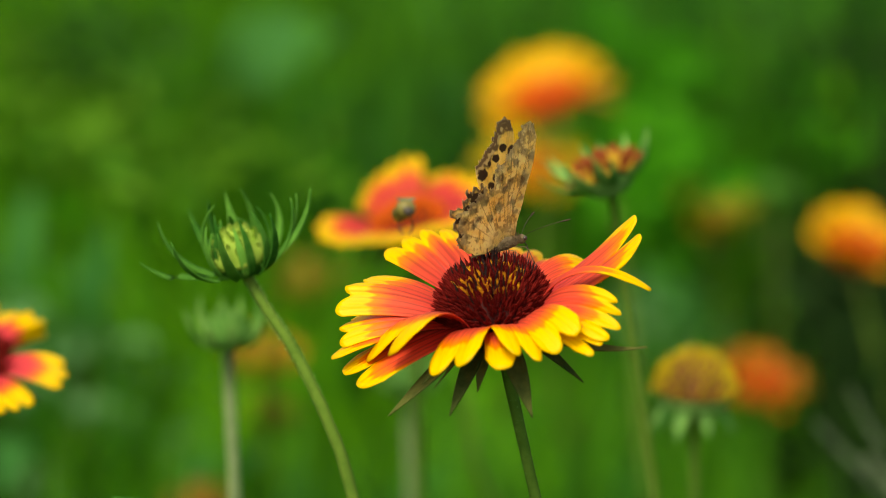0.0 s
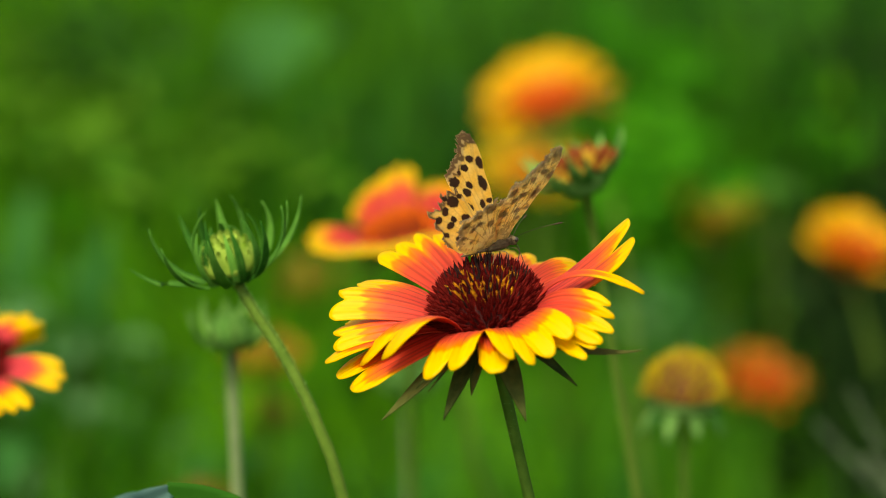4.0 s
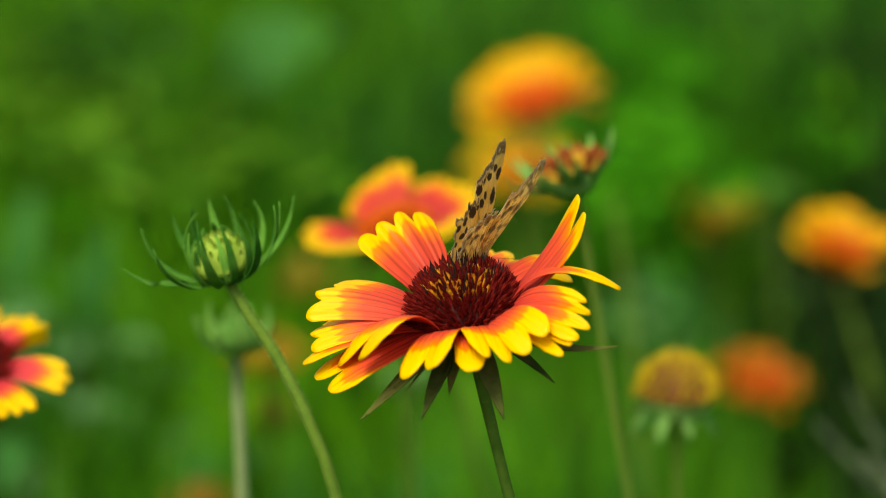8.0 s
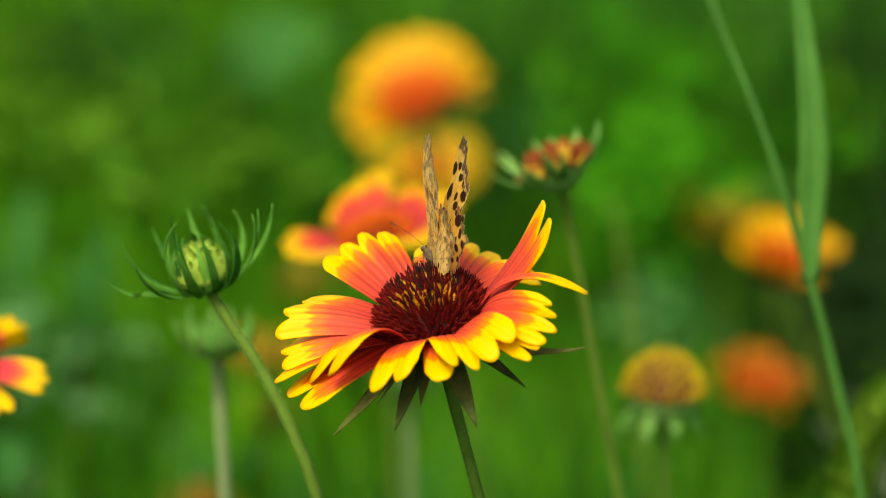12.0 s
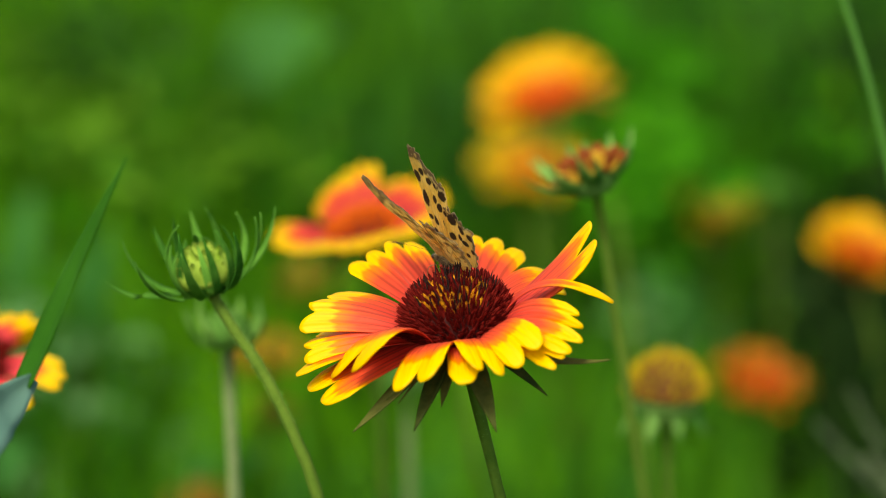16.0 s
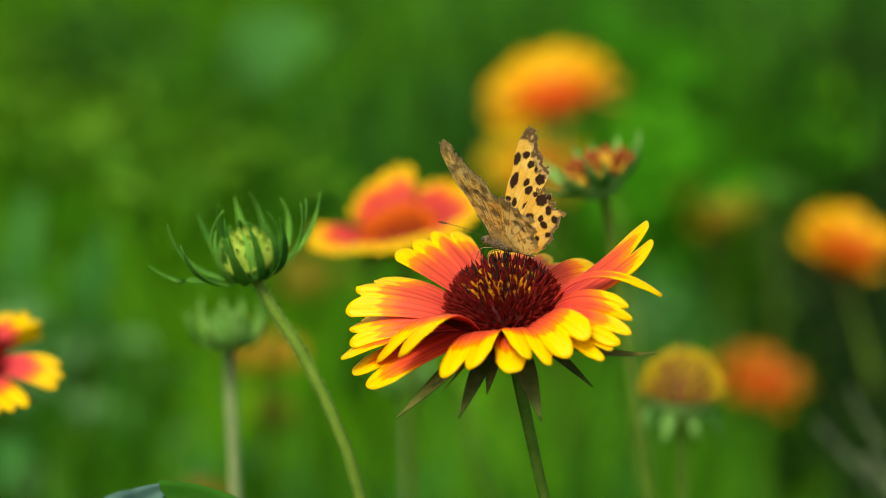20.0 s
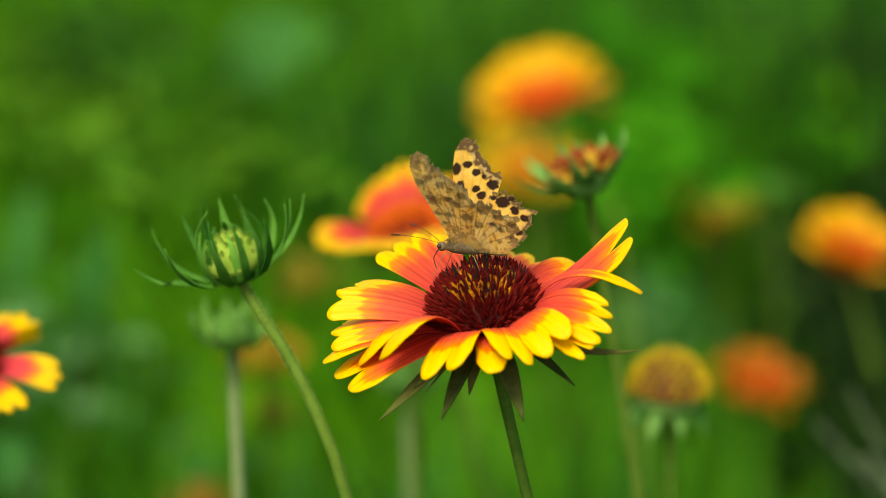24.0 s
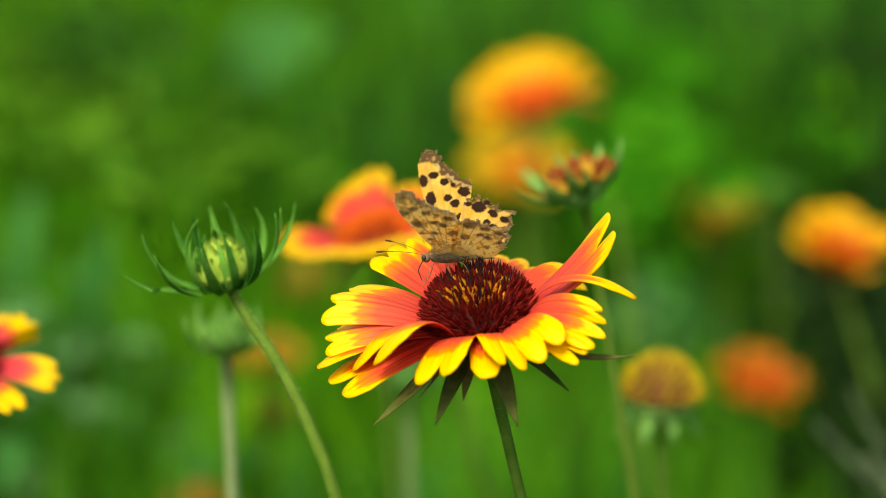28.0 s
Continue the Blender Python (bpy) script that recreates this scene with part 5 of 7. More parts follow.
def grass_stalk():
    """A culm with a node, from which a leaf blade parts upward."""
    g = thing("grass_stalk", Matrix.Translation((0.07504, 0.11503, 0.43831)), "tall green grass stalk with a long leaf blade", "grass stalk")
    inv = g.matrix_basis.inverted()
    bm = bmesh.new()
    line = [inv @ p for p in spline([(0.01774, 0.14857, 0.54802), (0.03735, 0.13531, 0.50968), (0.05817, 0.12248, 0.47339), (0.07504, 0.11503, 0.43831), (0.08755, 0.1087, 0.40854), (0.09765, 0.10268, 0.38024), (0.11868, 0.09579, 0.2997), (0.14009, 0.04491, 0.06035)], 8)]
    tube(bm, line, [0.0009 + 0.0007 * i / len(line) for i in range(len(line))], 8)
    part("culm", bm, STALK_GREEN, g)
    bm = bmesh.new()
    tube(bm, [inv @ p for p in spline([(0.07444, 0.1154, 0.44008), (0.07504, 0.11503, 0.43831), (0.0758, 0.11465, 0.43654)], 3)], [0.0013, 0.0017, 0.0021, 0.0024, 0.0021, 0.0017, 0.0013], 10)
    part("node", bm, STALK_GREEN, g)
    bm = bmesh.new()
    strap(bm, [inv @ p for p in spline([(0.07523, 0.11399, 0.43823), (0.07272, 0.11645, 0.45462), (0.0698, 0.11916, 0.47698), (0.06212, 0.1237, 0.50798), (0.04988, 0.12835, 0.5491)], 6)], 0.0085, 0.0004, 0.4, up=(0.3, -1, 0.1), basew=0.5)
    part("leaf_blade", bm, STALK_GREEN, g)
    return g


def foxtail():
    """A nodding bristle-grass head on its stalk."""
    rf = random.Random(4)
    g = thing("foxtail_grass", Matrix.Translation((0.09813, 0.15366, 0.37956)), "nodding green foxtail grass head with fine bristles", "foxtail grass")
    inv = g.matrix_basis.inverted()
    head = [inv @ p for p in spline([(0.09522, 0.15029, 0.36372), (0.09846, 0.15366, 0.37956), (0.10461, 0.15601, 0.39065), (0.11432, 0.15702, 0.3954), (0.12566, 0.15628, 0.39192), (0.13214, 0.15433, 0.38273)], 9)]
    bm = bmesh.new()
    tube(bm, [inv @ p for p in spline([(0.09522, 0.15029, 0.36372), (0.09327, 0.14659, 0.3463), (0.10114, 0.1288, 0.21451), (0.11427, 0.08784, 0.0218)], 8)], 0.0011, 8)
    part("culm", bm, STALK_GREEN, g)
    bm = bmesh.new()
    tube(bm, head, [0.0038 * math.sin(0.35 + 2.5 * i / len(head)) + 0.001 for i in range(len(head))], 8)
    part("seed_head", bm, BRISTLE, g)
    bm = bmesh.new()
    for i in range(len(head) - 1):
        d = (head[i + 1] - head[i]).normalized()
        for _ in range(60):
            p = head[i].lerp(head[i + 1], rf.random())
            o = Vector((rf.gauss(0, 1), rf.gauss(0, 1), rf.gauss(0, 1)))
            o = (o - d * o.dot(d)).normalized()
            tube(bm, [p + o * 0.002, p + o * rf.uniform(0.006, 0.0085) + d * 0.003], [0.0004, 0.00016], 3)
    tagged(part("bristle", bm, BRISTLE, g), "", "", "", "stuff")
    return g


def kinked_leaf():
    """A grass leaf that rises, folds over and droops to its tip."""
    g = thing("grass_leaf", Matrix.Translation((-0.04911, -0.02909, 0.43365)), "broad green grass leaf folded over with a pale underside", "grass leaf")
    inv = g.matrix_basis.inverted()
    bm = bmesh.new()
    strap(bm, [inv @ p for p in spline([(-0.04816, -0.02899, 0.43412), (-0.03981, -0.02874, 0.43529), (-0.0266, -0.03086, 0.43492), (-0.00992, -0.03414, 0.43392), (0.00634, -0.03756, 0.43226)], 6)], 0.0085, 0.00035, 0.3, up=(0.05, -1, 0.25), basew=0.85, n=7)
    blade = part("blade", bm, BLADE, g)
    bm = bmesh.new()
    strap(bm, [inv @ p for p in spline([(-0.04768, -0.02859, 0.43598), (-0.05184, -0.03451, 0.43219), (-0.05722, -0.04592, 0.42659), (-0.0713, -0.06753, 0.39709), (-0.08142, -0.10026, 0.2431), (-0.08591, -0.16339, -0.05389)], 6)], 0.0125, 0.00035, 0.3, up=(0.3, -1, 0.2), basew=0.22, n=7)
    part("sheath", bm, LEAF_UNDER, g, "pale grey-green underside")
    return g, blade


stalk, tail_grass, (leaf, leaf_blade) = grass_stalk(), foxtail(), kinked_leaf()

# ---- a small fly ----


def small_fly():
    g = thing("hover_fly", Matrix.Translation((-0.00757, -0.03836, 0.48624)), "small olive-brown fly hovering with hanging legs", "fly")
    bm = bmesh.new()
    bmesh.ops.create_uvsphere(bm, u_segments=16, v_segments=12, radius=0.0021)
    th = part("thorax", bm, FLY, g)
    th.scale = (1, 1, 0.95)
    bm = bmesh.new()
    tube(bm, [(-0.001, 0.001, -0.0008), (-0.0012, 0.003, -0.0016), (-0.0012, 0.005, -0.0026), (-0.001, 0.0064, -0.0034)], [0.0012, 0.0017, 0.0014, 0.0004], 10)
    part("abdomen", bm, FLY, g)
    bm = bmesh.new()
    bmesh.ops.create_uvsphere(bm, u_segments=12, v_segments=8, radius=0.0011)
    hd = part("head", bm, EYE_DARK, g)
    hd.matrix_basis = pose(0.0006, -0.0021, -0.0002)
    for s in (1, -1):
        bm = bmesh.new()
        strap(bm, [(s * 0.0006, 0.0004, 0.0014), (s * 0.001, 0.003, 0.0016), (s * 0.0013, 0.0055, 0.0012), (s * 0.0014, 0.0075, 0.0006)], 0.0022, 0.00006, 0.05, basew=0.4)
        part("wing", bm, STRAW, g)
        for k in range(2):
            bm = bmesh.new()
            tube(bm, spline([(s * 0.0008, 0.0006 * k, -0.0016), (s * 0.0015, 0.001 + 0.0006 * k, -0.0034), (s * 0.0006, 0.0008, -0.0054)], 3), 0.00018, 5)
            part("leg", bm, EYE_DARK, g)
    return g


fly = small_fly()


def motions():
    """What sways in the wind."""
    def sway(flower, stem, rows, reach=1.0):
        m0 = flower.matrix_basis.copy()
        r0 = m0.to_3x3().to_4x4()
        p0, root = m0.translation.copy(), Vector(stem["root"])
        fr, sr = [], []
        for t, dx, dz, roll, *pitch in rows:
            p = p0 + Vector((dx, 0, dz)) * reach
            rt = Matrix.Rotation(radians(roll), 4, "Y") @ Matrix.Rotation(radians(sum(pitch)), 4, "X") @ r0
            fr.append((t, Matrix.Translation(p) @ rt))
            q = (root - p0).rotation_difference(root - p).to_matrix().to_4x4()
            sr.append((t, rt.inverted() @ q @ r0))
        walk(flower, fr)
        walk(stem, sr)

    sway(main_flower, main_stem, [(0, 0, 0, 0), (0.5, -0.0007, -0.00014, 0.1), (1, 0.00059, -0.00029, 0.4), (1.5, -0.00088, -0.00056, -0.1),
    (2, -0.00059, -0.00017, -0.1), (2.5, 0.00055, 0.00055, 0.6), (3, -0.00056, 0.00014, 0), (3.5, -0.00132, -0.00032, -0.2),
    (5.5, -0.00144, -0.00197, -0.2), (6, -0.0002, 0.0002, 0.2), (6.5, -0.00058, 0.00051, -0.1), (7, -0.00556, -0.00138, -1.6),
    (7.5, 0.00074, -0.00086, 0.6), (8, -0.00644, -0.0005, -1.2), (8.5, -0.00518, -0.00065, -1), (9, -0.00301, 0.00026, -0.5),
    (9.5, -0.0038, -0.0001, -0.4), (10, -0.00191, -0.00256, -0.4), (10.5, -0.00139, -0.00156, -0.4), (11, -0.0004, 0.00081, 0.6),
    (11.5, -0.00738, -0.00102, -2.5), (12, -0.01336, -0.00263, -4.5), (12.5, -0.00419, -0.00105, -1.1), (14.5, -0.00892, -0.00954, -2.3),
    (14.7, -0.0222, -0.0172, -5), (14.8, -0.0168, -0.0122, -4), (14.9, -0.008, -0.0024, -1.5), (15, 0.0017, 0.00228, 1.6), (15.5, -0.00708, -0.00538, -1.5), (16, -0.00793, -0.00326, -0.9), (16.5, 0.00801, 0.00219, 3.3),
    (17, 0.00869, 0.00177, 3.7), (17.5, -0.00344, -0.00147, -0.2), (18, 0.00003, -0.00021, 1), (18.5, 0.00153, 0.00095, 0.8),
    (19, -0.00202, 0.0001, -0.3), (19.5, -0.00145, -0.0019, 0.5), (20, 0.00228, -0.0007, 1), (20.5, -0.00019, 0.0005, 0.4),
    (21, -0.00253, 0.00043, -0.6), (21.5, -0.00053, -0.00017, 0), (23.5, -0.00131, -0.00129, 0.2), (24, -0.00186, -0.00082, -0.2),
    (24.5, -0.00375, -0.00141, -0.8), (25, -0.00099, -0.0005, 0), (25.5, -0.00043, -0.00057, 0.5), (26, -0.00266, -0.00164, 0.3),
    (26.5, -0.00317, -0.00225, 0.1), (27, -0.00117, -0.00124, 0.3), (27.5, -0.00122, -0.00091, 0.1), (28, -0.00314, -0.00198, -0.2)])
    sway(near_bud, near_stem, [(0, 0, 0, 0), (0.5, -0.00062, -0.00082, 0), (1, -0.0001, -0.00107, 0.4), (1.5, -0.00127, -0.00167, -1.4),
    (2, -0.00106, -0.00146, -1.5), (2.5, -0.00035, -0.00081, -1.9), (3, -0.00145, -0.00124, 0), (3.5, -0.00196, -0.00147, 0.4),
    (5.5, -0.00309, -0.00232, 0.7), (6, -0.00175, -0.00085, 0.4), (6.5, -0.00207, -0.00104, 0), (7, -0.0058, -0.00295, -0.7),
    (7.5, 0.00032, -0.00107, 0.4), (8, -0.00412, -0.00171, 0.8), (8.5, -0.00342, -0.0008, -0.4), (9, -0.00292, -0.00015, -0.8),
    (9.5, -0.00473, -0.00103, 1.5), (10, -0.00279, -0.00209, 0.4), (10.5, -0.00239, -0.0017, -1), (11, -0.00011, 0.00065, -0.4),
    (11.5, -0.00489, -0.00205, -1.9), (12, -0.0086, -0.00396, -1), (12.5, -0.00395, -0.00275, -0.7), (14.5, -0.01228, -0.01026, -4),
    (14.8, -0.00958, -0.00621, -4), (15, -0.00256, -0.00135, -1), (15.5, -0.00973, -0.00661, -1.3), (16, -0.00825, -0.00447, -0.1),
    (16.5, 0.00498, 0.00165, 0.5), (17, 0.00411, 0.00086, 0.6), (17.5, -0.00444, -0.00246, -0.3), (18, -0.00006, -0.00094, 0.1),
    (18.5, 0.00153, -0.00005, -0.2), (19, -0.00163, -0.00115, -0.3), (19.5, -0.00076, -0.00197, 0.2), (20, 0.00212, -0.001, 0.5),
    (20.5, -0.00029, -0.0008, 0.4), (21, -0.0024, -0.00108, -0.1), (21.5, -0.00025, -0.00101, -0.2), (23.5, -0.00079, -0.00156, -0.3),
    (24, -0.00141, -0.00142, -0.3), (24.5, -0.00289, -0.0019, 0.1), (25, -0.00081, -0.00108, 0), (25.5, -0.00068, -0.00128, 0.1),
    (26, -0.00244, -0.00218, 0.6), (26.5, -0.00232, -0.00239, -0.2), (27, -0.00059, -0.00142, -0.3), (27.5, -0.00247, -0.0025, 2.2),
    (28, -0.0039, -0.00334, 1)])
    sway(far_bud, far_stem, [(0, 0.00005, 0.00002, 0), (0.5, 0.00005, -0.00024, 0), (1, 0.00211, -0.00024, 0), (1.5, 0.00211, -0.00024, 0),
    (2, 0.00133, -0.00024, 0), (2.5, 0.00133, -0.00051, 0), (3, 0.00108, -0.00024, 0), (3.5, 0.00108, -0.00024, 0),
    (5.5, 0.00056, -0.00076, 0), (6, 0.00263, -0.00051, 0), (6.5, 0.00108, -0.00024, 0), (7, -0.00255, -0.00179, 0),
    (7.5, 0.00108, -0.00051, 0), (8, 0.00263, -0.00128, 0), (8.5, 0.00081, -0.00101, 0), (9, -0.00202, -0.00051, 0),
    (9.5, -0.00358, -0.00051, 0), (10, -0.001, -0.00076, 0), (10.5, -0.0015, -0.00101, 0), (11, 0.00186, -0.00024, 0),
    (11.5, -0.00358, -0.00128, 0), (12, -0.00305, -0.00231, 0), (12.5, -0.00978, -0.00202, 0), (14.5, -0.02952, -0.00675, 0),
    (14.8, -0.01265, -0.00253, 0), (15.1, -0.01855, -0.00169, 0), (15.7, -0.00371, -0.00034, 0), (16.4, 0.00084, 0.00034, 0),
    (17, 0, 0, 0), (17.6, -0.00135, 0, 0), (18.2, 0.00101, 0, 0), (19, -0.00101, -0.00034, 0),
    (20, 0.00034, 0, 0), (21, -0.00067, 0, 0), (23.5, 0.00229, 0.00002, 0), (24, 0.00152, 0.00002, 0),
    (24.5, 0.00101, -0.00128, 0), (25, 0.00101, -0.00024, 0), (25.5, 0.00074, 0.00002, 0), (26, -0.00003, -0.00076, 0),
    (26.5, 0.00074, -0.00101, 0), (27, 0.00152, 0.00027, 0), (27.5, -0.00079, -0.00076, 0), (28, -0.00054, -0.00153, 0)], 0.937)
    sway(left_flower, left_stem, [(0, 0, -0.00006, 0), (0.5, 0.00024, -0.00028, 0), (1, 0.00137, -0.00006, 0), (1.5, -0.00022, -0.00074, 0),
    (2, -0.00045, -0.00096, 0), (2.5, 0, -0.00074, 0), (3, -0.00068, -0.00074, 0), (3.5, -0.00045, -0.0005, 0),
    (5.5, -0.00113, -0.00096, 0), (6, 0.00046, -0.0005, 0), (6.5, -0.00159, -0.00074, 0), (7, -0.00408, -0.00143, 0),
    (7.5, 0.00114, -0.00028, 0), (8, 0.00068, -0.00119, 0), (8.5, -0.005, -0.00187, 0), (9, -0.00523, -0.00119, 0),
    (9.5, -0.00454, -0.00028, 0), (10, -0.00137, -0.00119, 0), (10.5, -0.00318, -0.00143, 0), (11, 0.00068, 0.00018, 0),
    (11.5, -0.00727, -0.00165, 0), (12, -0.005, -0.00143, 0), (12.3, -0.00931, -0.00211, 0), (12.5, -0.01039, -0.00223, 0),
    (14.5, -0.0193, -0.00371, 0), (15.1, -0.00891, -0.00148, 0), (15.5, -0.00569, -0.00143, 0), (16, -0.00046, -0.0005, 0),
    (16.5, -0.00068, 0.00018, 0), (17, -0.00046, -0.00006, 0), (17.5, -0.00046, -0.00006, 0), (18, -0.00046, -0.00006, 0),
    (18.5, -0.00046, -0.00006, 0), (19, -0.00114, -0.00028, 0), (19.5, -0.00251, -0.00074, 0), (20, -0.00114, -0.00028, 0),
    (20.5, -0.00114, -0.00028, 0), (21, -0.00114, -0.00028, 0), (21.5, -0.00114, -0.00028, 0), (23.5, -0.00114, -0.00028, 0),
    (24, -0.00159, -0.0005, 0), (24.5, -0.00137, -0.0005, 0), (25, -0.00183, -0.00074, 0), (25.5, -0.00159, -0.00074, 0),
    (26, -0.00137, -0.00074, 0), (26.5, -0.00114, -0.0005, 0), (27, -0.00137, -0.0005, 0), (27.5, -0.00227, -0.00096, 0),
    (28, -0.00205, -0.00074, 0)])
    sway(red_flower, red_stem, [(0, -0.00007, 0.00153, 0), (0.5, -0.00651, -0.00359, 0), (1, 0.00066, -0.00081, 0), (1.5, -0.00461, -0.00271, 0),
    (2, -0.00051, -0.00169, 0), (2.5, -0.00343, -0.00227, 0), (3, -0.00212, -0.00315, 0), (3.5, -0.00271, -0.00213, 0),
    (5.5, -0.003, -0.00198, 0), (6, -0.00329, -0.00315, 0), (6.5, -0.01003, -0.00359, 0), (7, -0.0087, -0.00344, 0),
    (7.5, 0.00053, -0.00067, 0), (8, -0.00445, -0.00081, 0), (8.5, -0.00972, -0.00638, 0), (9, -0.01324, -0.00359, 0),
    (9.5, -0.02393, -0.0093, 0), (10, -0.00651, -0.00037, 0), (10.5, -0.01192, -0.00565, 0), (11, -0.00139, -0.00067, 0),
    (11.5, -0.02408, -0.00813, 0), (12, -0.01135, -0.00359, 0), (12.5, -0.02065, -0.00076, 0, 6), (14.5, -0.05353, -0.01338, 0, 28),
    (14.8, -0.03059, -0.00478, 0, 14), (15.1, -0.00688, -0.00191, 0), (15.4, -0.00153, 0, 0), (15.7, -0.00956, 0.00096, 0),
    (16, -0.01529, -0.00096, 0), (16.3, 0.00797, 0.00088, 0), (16.5, -0.00315, -0.00205, 0), (17, 0.00212, 0.00029, 0),
    (17.5, -0.0008, -0.00088, 0), (18, 0.00652, 0.00176, 0), (18.5, -0.00023, -0.00147, 0), (19, 0.00329, 0.00117, 0),
    (19.5, -0.00577, -0.00292, 0), (20, -0.00315, -0.00147, 0), (20.5, -0.00637, -0.00292, 0), (21, -0.00052, -0.00088, 0),
    (21.5, -0.0008, -0.00117, 0), (23.5, -0.00197, -0.00088, 0), (24, -0.0008, -0.00059, 0), (24.5, -0.00665, -0.00205, 0),
    (25, -0.00285, -0.00147, 0), (25.5, -0.00432, -0.00147, 0), (26, -0.00315, 0.00059, 0), (26.5, -0.00549, -0.00176, 0),
    (27, -0.00403, -0.00088, 0), (27.5, -0.01457, -0.0038, 0), (28, -0.01193, -0.00292, 0)], 0.887)
    sway(cup_flower, cup_stem, [(0, 0, 0, 0), (0.5, -0.00623, 0.00059, 0), (1, -0.00193, 0.00119, 0), (1.5, -0.00698, 0.00059, 0),
    (2, -0.00534, 0.00104, 0), (2.5, -0.00728, 0, 0), (3, -0.00787, 0.00104, 0), (3.5, -0.00683, 0.0003, 0),
    (5.5, -0.00623, 0.00089, 0), (6, -0.00505, 0.00089, 0), (6.4, -0.01113, -0.00015, 0), (6.8, -0.01039, -0.00015, 0),
    (7, -0.0092, -0.0003, 0), (7.4, -0.00683, 0.00089, 0), (7.6, 0.00045, 0.00238, 0), (7.8, 0.00178, 0.00208, 0),
    (8, -0.0092, 0.00015, 0), (8.2, -0.01083, 0.00089, 0), (8.5, -0.01217, 0.00089, 0), (8.8, -0.0092, 0.00089, 0),
    (9, -0.01083, 0.00089, 0), (9.4, -0.02182, -0.00059, 0), (9.6, -0.01811, -0.00059, 0), (9.8, -0.0049, 0.00015, 0),
    (10, -0.00445, 0.00059, 0), (10.2, -0.01202, 0.00015, 0), (10.4, -0.01113, 0.00015, 0), (10.7, -0.0049, 0.00089, 0),
    (11, -0.00104, 0.00164, 0), (11.3, -0.01796, -0.00059, 0), (11.6, -0.01707, 0.00015, 0), (11.9, -0.0147, 0.00164, 0),
    (12.2, -0.01039, 0.00164, 0), (12.5, -0.02182, -0.00059, 0), (14.5, -0.03488, -0.02064, 0), (14.7, -0.03547, -0.01915, 0),
    (14.9, -0.01232, -0.00059, 0), (15.1, -0.01202, 0.00282, 0), (15.3, -0.01217, 0.00059, 0), (15.5, 0.004, -0.0003, 0),
    (15.7, -0.00846, -0.00134, 0), (16, -0.004, 0.00015, 0), (16.3, -0.01217, 0.00059, 0), (16.6, 0.004, -0.0003, 0),
    (17, -0.00534, 0.00164, 0), (17.5, -0.01091, -0.00022, 0), (18, -0.00342, -0.00203, 0), (18.5, -0.01069, 0.0007, 0),
    (19, 0.00023, -0.00225, 0), (19.5, -0.00659, 0.00092, 0), (20, -0.00205, -0.00045, 0), (20.5, -0.00569, 0.00092, 0),
    (21, -0.00319, 0.00136, 0), (21.5, -0.00523, 0.00024, 0), (23.5, -0.00705, -0.00091, 0), (24, -0.00591, 0.00024, 0),
    (24.5, -0.00796, -0.00135, 0), (25, -0.00614, 0.00024, 0), (25.5, -0.00683, -0.00067, 0), (26, -0.005, -0.00091, 0),
    (26.5, -0.00841, -0.00045, 0), (27, -0.00591, -0.00091, 0), (27.5, -0.01296, -0.00181, 0), (28, -0.00683, -0.00249, 0)])
    sway(bg_flower, bg_stem, [(0, 0.00006, -0.00003, 0), (0.5, -0.00208, 0.00039, 0), (1, -0.00166, 0.00039, 0), (1.5, -0.00208, -0.00045, 0),
    (2, -0.00124, -0.00045, 0), (2.5, -0.00208, -0.0009, 0), (3, -0.00166, -0.0009, 0), (3.5, -0.00037, -0.00132, 0),
    (5.5, -0.00079, -0.00045, 0), (6, -0.00382, -0.00003, 0), (6.5, -0.01372, 0.00127, 0), (7, -0.02016, -0.00003, 0),
    (7.5, -0.00512, 0.00127, 0), (8, -0.00725, -0.0009, 0), (8.5, -0.00124, -0.0009, 0), (9, -0.01802, -0.00003, 0),
    (9.5, -0.00812, -0.00003, 0), (10, -0.00562, 0.00112, 0), (10.5, 0.00281, 0, 0), (11, -0.01687, 0, 0),
    (11.5, -0.02811, 0.00084, 0, 4), (11.8, -0.04835, 0.00084, 0, 12), (12.1, -0.07422, 0, 0, 22), (12.5, -0.08322, -0.00112, 0, 26),
    (14.5, -0.03374, 0, 0, 26), (14.8, -0.03149, -0.00141, 0, 20), (15.1, -0.02362, -0.00141, 0, 12), (15.4, -0.01574, -0.00084, 0, 5),
    (15.7, -0.01125, 0, 0), (16, -0.00062, 0.00039, 0), (16.5, -0.00149, -0.00433, 0), (17, 0.00281, -0.0009, 0),
    (17.5, 0.0011, -0.00003, 0), (18, -0.0032, -0.00132, 0), (18.5, -0.00751, -0.00132, 0), (19, -0.00624, -0.00261, 0),
    (19.5, -0.00149, 0.00039, 0), (20, 0.00281, -0.00003, 0), (20.5, -0.00278, -0.00219, 0), (21, -0.00703, -0.00141, 0),
    (21.5, -0.00562, -0.00141, 0), (23.5, -0.00708, 0.00039, 0), (24, -0.00278, 0.00039, 0), (24.5, -0.0002, -0.00219, 0),
    (25, -0.00278, -0.0009, 0), (25.5, -0.0002, -0.0009, 0), (26, -0.0002, -0.00219, 0), (26.5, -0.00236, -0.00045, 0),
    (27, -0.0045, -0.00045, 0), (27.5, -0.00666, -0.00045, 0), (28, -0.00796, -0.0009, 0)])
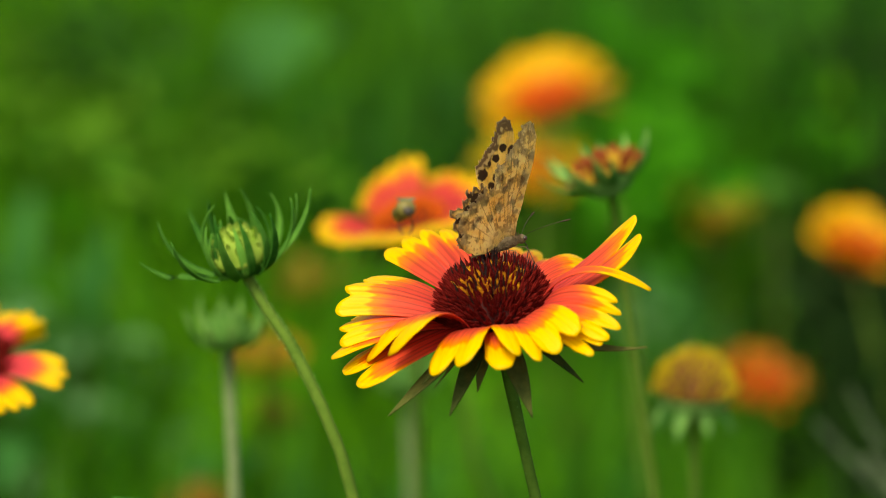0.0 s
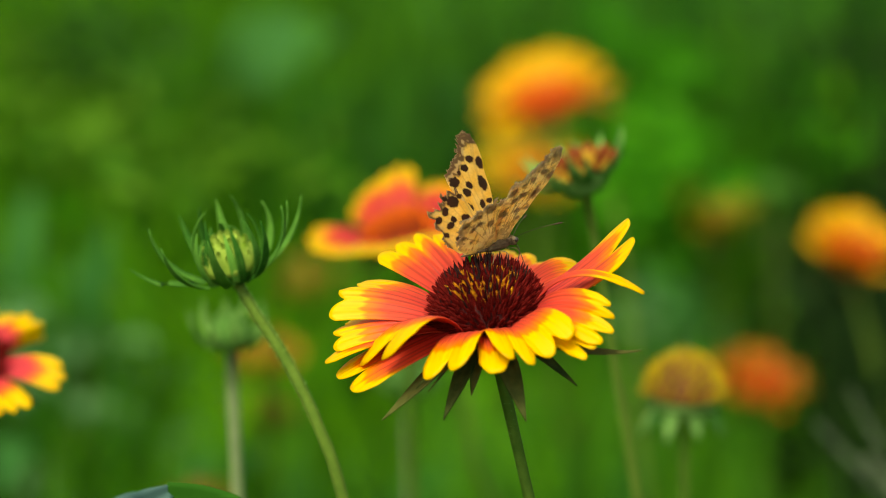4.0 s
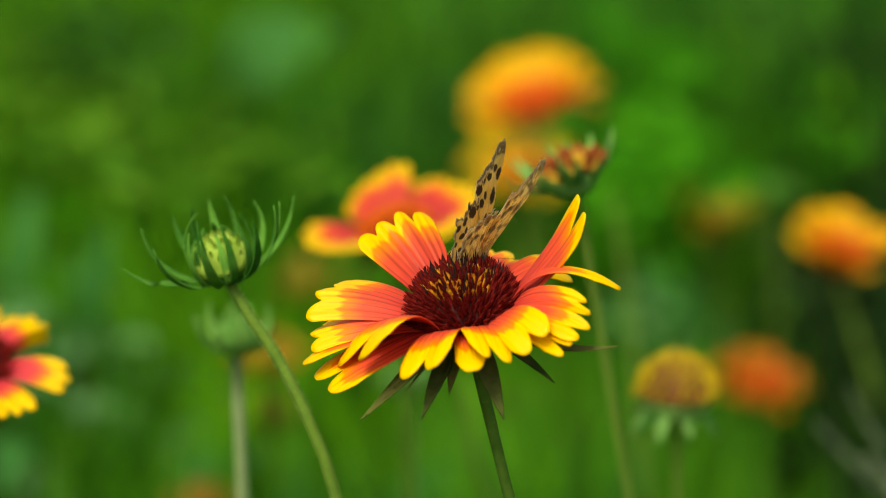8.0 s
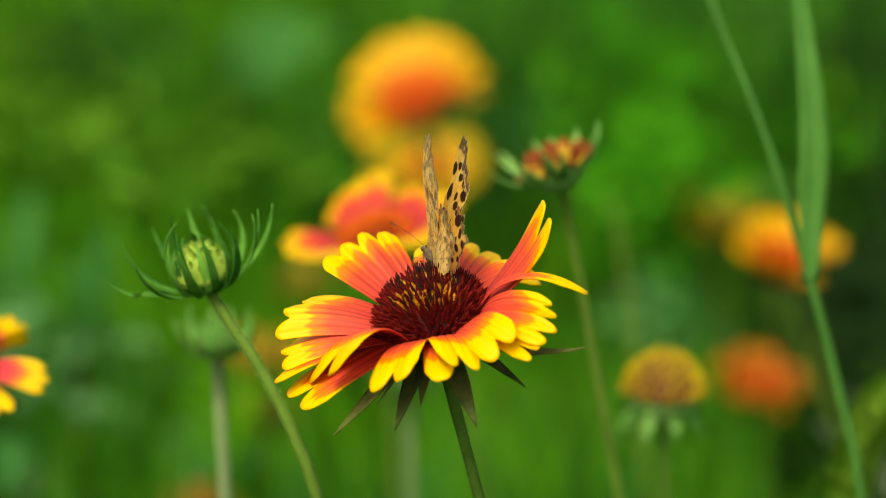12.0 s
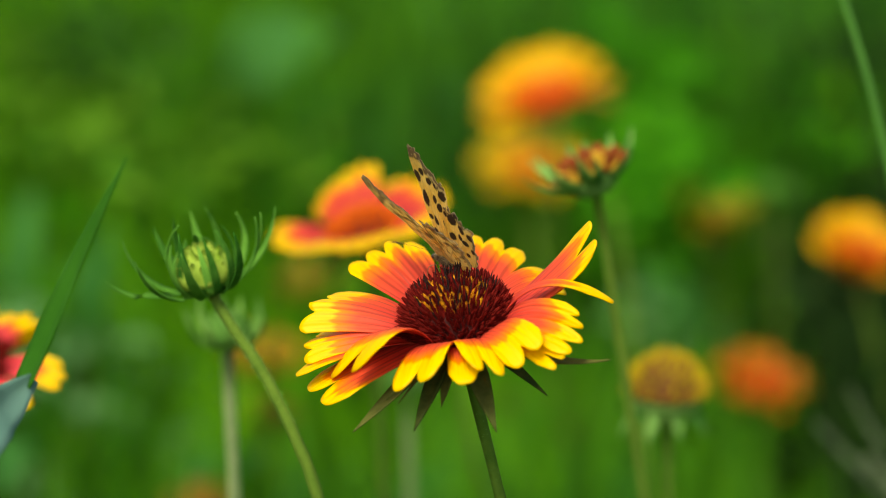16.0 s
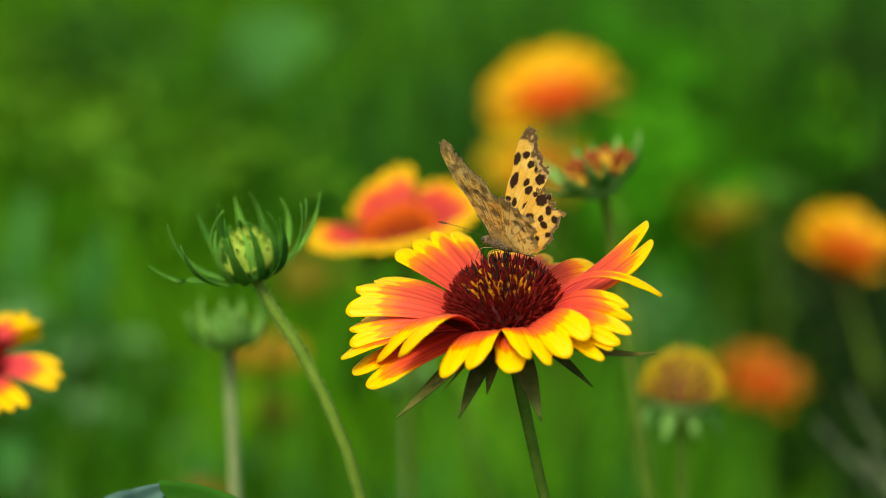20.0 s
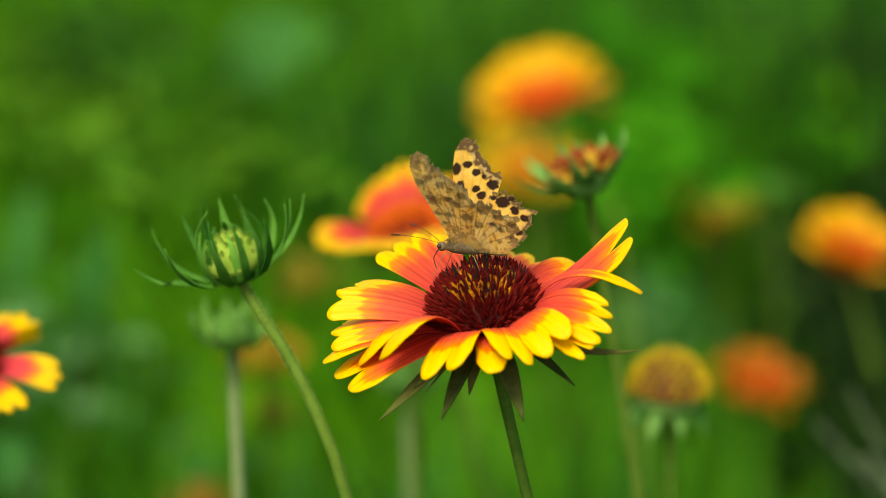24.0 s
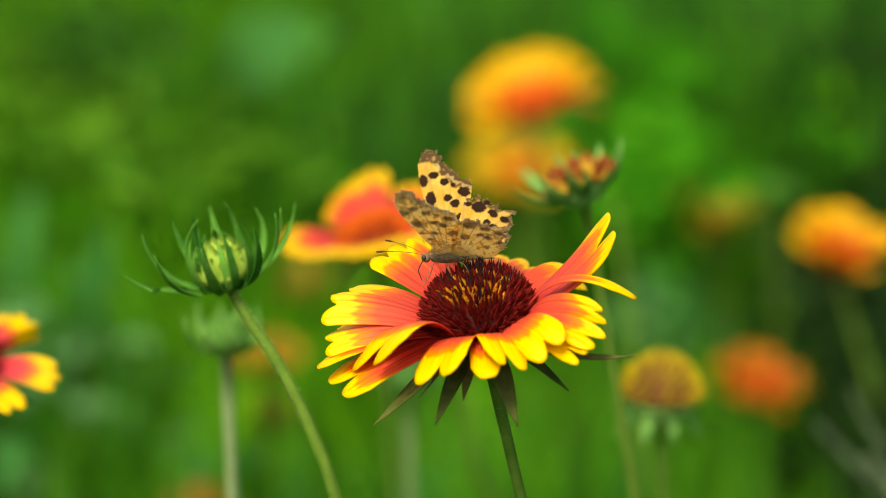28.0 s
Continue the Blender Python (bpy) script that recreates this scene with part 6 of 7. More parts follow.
    sway(yellow_flower, yellow_stem, [(0, 0.00006, -0.00003, 0), (0.5, -0.00208, 0.00039, 0), (1, -0.00166, 0.00039, 0), (1.5, -0.00208, -0.00045, 0),
    (2, -0.00124, -0.00045, 0), (2.5, -0.00208, -0.0009, 0), (3, -0.00166, -0.0009, 0), (3.5, -0.00037, -0.00132, 0),
    (5.5, -0.00079, -0.00045, 0), (6, -0.00382, -0.00003, 0), (6.5, -0.01372, 0.00127, 0), (7, -0.02016, -0.00003, 0),
    (7.5, -0.00512, 0.00127, 0), (8, -0.00725, -0.0009, 0), (8.5, -0.00124, -0.0009, 0), (9, -0.01802, -0.00003, 0),
    (9.5, -0.00812, -0.00003, 0), (10, -0.00562, 0.00112, 0), (10.5, 0.00281, 0, 0), (11, -0.01687, 0, 0),
    (11.5, -0.02811, 0.00084, 0), (11.8, -0.04835, 0.00084, 0), (12.1, -0.07422, 0, 0), (12.5, -0.08322, -0.00112, 0),
    (14.5, -0.066, -0.02, 0), (14.8, -0.05, -0.012, 0), (15.1, -0.03, -0.003, 0), (15.4, -0.01574, -0.00084, 0),
    (15.7, -0.01125, 0, 0), (16, -0.00062, 0.00039, 0), (16.5, -0.00149, -0.00433, 0), (17, 0.00281, -0.0009, 0),
    (17.5, 0.0011, -0.00003, 0), (18, -0.0032, -0.00132, 0), (18.5, -0.00751, -0.00132, 0), (19, -0.00624, -0.00261, 0),
    (19.5, -0.00149, 0.00039, 0), (20, 0.00281, -0.00003, 0), (20.5, -0.00278, -0.00219, 0), (21, -0.00703, -0.00141, 0),
    (21.5, -0.00562, -0.00141, 0), (23.5, -0.00708, 0.00039, 0), (24, -0.00278, 0.00039, 0), (24.5, -0.0002, -0.00219, 0),
    (25, -0.00278, -0.0009, 0), (25.5, -0.0002, -0.0009, 0), (26, -0.0002, -0.00219, 0), (26.5, -0.00236, -0.00045, 0),
    (27, -0.0045, -0.00045, 0), (27.5, -0.00666, -0.00045, 0), (28, -0.00796, -0.0009, 0)])
    sway(dry_flower, dry_stem, [(0, 0, 0.00009, 0), (0.5, -0.00644, 0.00035, 0), (1, -0.00081, -0.00019, 0), (1.5, -0.00456, -0.00019, 0),
    (2, -0.00242, -0.00019, 0), (2.5, -0.00456, -0.00019, 0), (3, -0.0043, -0.00019, 0), (3.5, -0.00349, -0.00072, 0),
    (5.5, -0.00295, -0.00046, 0), (6, -0.00349, -0.00046, 0), (6.5, -0.00805, -0.00046, 0), (7, -0.0067, -0.00072, 0),
    (7.5, -0.00214, 0.00009, 0), (8, -0.00563, -0.001, 0), (8.5, -0.00912, 0.00035, 0), (9, -0.01209, -0.001, 0),
    (9.5, -0.01691, -0.00019, 0), (10, -0.00161, -0.001, 0), (10.5, -0.00993, -0.00019, 0), (11, -0.00321, -0.00019, 0),
    (11.5, -0.01719, -0.00153, 0), (12, -0.00967, -0.00046, 0), (12.5, -0.02014, -0.00288, 0), (14.5, -0.03772, -0.01754, 0),
    (14.8, -0.02456, -0.00351, 0), (15.1, -0.01123, -0.00088, 0), (15.4, -0.0014, 0, 0), (15.7, -0.00351, 0, 0),
    (16, -0.00877, -0.00053, 0), (16.4, -0.00351, -0.00035, 0), (17, -0.00175, 0, 0), (17.5, -0.00702, 0, 0),
    (18, -0.00088, -0.00035, 0), (18.5, -0.00526, -0.00035, 0), (19, -0.00263, -0.0007, 0), (19.5, -0.00789, -0.0007, 0),
    (20, -0.00386, -0.00035, 0), (20.5, -0.00614, -0.00035, 0), (21, -0.00439, -0.00035, 0), (21.5, -0.00439, -0.00035, 0),
    (23.5, -0.00712, -0.00046, 0), (24, -0.00819, -0.00019, 0), (24.5, -0.00981, -0.00072, 0), (25, -0.00712, -0.00019, 0),
    (25.5, -0.00767, -0.00072, 0), (26, -0.00793, -0.00072, 0), (26.5, -0.01007, -0.00046, 0), (27, -0.00739, -0.00046, 0),
    (27.5, -0.01384, -0.001, 0), (28, -0.01035, -0.00126, 0)], 0.934)
    sway(right_flower, right_stem, [(0, 0.0001, 0.00109, 0), (0.5, -0.00332, -0.00005, 0), (1, -0.00408, -0.00005, 0), (1.5, -0.00141, -0.00045, 0),
    (2, -0.00369, -0.00082, 0), (2.5, 0.0001, -0.00082, 0), (3, -0.00181, -0.00082, 0), (3.5, -0.00141, -0.00082, 0),
    (5.5, -0.00332, -0.00045, 0), (6, -0.00559, -0.00082, 0), (6.5, -0.0099, -0.00124, 0), (7, -0.00247, -0.00124, 0),
    (7.6, -0.00495, 0, 0), (8, -0.00742, 0, 0), (8.5, -0.00742, 0, 0), (9, -0.0099, 0, 0),
    (9.5, -0.00495, 0, 0), (10, -0.00445, 0, 0), (10.5, -0.00297, 0, 0), (11, -0.00618, -0.00124, 0),
    (11.5, -0.02227, -0.00247, 0), (11.8, -0.01732, -0.00124, 0), (12.1, -0.03958, -0.00371, 0), (12.5, -0.0099, -0.00124, 0),
    (14.5, -0.01113, -0.00247, 0), (14.8, 0, -0.00124, 0), (15.5, -0.00198, 0, 0), (16, 0.00161, -0.00235, 0),
    (16.5, -0.0003, -0.00007, 0), (17, -0.00408, 0.0003, 0), (17.5, -0.00445, -0.00007, 0), (18, -0.00445, -0.00007, 0),
    (18.5, -0.00522, -0.00007, 0), (19, -0.00522, -0.00045, 0), (19.5, -0.00636, -0.00195, 0), (20, -0.00482, -0.00045, 0),
    (20.5, -0.00408, 0.0003, 0), (21, -0.00369, 0.00069, 0), (21.5, -0.00369, -0.00007, 0), (23.5, -0.00255, -0.00007, 0),
    (24, -0.00255, -0.00045, 0), (24.5, -0.00332, -0.00007, 0), (25, -0.00181, -0.00007, 0), (25.5, -0.00294, -0.00007, 0),
    (26, -0.00408, 0.00069, 0), (26.5, -0.00445, -0.00007, 0), (27, -0.00408, -0.00007, 0), (27.5, -0.00636, 0.0003, 0),
    (28, -0.00747, -0.00007, 0)])
    # the butterfly turns about on the disc and opens and shuts its wings
    flight, lw, rw = [], [], []
    for t, x, y, z, turn, pitch, roll, left, right in [(0, 0.01256, 0.00162, 0.46881, 42.1, 5.5, -0.5, 84.4, 82.7), (0.2, 0.01251, 0.00071, 0.46938, 39.4, 2.1, -0.5, 61.3, 62.7), (0.4, 0.00934, -0.00215, 0.47083, 40.2, -0.5, -0.7, 45.1, 42.9), (0.6, 0.01088, 0.00012, 0.46918, 39.7, 1.5, -0.6, 69.4, 68),
    (0.8, 0.01238, 0.00178, 0.46799, 42.7, 5.1, -0.1, 85.9, 78.8), (1, 0.01267, 0.00013, 0.46872, 41, 3.8, -0.3, 72.9, 66.9), (1.2, 0.01202, -0.0007, 0.46936, 39.6, 2.5, -0.5, 62.4, 63), (1.4, 0.01072, -0.00017, 0.46861, 38.6, 3.9, -0.3, 63.1, 63.7),
    (1.6, 0.01157, 0.00054, 0.46869, 40.8, 4.4, -0.8, 74, 76.7), (1.8, 0.01117, -0.00313, 0.47049, 39.5, 2.3, -0.2, 48, 39.4), (2, 0.01208, 0.00244, 0.46983, 49, 2.3, 0.9, 15.4, 14.9), (2.2, 0.01061, 0.00237, 0.46903, 49.1, 3.7, 0.5, 38.1, 36.4),
    (2.5, 0.01163, -0.00213, 0.47015, 39.5, 2.4, -0.5, 52.6, 52.8), (2.8, 0.01087, 0.00467, 0.46887, 48, 4.8, -1, 0.7, 1.2), (3, 0.01205, 0.00686, 0.46873, 47.7, 6.2, -1.1, 13, 13.4), (3.2, 0.0117, 0.00066, 0.46891, 39.5, 2.8, -0.5, 61, 65.6),
    (3.5, 0.01054, 0.00002, 0.46923, 38.7, 3.2, -0.6, 55.4, 60.6), (5.5, 0.0108, 0.00567, 0.46674, 56.4, 4.6, 1.4, 58, 53.9), (5.8, 0.01307, 0.00251, 0.46925, 55.9, 3.6, 0.6, 41.6, 42.5), (6, 0.01105, 0.00472, 0.46771, 54.7, 6.9, 1.1, 48.1, 46.5),
    (6.2, 0.00878, 0.00585, 0.46802, 63.2, 4.2, -0.2, 26.2, 28.7), (6.4, 0.00868, 0.00618, 0.46911, 67.2, 5, -1.5, 3.1, -1.2), (6.6, 0.0107, 0.00775, 0.46838, 67.3, 4.2, -1.3, 17.7, 9.8), (6.8, 0.00766, 0.00564, 0.46609, 68.8, -2.8, 1.6, 53.9, 58.6),
    (7, 0.00649, 0.00257, 0.46707, 68.9, -1.5, 0.9, 48.8, 70.5), (7.2, 0.00667, 0.00425, 0.46683, 64.2, 3.9, 0.7, 36.8, 46.6), (7.4, 0.01024, 0.00733, 0.46824, 69.9, 3, -1.9, 15.3, -5.1), (7.6, 0.01564, 0.00681, 0.46305, 64.3, -4.3, 23.7, 97.4, 65.5),
    (7.8, 0.01513, 0.00576, 0.46352, 61.4, -5.7, 29, 56, 97.2), (8, 0.00573, 0.00611, 0.46431, 64.2, -5.9, 32.6, 64.6, 95.7), (8.2, 0.01173, 0.0067, 0.4667, 61.1, -1.6, 2.6, 78, 54.1), (8.4, 0.00889, 0.00654, 0.46689, 60.4, -0.1, 1.7, 80.7, 48),
    (8.6, 0.00695, 0.00695, 0.466, 61.6, -0.8, 2.6, 75, 64.1), (8.8, 0.00594, 0.00725, 0.46859, 60.8, 3.1, -0.2, 53.2, 20.5), (9, 0.00979, 0.00402, 0.46802, 58.5, -3.3, 1.8, 72.5, 85), (9.2, 0.00525, 0.00343, 0.46705, 58.9, 2.2, 0.9, 63.9, 73.1),
    (9.4, 0.00306, 0.00409, 0.46821, 61.9, 14.9, -0.2, 33.2, 35.9), (9.6, 0.01066, 0.0052, 0.46964, 74.5, 13.6, 0.1, 42.9, 25.8), (9.8, 0.01293, 0.00515, 0.46907, 79.8, 12.6, 0.2, 75.2, 56), (10, 0.01215, 0.00265, 0.46811, 90.5, 9.9, 0.7, 25.6, 12.5),
    (10.2, 0.00956, 0.00424, 0.46901, 93.4, 13.7, 0.2, 34.5, 26.9), (10.4, 0.01018, 0.00534, 0.46814, 89.2, 12.9, 1, 66.8, 68.1), (10.7, 0.01361, 0.00365, 0.46982, 89.9, 16, 0.8, 20.8, 2.1), (11, 0.01338, 0.00644, 0.46861, 90.2, 21.3, 0.9, 79.9, 54.9),
    (11.3, 0.00926, 0.00667, 0.46681, 96.9, 15.6, -0.4, 73, 24.4), (11.6, 0.00645, 0.00714, 0.46655, 97.4, 14.3, -0.4, 69.6, 35.4), (11.9, 0.00226, 0.00307, 0.46593, 105.5, 1.3, 1.8, 90.5, 80.5), (12, -0.00174, 0.00389, 0.46493, 107.7, 10.6, 1.5, 88, 76.5),
    (12.2, 0.00997, 0.00496, 0.46546, 105.7, -0.9, 1, 94.5, 69.4), (12.5, 0.00891, 0.00326, 0.46602, 104.7, 0.3, -0.3, 94.4, 64.9), (14.5, -0.00492, 0.00525, 0.45334, 112.2, -9.9, -31.3, 83.8, 96.1), (14.7, -0.0106, 0.0052, 0.4494, 112.2, -9.9, -36, 83.8, 96.1), (14.8, -0.0049, 0.0052, 0.4545, 112.2, -9.9, -33, 83.8, 96.1), (14.9, 0.00358, 0.00525, 0.4638, 112.2, -9.9, -31.3, 83.8, 96.1),
    (15, 0.01328, 0.00644, 0.46857, 104.6, -13, -31.6, 84.4, 95.6), (15.1, 0.01406, 0.00739, 0.46783, 107.8, -11.7, -34.4, 83.8, 90), (15.5, 0.00414, 0.00472, 0.46199, 108.4, -11, -33, 85.7, 94.9), (15.7, 0.01989, 0.00452, 0.4685, 107.6, -9.9, -28.2, 93.2, 84.7),
    (16, 0.00233, 0.00764, 0.46379, 120.3, 1.2, -9.1, 56.6, 97.9), (16.3, 0.01336, 0.00497, 0.46871, 111.6, -8.7, -6, 57.3, 97.6), (16.6, 0.01222, 0.00355, 0.4691, 117.4, -7.2, -0.9, 72.7, 93.6), (17, 0.0228, 0.00218, 0.47039, 115.4, 10.4, 0.8, 63.2, 28.4),
    (17.4, 0.01022, 0.00241, 0.46714, 117.9, 3.3, -1.1, 84.1, 52.3), (17.7, 0.01752, 0.00354, 0.46887, 120.9, 6.7, -1, 79.7, 49.8), (18, 0.01417, 0.00367, 0.46855, 116.5, 6.3, -0.1, 60.3, 41.9), (18.3, 0.01252, 0.0027, 0.46923, 120.6, 8.6, 0, 48, 38.3),
    (18.6, 0.01556, 0.00395, 0.46929, 121.7, 11, 0, 47.5, 46.1), (18.8, 0.01173, 0.00277, 0.4696, 111.6, 11.5, 0.2, 3.1, 16), (19, 0.01033, 0.00449, 0.4702, 105.7, 13.1, -2.4, -6, -0.9), (19.2, 0.01448, 0.00277, 0.47005, 118.5, 5.9, -0.4, 28.9, 38.5),
    (19.4, 0.01278, 0.00313, 0.46747, 128.4, 0.9, -0.4, 58.4, 69.5), (19.7, 0.01175, 0.0023, 0.47037, 123.5, 7.9, -0.6, 24.9, 35.2), (20, 0.01411, 0.00293, 0.46845, 131.3, 2.8, -0.2, 61.9, 62.6), (20.2, 0.00982, 0.00265, 0.46791, 134.7, 2.2, -0.2, 66.3, 63.6),
    (20.4, 0.00955, 0.00115, 0.46957, 128, 4, -0.6, 47.2, 45.4), (20.6, 0.01345, 0.00173, 0.46953, 131, 3.2, -0.5, 61.8, 54.8), (20.8, 0.01093, 0.00432, 0.46807, 133.7, -0.6, -0.2, 70.1, 71.2), (21, 0.00739, 0.00115, 0.46974, 128.6, 3.7, -0.7, 41.4, 45.1),
    (21.2, 0.01152, 0.00087, 0.47041, 128.5, 4.5, -0.8, 37.2, 39.6), (21.5, 0.00912, 0.00191, 0.46916, 137.4, -1.1, -0.3, 57.1, 68.8), (23.5, 0.00532, 0.00146, 0.46646, 167.3, 1.6, -1.4, 72.3, 64.1), (23.8, 0.00645, -0.00231, 0.46945, 151.8, 1.6, -0.3, 48, 35.9),
    (24, 0.00594, -0.00004, 0.46841, 159.4, 1.2, -1.1, 59.6, 50.6), (24.3, 0.00565, -0.00012, 0.46859, 161.5, -2.7, -1.1, 58.6, 51.1), (24.6, 0.00392, -0.00159, 0.46952, 155.5, 0.1, -0.7, 44.1, 40.1), (24.8, 0.0059, -0.00082, 0.46946, 161.9, 2.2, -1, 59, 49.7),
    (25, 0.0052, -0.00232, 0.46983, 155.9, 2.3, -0.4, 42.8, 37.5), (25.2, 0.00758, -0.00179, 0.47049, 152.8, 3.9, 0.3, 12.4, 2.5), (25.4, 0.00745, -0.00183, 0.46944, 155.5, 2.8, 0, 29.2, 19.2), (25.6, 0.00647, -0.00061, 0.46877, 164.4, 3.3, -1.6, 60.5, 53.6),
    (25.8, 0.00437, -0.00139, 0.46822, 161.6, 4, -1.2, 37.7, 43.9), (26, 0.00475, -0.00106, 0.46844, 162.1, -0.5, -1.1, 35.2, 43.6), (26.2, 0.00623, -0.00079, 0.46801, 166.8, 0.6, -1.8, 67, 61.1), (26.5, 0.00323, -0.00046, 0.46674, 165.8, 1.8, -1, 46.1, 41.8),
    (26.8, 0.00381, -0.00014, 0.46687, 168.8, 0, -2, 65.7, 70.9), (27, 0.00479, -0.00004, 0.46738, 169, -1.5, -1.7, 56.9, 55.4), (27.3, 0.00429, 0.00006, 0.46769, 167.2, -4.5, -0.4, 27.8, 28.2), (27.6, 0.0053, -0.00067, 0.46692, 169.1, -1.7, -2.1, 68.1, 73.4),
    (28, 0.0029, 0.00084, 0.46651, 171.4, -4, -1.1, 44.4, 50)]:
        flight.append((t, pose(x, y, z, roll, -pitch, turn)))
        lw.append((t, pose(0, 0.0008, 0.002, left)))
        rw.append((t, pose(0, -0.0008, 0.002, -right)))
    walk(insect, flight)
    walk(wing_left, lw)
    walk(wing_right, rw)
    # grasses pushed across by the gusts: seconds, metres aside and up, lean in degrees
    def swing(ob, rows):
        p0 = ob.matrix_basis.translation.copy()
        walk(ob, [(t, Matrix.Translation(p0 + Vector((dx, 0, dz))) @ Matrix.Rotation(radians(a), 4, "Y")) for t, dx, dz, a in rows])

    swing(stalk, [(0, 0.07203, 0.00271, 18), (3.5, 0.07354, 0.00271, 18), (6.5, 0.07052, 0.00271, 18), (7, 0.07354, 0.00271, 18),
    (8.8, 0.06901, 0.00271, 18), (9.1, 0.04536, 0, 17), (9.4, 0.03737, 0, 13), (9.7, 0.04641, 0, 16),
    (10, 0.07203, 0.00271, 18), (11.2, 0.06299, 0.00271, 18), (11.5, 0.02727, 0, 14), (11.8, 0.01853, 0.00121, 10),
    (12.1, 0.02381, -0.0003, 6.5), (12.3, 0.01175, 0.00497, 3), (12.5, 0, 0, 0), (13.3, -0.04249, 0.00874, -14),
    (14.3, -0.07263, 0.01929, -26), (14.5, -0.07263, 0.01929, -25), (14.6, -0.0651, 0.01326, -19), (14.7, -0.05003, 0.00874, -14),
    (14.8, -0.007, 0.003, -8), (14.9, 0.00723, 0.00723, 1), (15, 0.039, 0.00271, 17), (15.2, 0.07504, 0.00573, 16),
    (15.8, 0.06299, 0.00573, 16), (16, 0.04792, 0.00573, 14), (16.2, 0.07354, 0.00573, 18), (21.5, 0.07278, 0.00271, 18),
    (28, 0.07354, 0.00271, 18)])
    swing(tail_grass, [(0, 0.05344, -0.00972, 0), (7.8, 0.0502, -0.00972, 0), (8.05, 0.03239, -0.00324, 0), (8.2, 0.00972, 0, 0),
    (8.45, 0.04534, -0.00648, 0), (10.5, 0.05182, -0.0081, 0), (11.3, 0.03563, -0.00648, 0), (11.5, 0.01943, -0.00324, 0),
    (11.8, 0.03239, -0.00486, 0), (12.1, 0.01619, 0, 0), (12.35, 0.02753, -0.00324, 0), (14.5, 0.0421, -0.00648, 0),
    (14.9, 0.01134, 0, 0), (15, -0.01214, -0.00162, 0), (15.1, 0, 0, 0), (15.25, 0.04858, -0.00648, 0),
    (20.7, 0.04858, -0.0081, 0), (21, 0.02105, -0.00324, 0), (21.3, 0.04858, -0.0081, 0), (28, 0.05344, -0.00972, 0)])
    swing(leaf, [(0, -0.02265, -0.0149, 18), (2.2, -0.02265, -0.01788, 18), (2.5, -0.02265, -0.01252, 18), (3, -0.02384, -0.01788, 18), 
    (3.5, -0.00954, -0.01049, 18), (5.5, -0.01788, -0.01788, 18), (6, -0.01192, -0.0143, 18), (6.1, -0.00715, -0.01013, 18), 
    (6.4, -0.00572, -0.00715, 16), (6.7, -0.01073, -0.01192, 18), (7.1, -0.02384, -0.02026, 18), (7.9, -0.03576, -0.02265, 10), 
    (8.7, -0.04347, -0.0087, -10), (8.8, -0.03900, 0.01455, -26), (8.9, -0.02553, 0.0074, -28), (9, -0.0262, -0.0024, -25), 
    (9.1, -0.02914, -0.0097, -10), (9.2, -0.03934, -0.01788, 0), (9.9, -0.02384, -0.02026, 18), (10.3, -0.0155, -0.01073, 18), 
    (10.8, -0.02384, -0.01907, 18), (11.5, -0.03159, -0.01073, 14), (11.8, -0.03338, -0.00977, 14), (12, -0.03814, -0.02026, 10), 
    (14.5, -0.0596, -0.02622, 0), (15.5, -0.0739, -0.02622, 0), (15.7, -0.05849, 0.00372, 0), (15.9, -0.04868, 0.01111, 0), 
    (16, -0.03855, 0.01234, 4), (16.1, -0.03113, 0.00335, 4), (16.2, -0.03076, -0.00397, 4), (16.3, -0.02829, -0.00124, 4), 
    (16.4, -0.02097, 0.00471, 4), (16.5, -0.0143, -0.00238, 0), (16.8, -0.00238, -0.01073, 4), (17, 0, 0, 0), 
    (17.1, 0.00238, 0.00143, 0), (17.25, -0.00119, -0.00298, 3), (17.4, -0.01192, -0.01073, 14), (18, -0.01788, -0.01788, 18), 
    (18.5, -0.00536, -0.00656, 14), (19, -0.01788, -0.01788, 18), (19.6, -0.01669, -0.01669, 18), (20, -0.01252, -0.01132, 18), 
    (20.6, -0.01907, -0.01788, 18), (21.5, -0.00477, -0.01073, 18), (23.5, -0.02146, -0.01907, 18), (28, -0.02324, -0.01788, 18)])
    # the blade bends on its sheath: seconds, lift, yaw and twist in degrees
    walk(leaf_blade, [(t, pose(0, 0, 0, 0, a) @ pose(0, 0, 0, 0, 0, yaw) @ pose(0, 0, 0, twist)) for t, a, yaw, twist in [
        (0, 0, 0, 0), (8.4, 0, 0, 0), (8.7, -46, 60, -50), (8.8, -38, 74, -70), (8.9, -14, 70, -68),
        (9, 34, 79, -80), (9.1, 4, 40, -40), (9.3, 0, 0, 0), (15.4, 0, 0, 0), (15.8, -60, 10, -50),
        (15.95, -66, 0, -45), (16, -64, 0, -45), (16.1, -36, 42, -60), (16.2, -18, 55, -50), (16.3, -25, 58, -50),
        (16.4, -42, 52, -50), (16.5, -18, 25, -25), (16.7, -4, 0, -6), (17, 0, 0, 0), (28, 0, 0, 0)]])
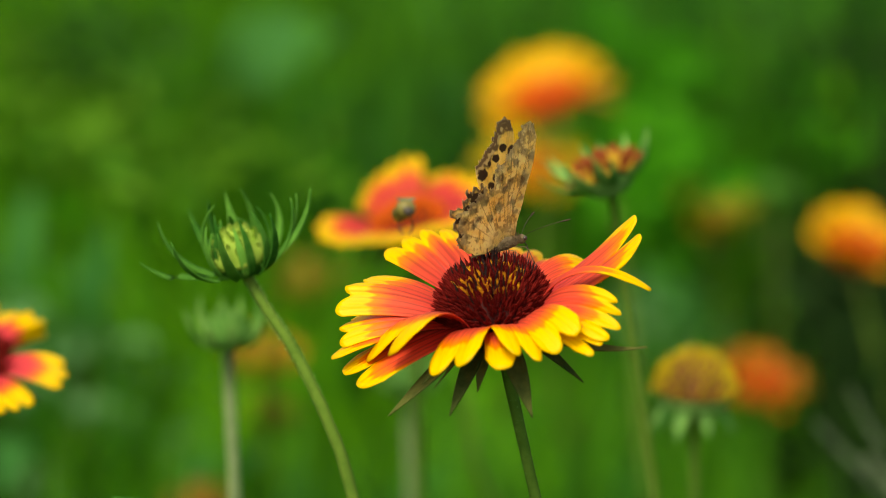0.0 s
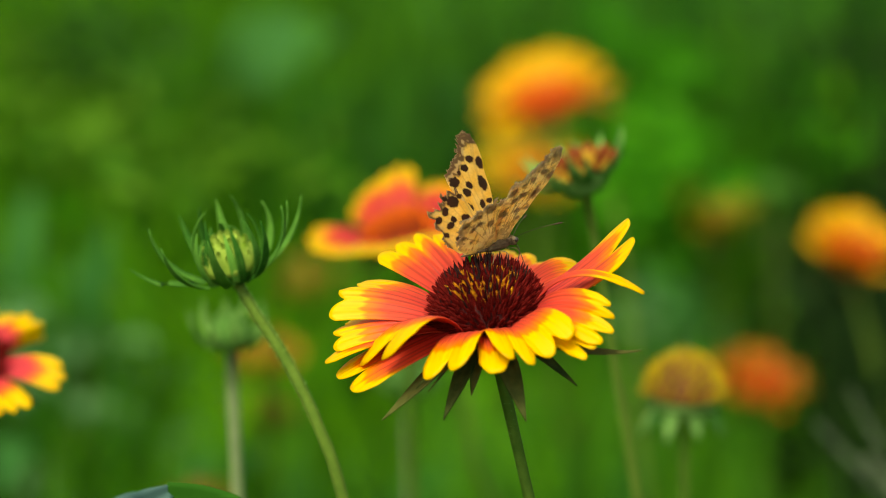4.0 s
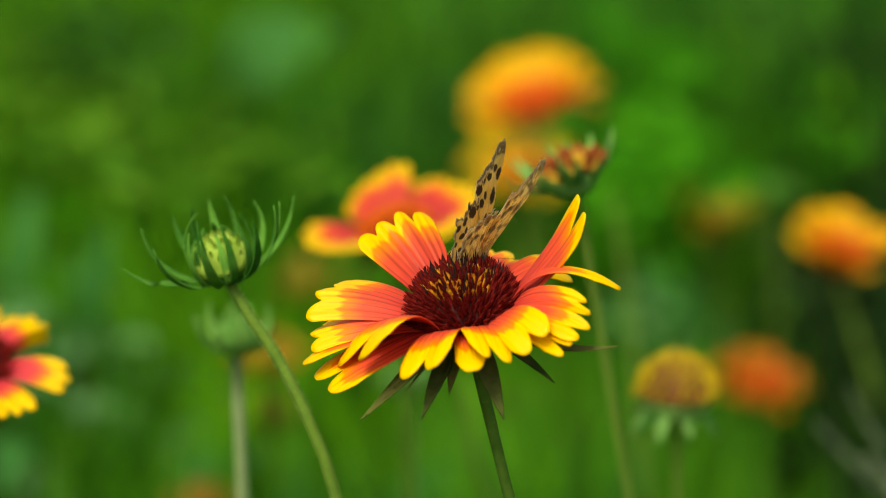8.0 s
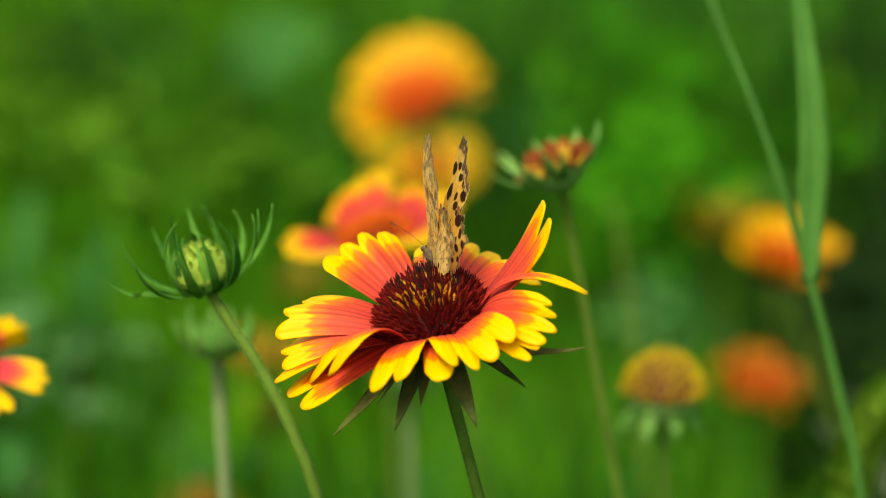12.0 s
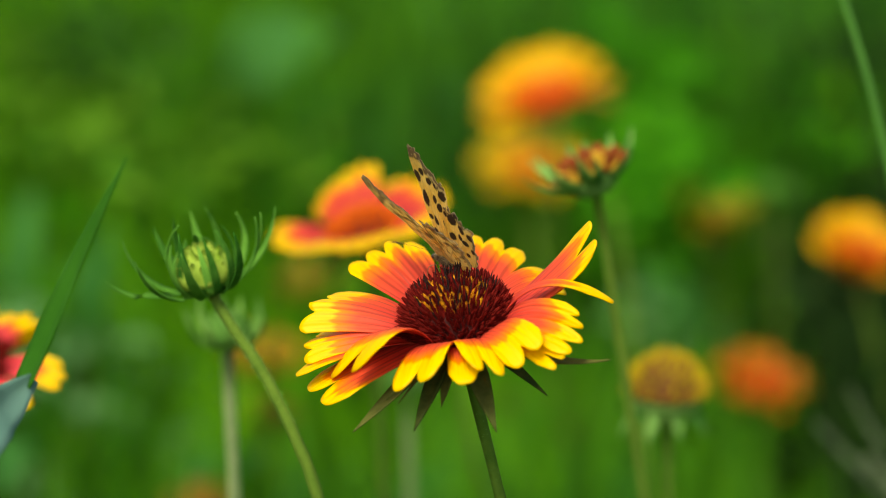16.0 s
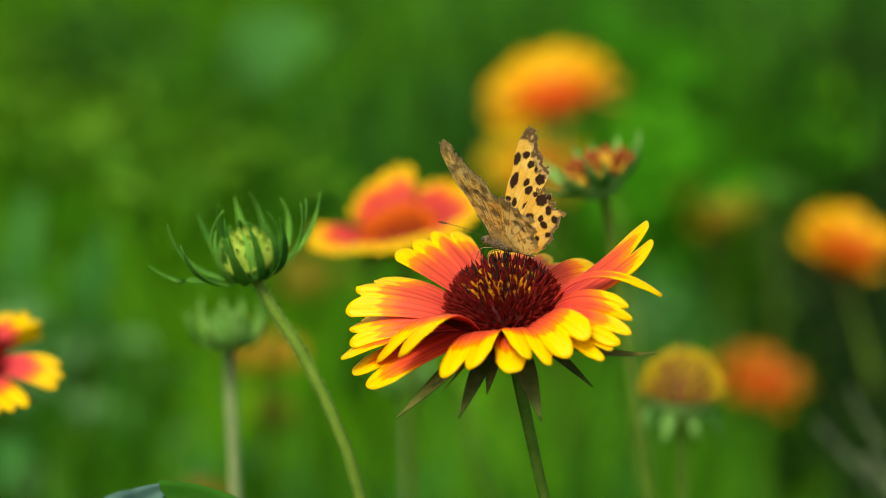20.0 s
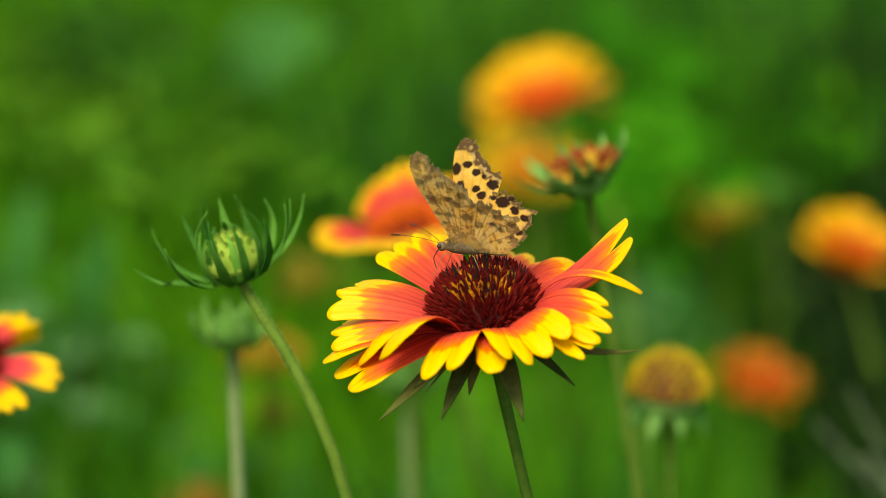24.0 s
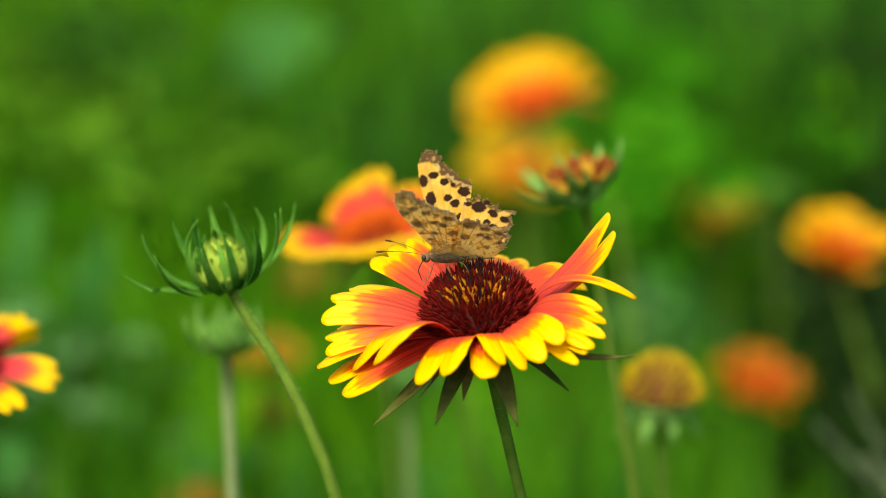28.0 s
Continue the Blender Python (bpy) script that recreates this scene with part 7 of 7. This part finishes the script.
    walk(fly, [(t, pose(x, y, z, 0, 0, a)) for t, x, y, z, a in [(0, -0.00757, -0.03831, 0.48647, 0), (0.1, -0.02535, -0.04148, 0.47155, 60), (0.3, -0.06567, -0.05724, 0.44549, 90), (0.6, -0.1219, -0.05818, 0.44109, 90),
    (25.6, -0.18108, 0.13077, 0.46425, -80), (26.1, -0.14029, 0.14094, 0.464, -80), (26.2, -0.11003, 0.14013, 0.4602, -80), (26.3, -0.07092, 0.13852, 0.45262, -80),
    (26.4, -0.04896, 0.14823, 0.45024, -70), (26.5, -0.04113, 0.16787, 0.4464, -60), (26.6, -0.03728, 0.19759, 0.44197, -60), (26.9, -0.02454, 0.32463, 0.41435, -40),
    (28, -0.02105, 0.34404, 0.40949, -40)]])

    # petals that the wind lifts about their roots: seconds and degrees
    def lift(number, rows):
        ob = MAIN_FOLDING[number]
        az = radians(MAIN_PETALS[number]["az"])
        root = Vector((0.01 * math.cos(az), 0.01 * math.sin(az), 0))
        axis = Vector((math.sin(az), -math.cos(az), 0))
        walk(ob, [(t, Matrix.Translation(root) @ Matrix.Rotation(radians(a), 4, axis) @ Matrix.Translation(-root)) for t, a in rows])

    lift(0, [(0, 0), (7.3, 0), (7.6, 26), (8, 20), (8.3, 8), (8.8, 0), (11, 0), (11.3, 8), (12.2, 12), (12.5, 10), (14.5, 22), (15.1, 10), (15.4, 22), (15.7, 18), (16.1, 0), (28, 0)])
    lift(12, [(0, 0), (6.6, 0), (7, 14), (7.4, -4), (7.8, 8), (8, 16), (8.3, 6), (9, 12), (9.5, 14), (10.2, 4), (10.8, 0), (11.2, 14), (11.9, 14), (12.5, 10), (14.5, 46), (14.9, 46), (15.15, 42), (15.45, 12), (15.7, 6), (16.1, 4), (16.5, 0), (25.5, 0), (26, 10), (26.4, 5), (27, 2), (27.5, 10), (28, 8)])
    lift(13, [(0, 0), (6.6, 0), (7, 3), (7.5, -8), (8, 0), (8.4, -5), (9, 6), (9.5, 10), (10, 0), (11, 2), (11.5, 10), (12, -2), (14.5, 0), (28, 0)])
    lift(15, [(0, 0), (11.05, 0), (11.3, 48), (11.6, 8), (12.3, 20), (12.5, 48), (14.5, 62), (15.2, 60), (15.75, 58), (16, 18), (16.4, 10), (16.8, 0), (28, 0)])


motions()
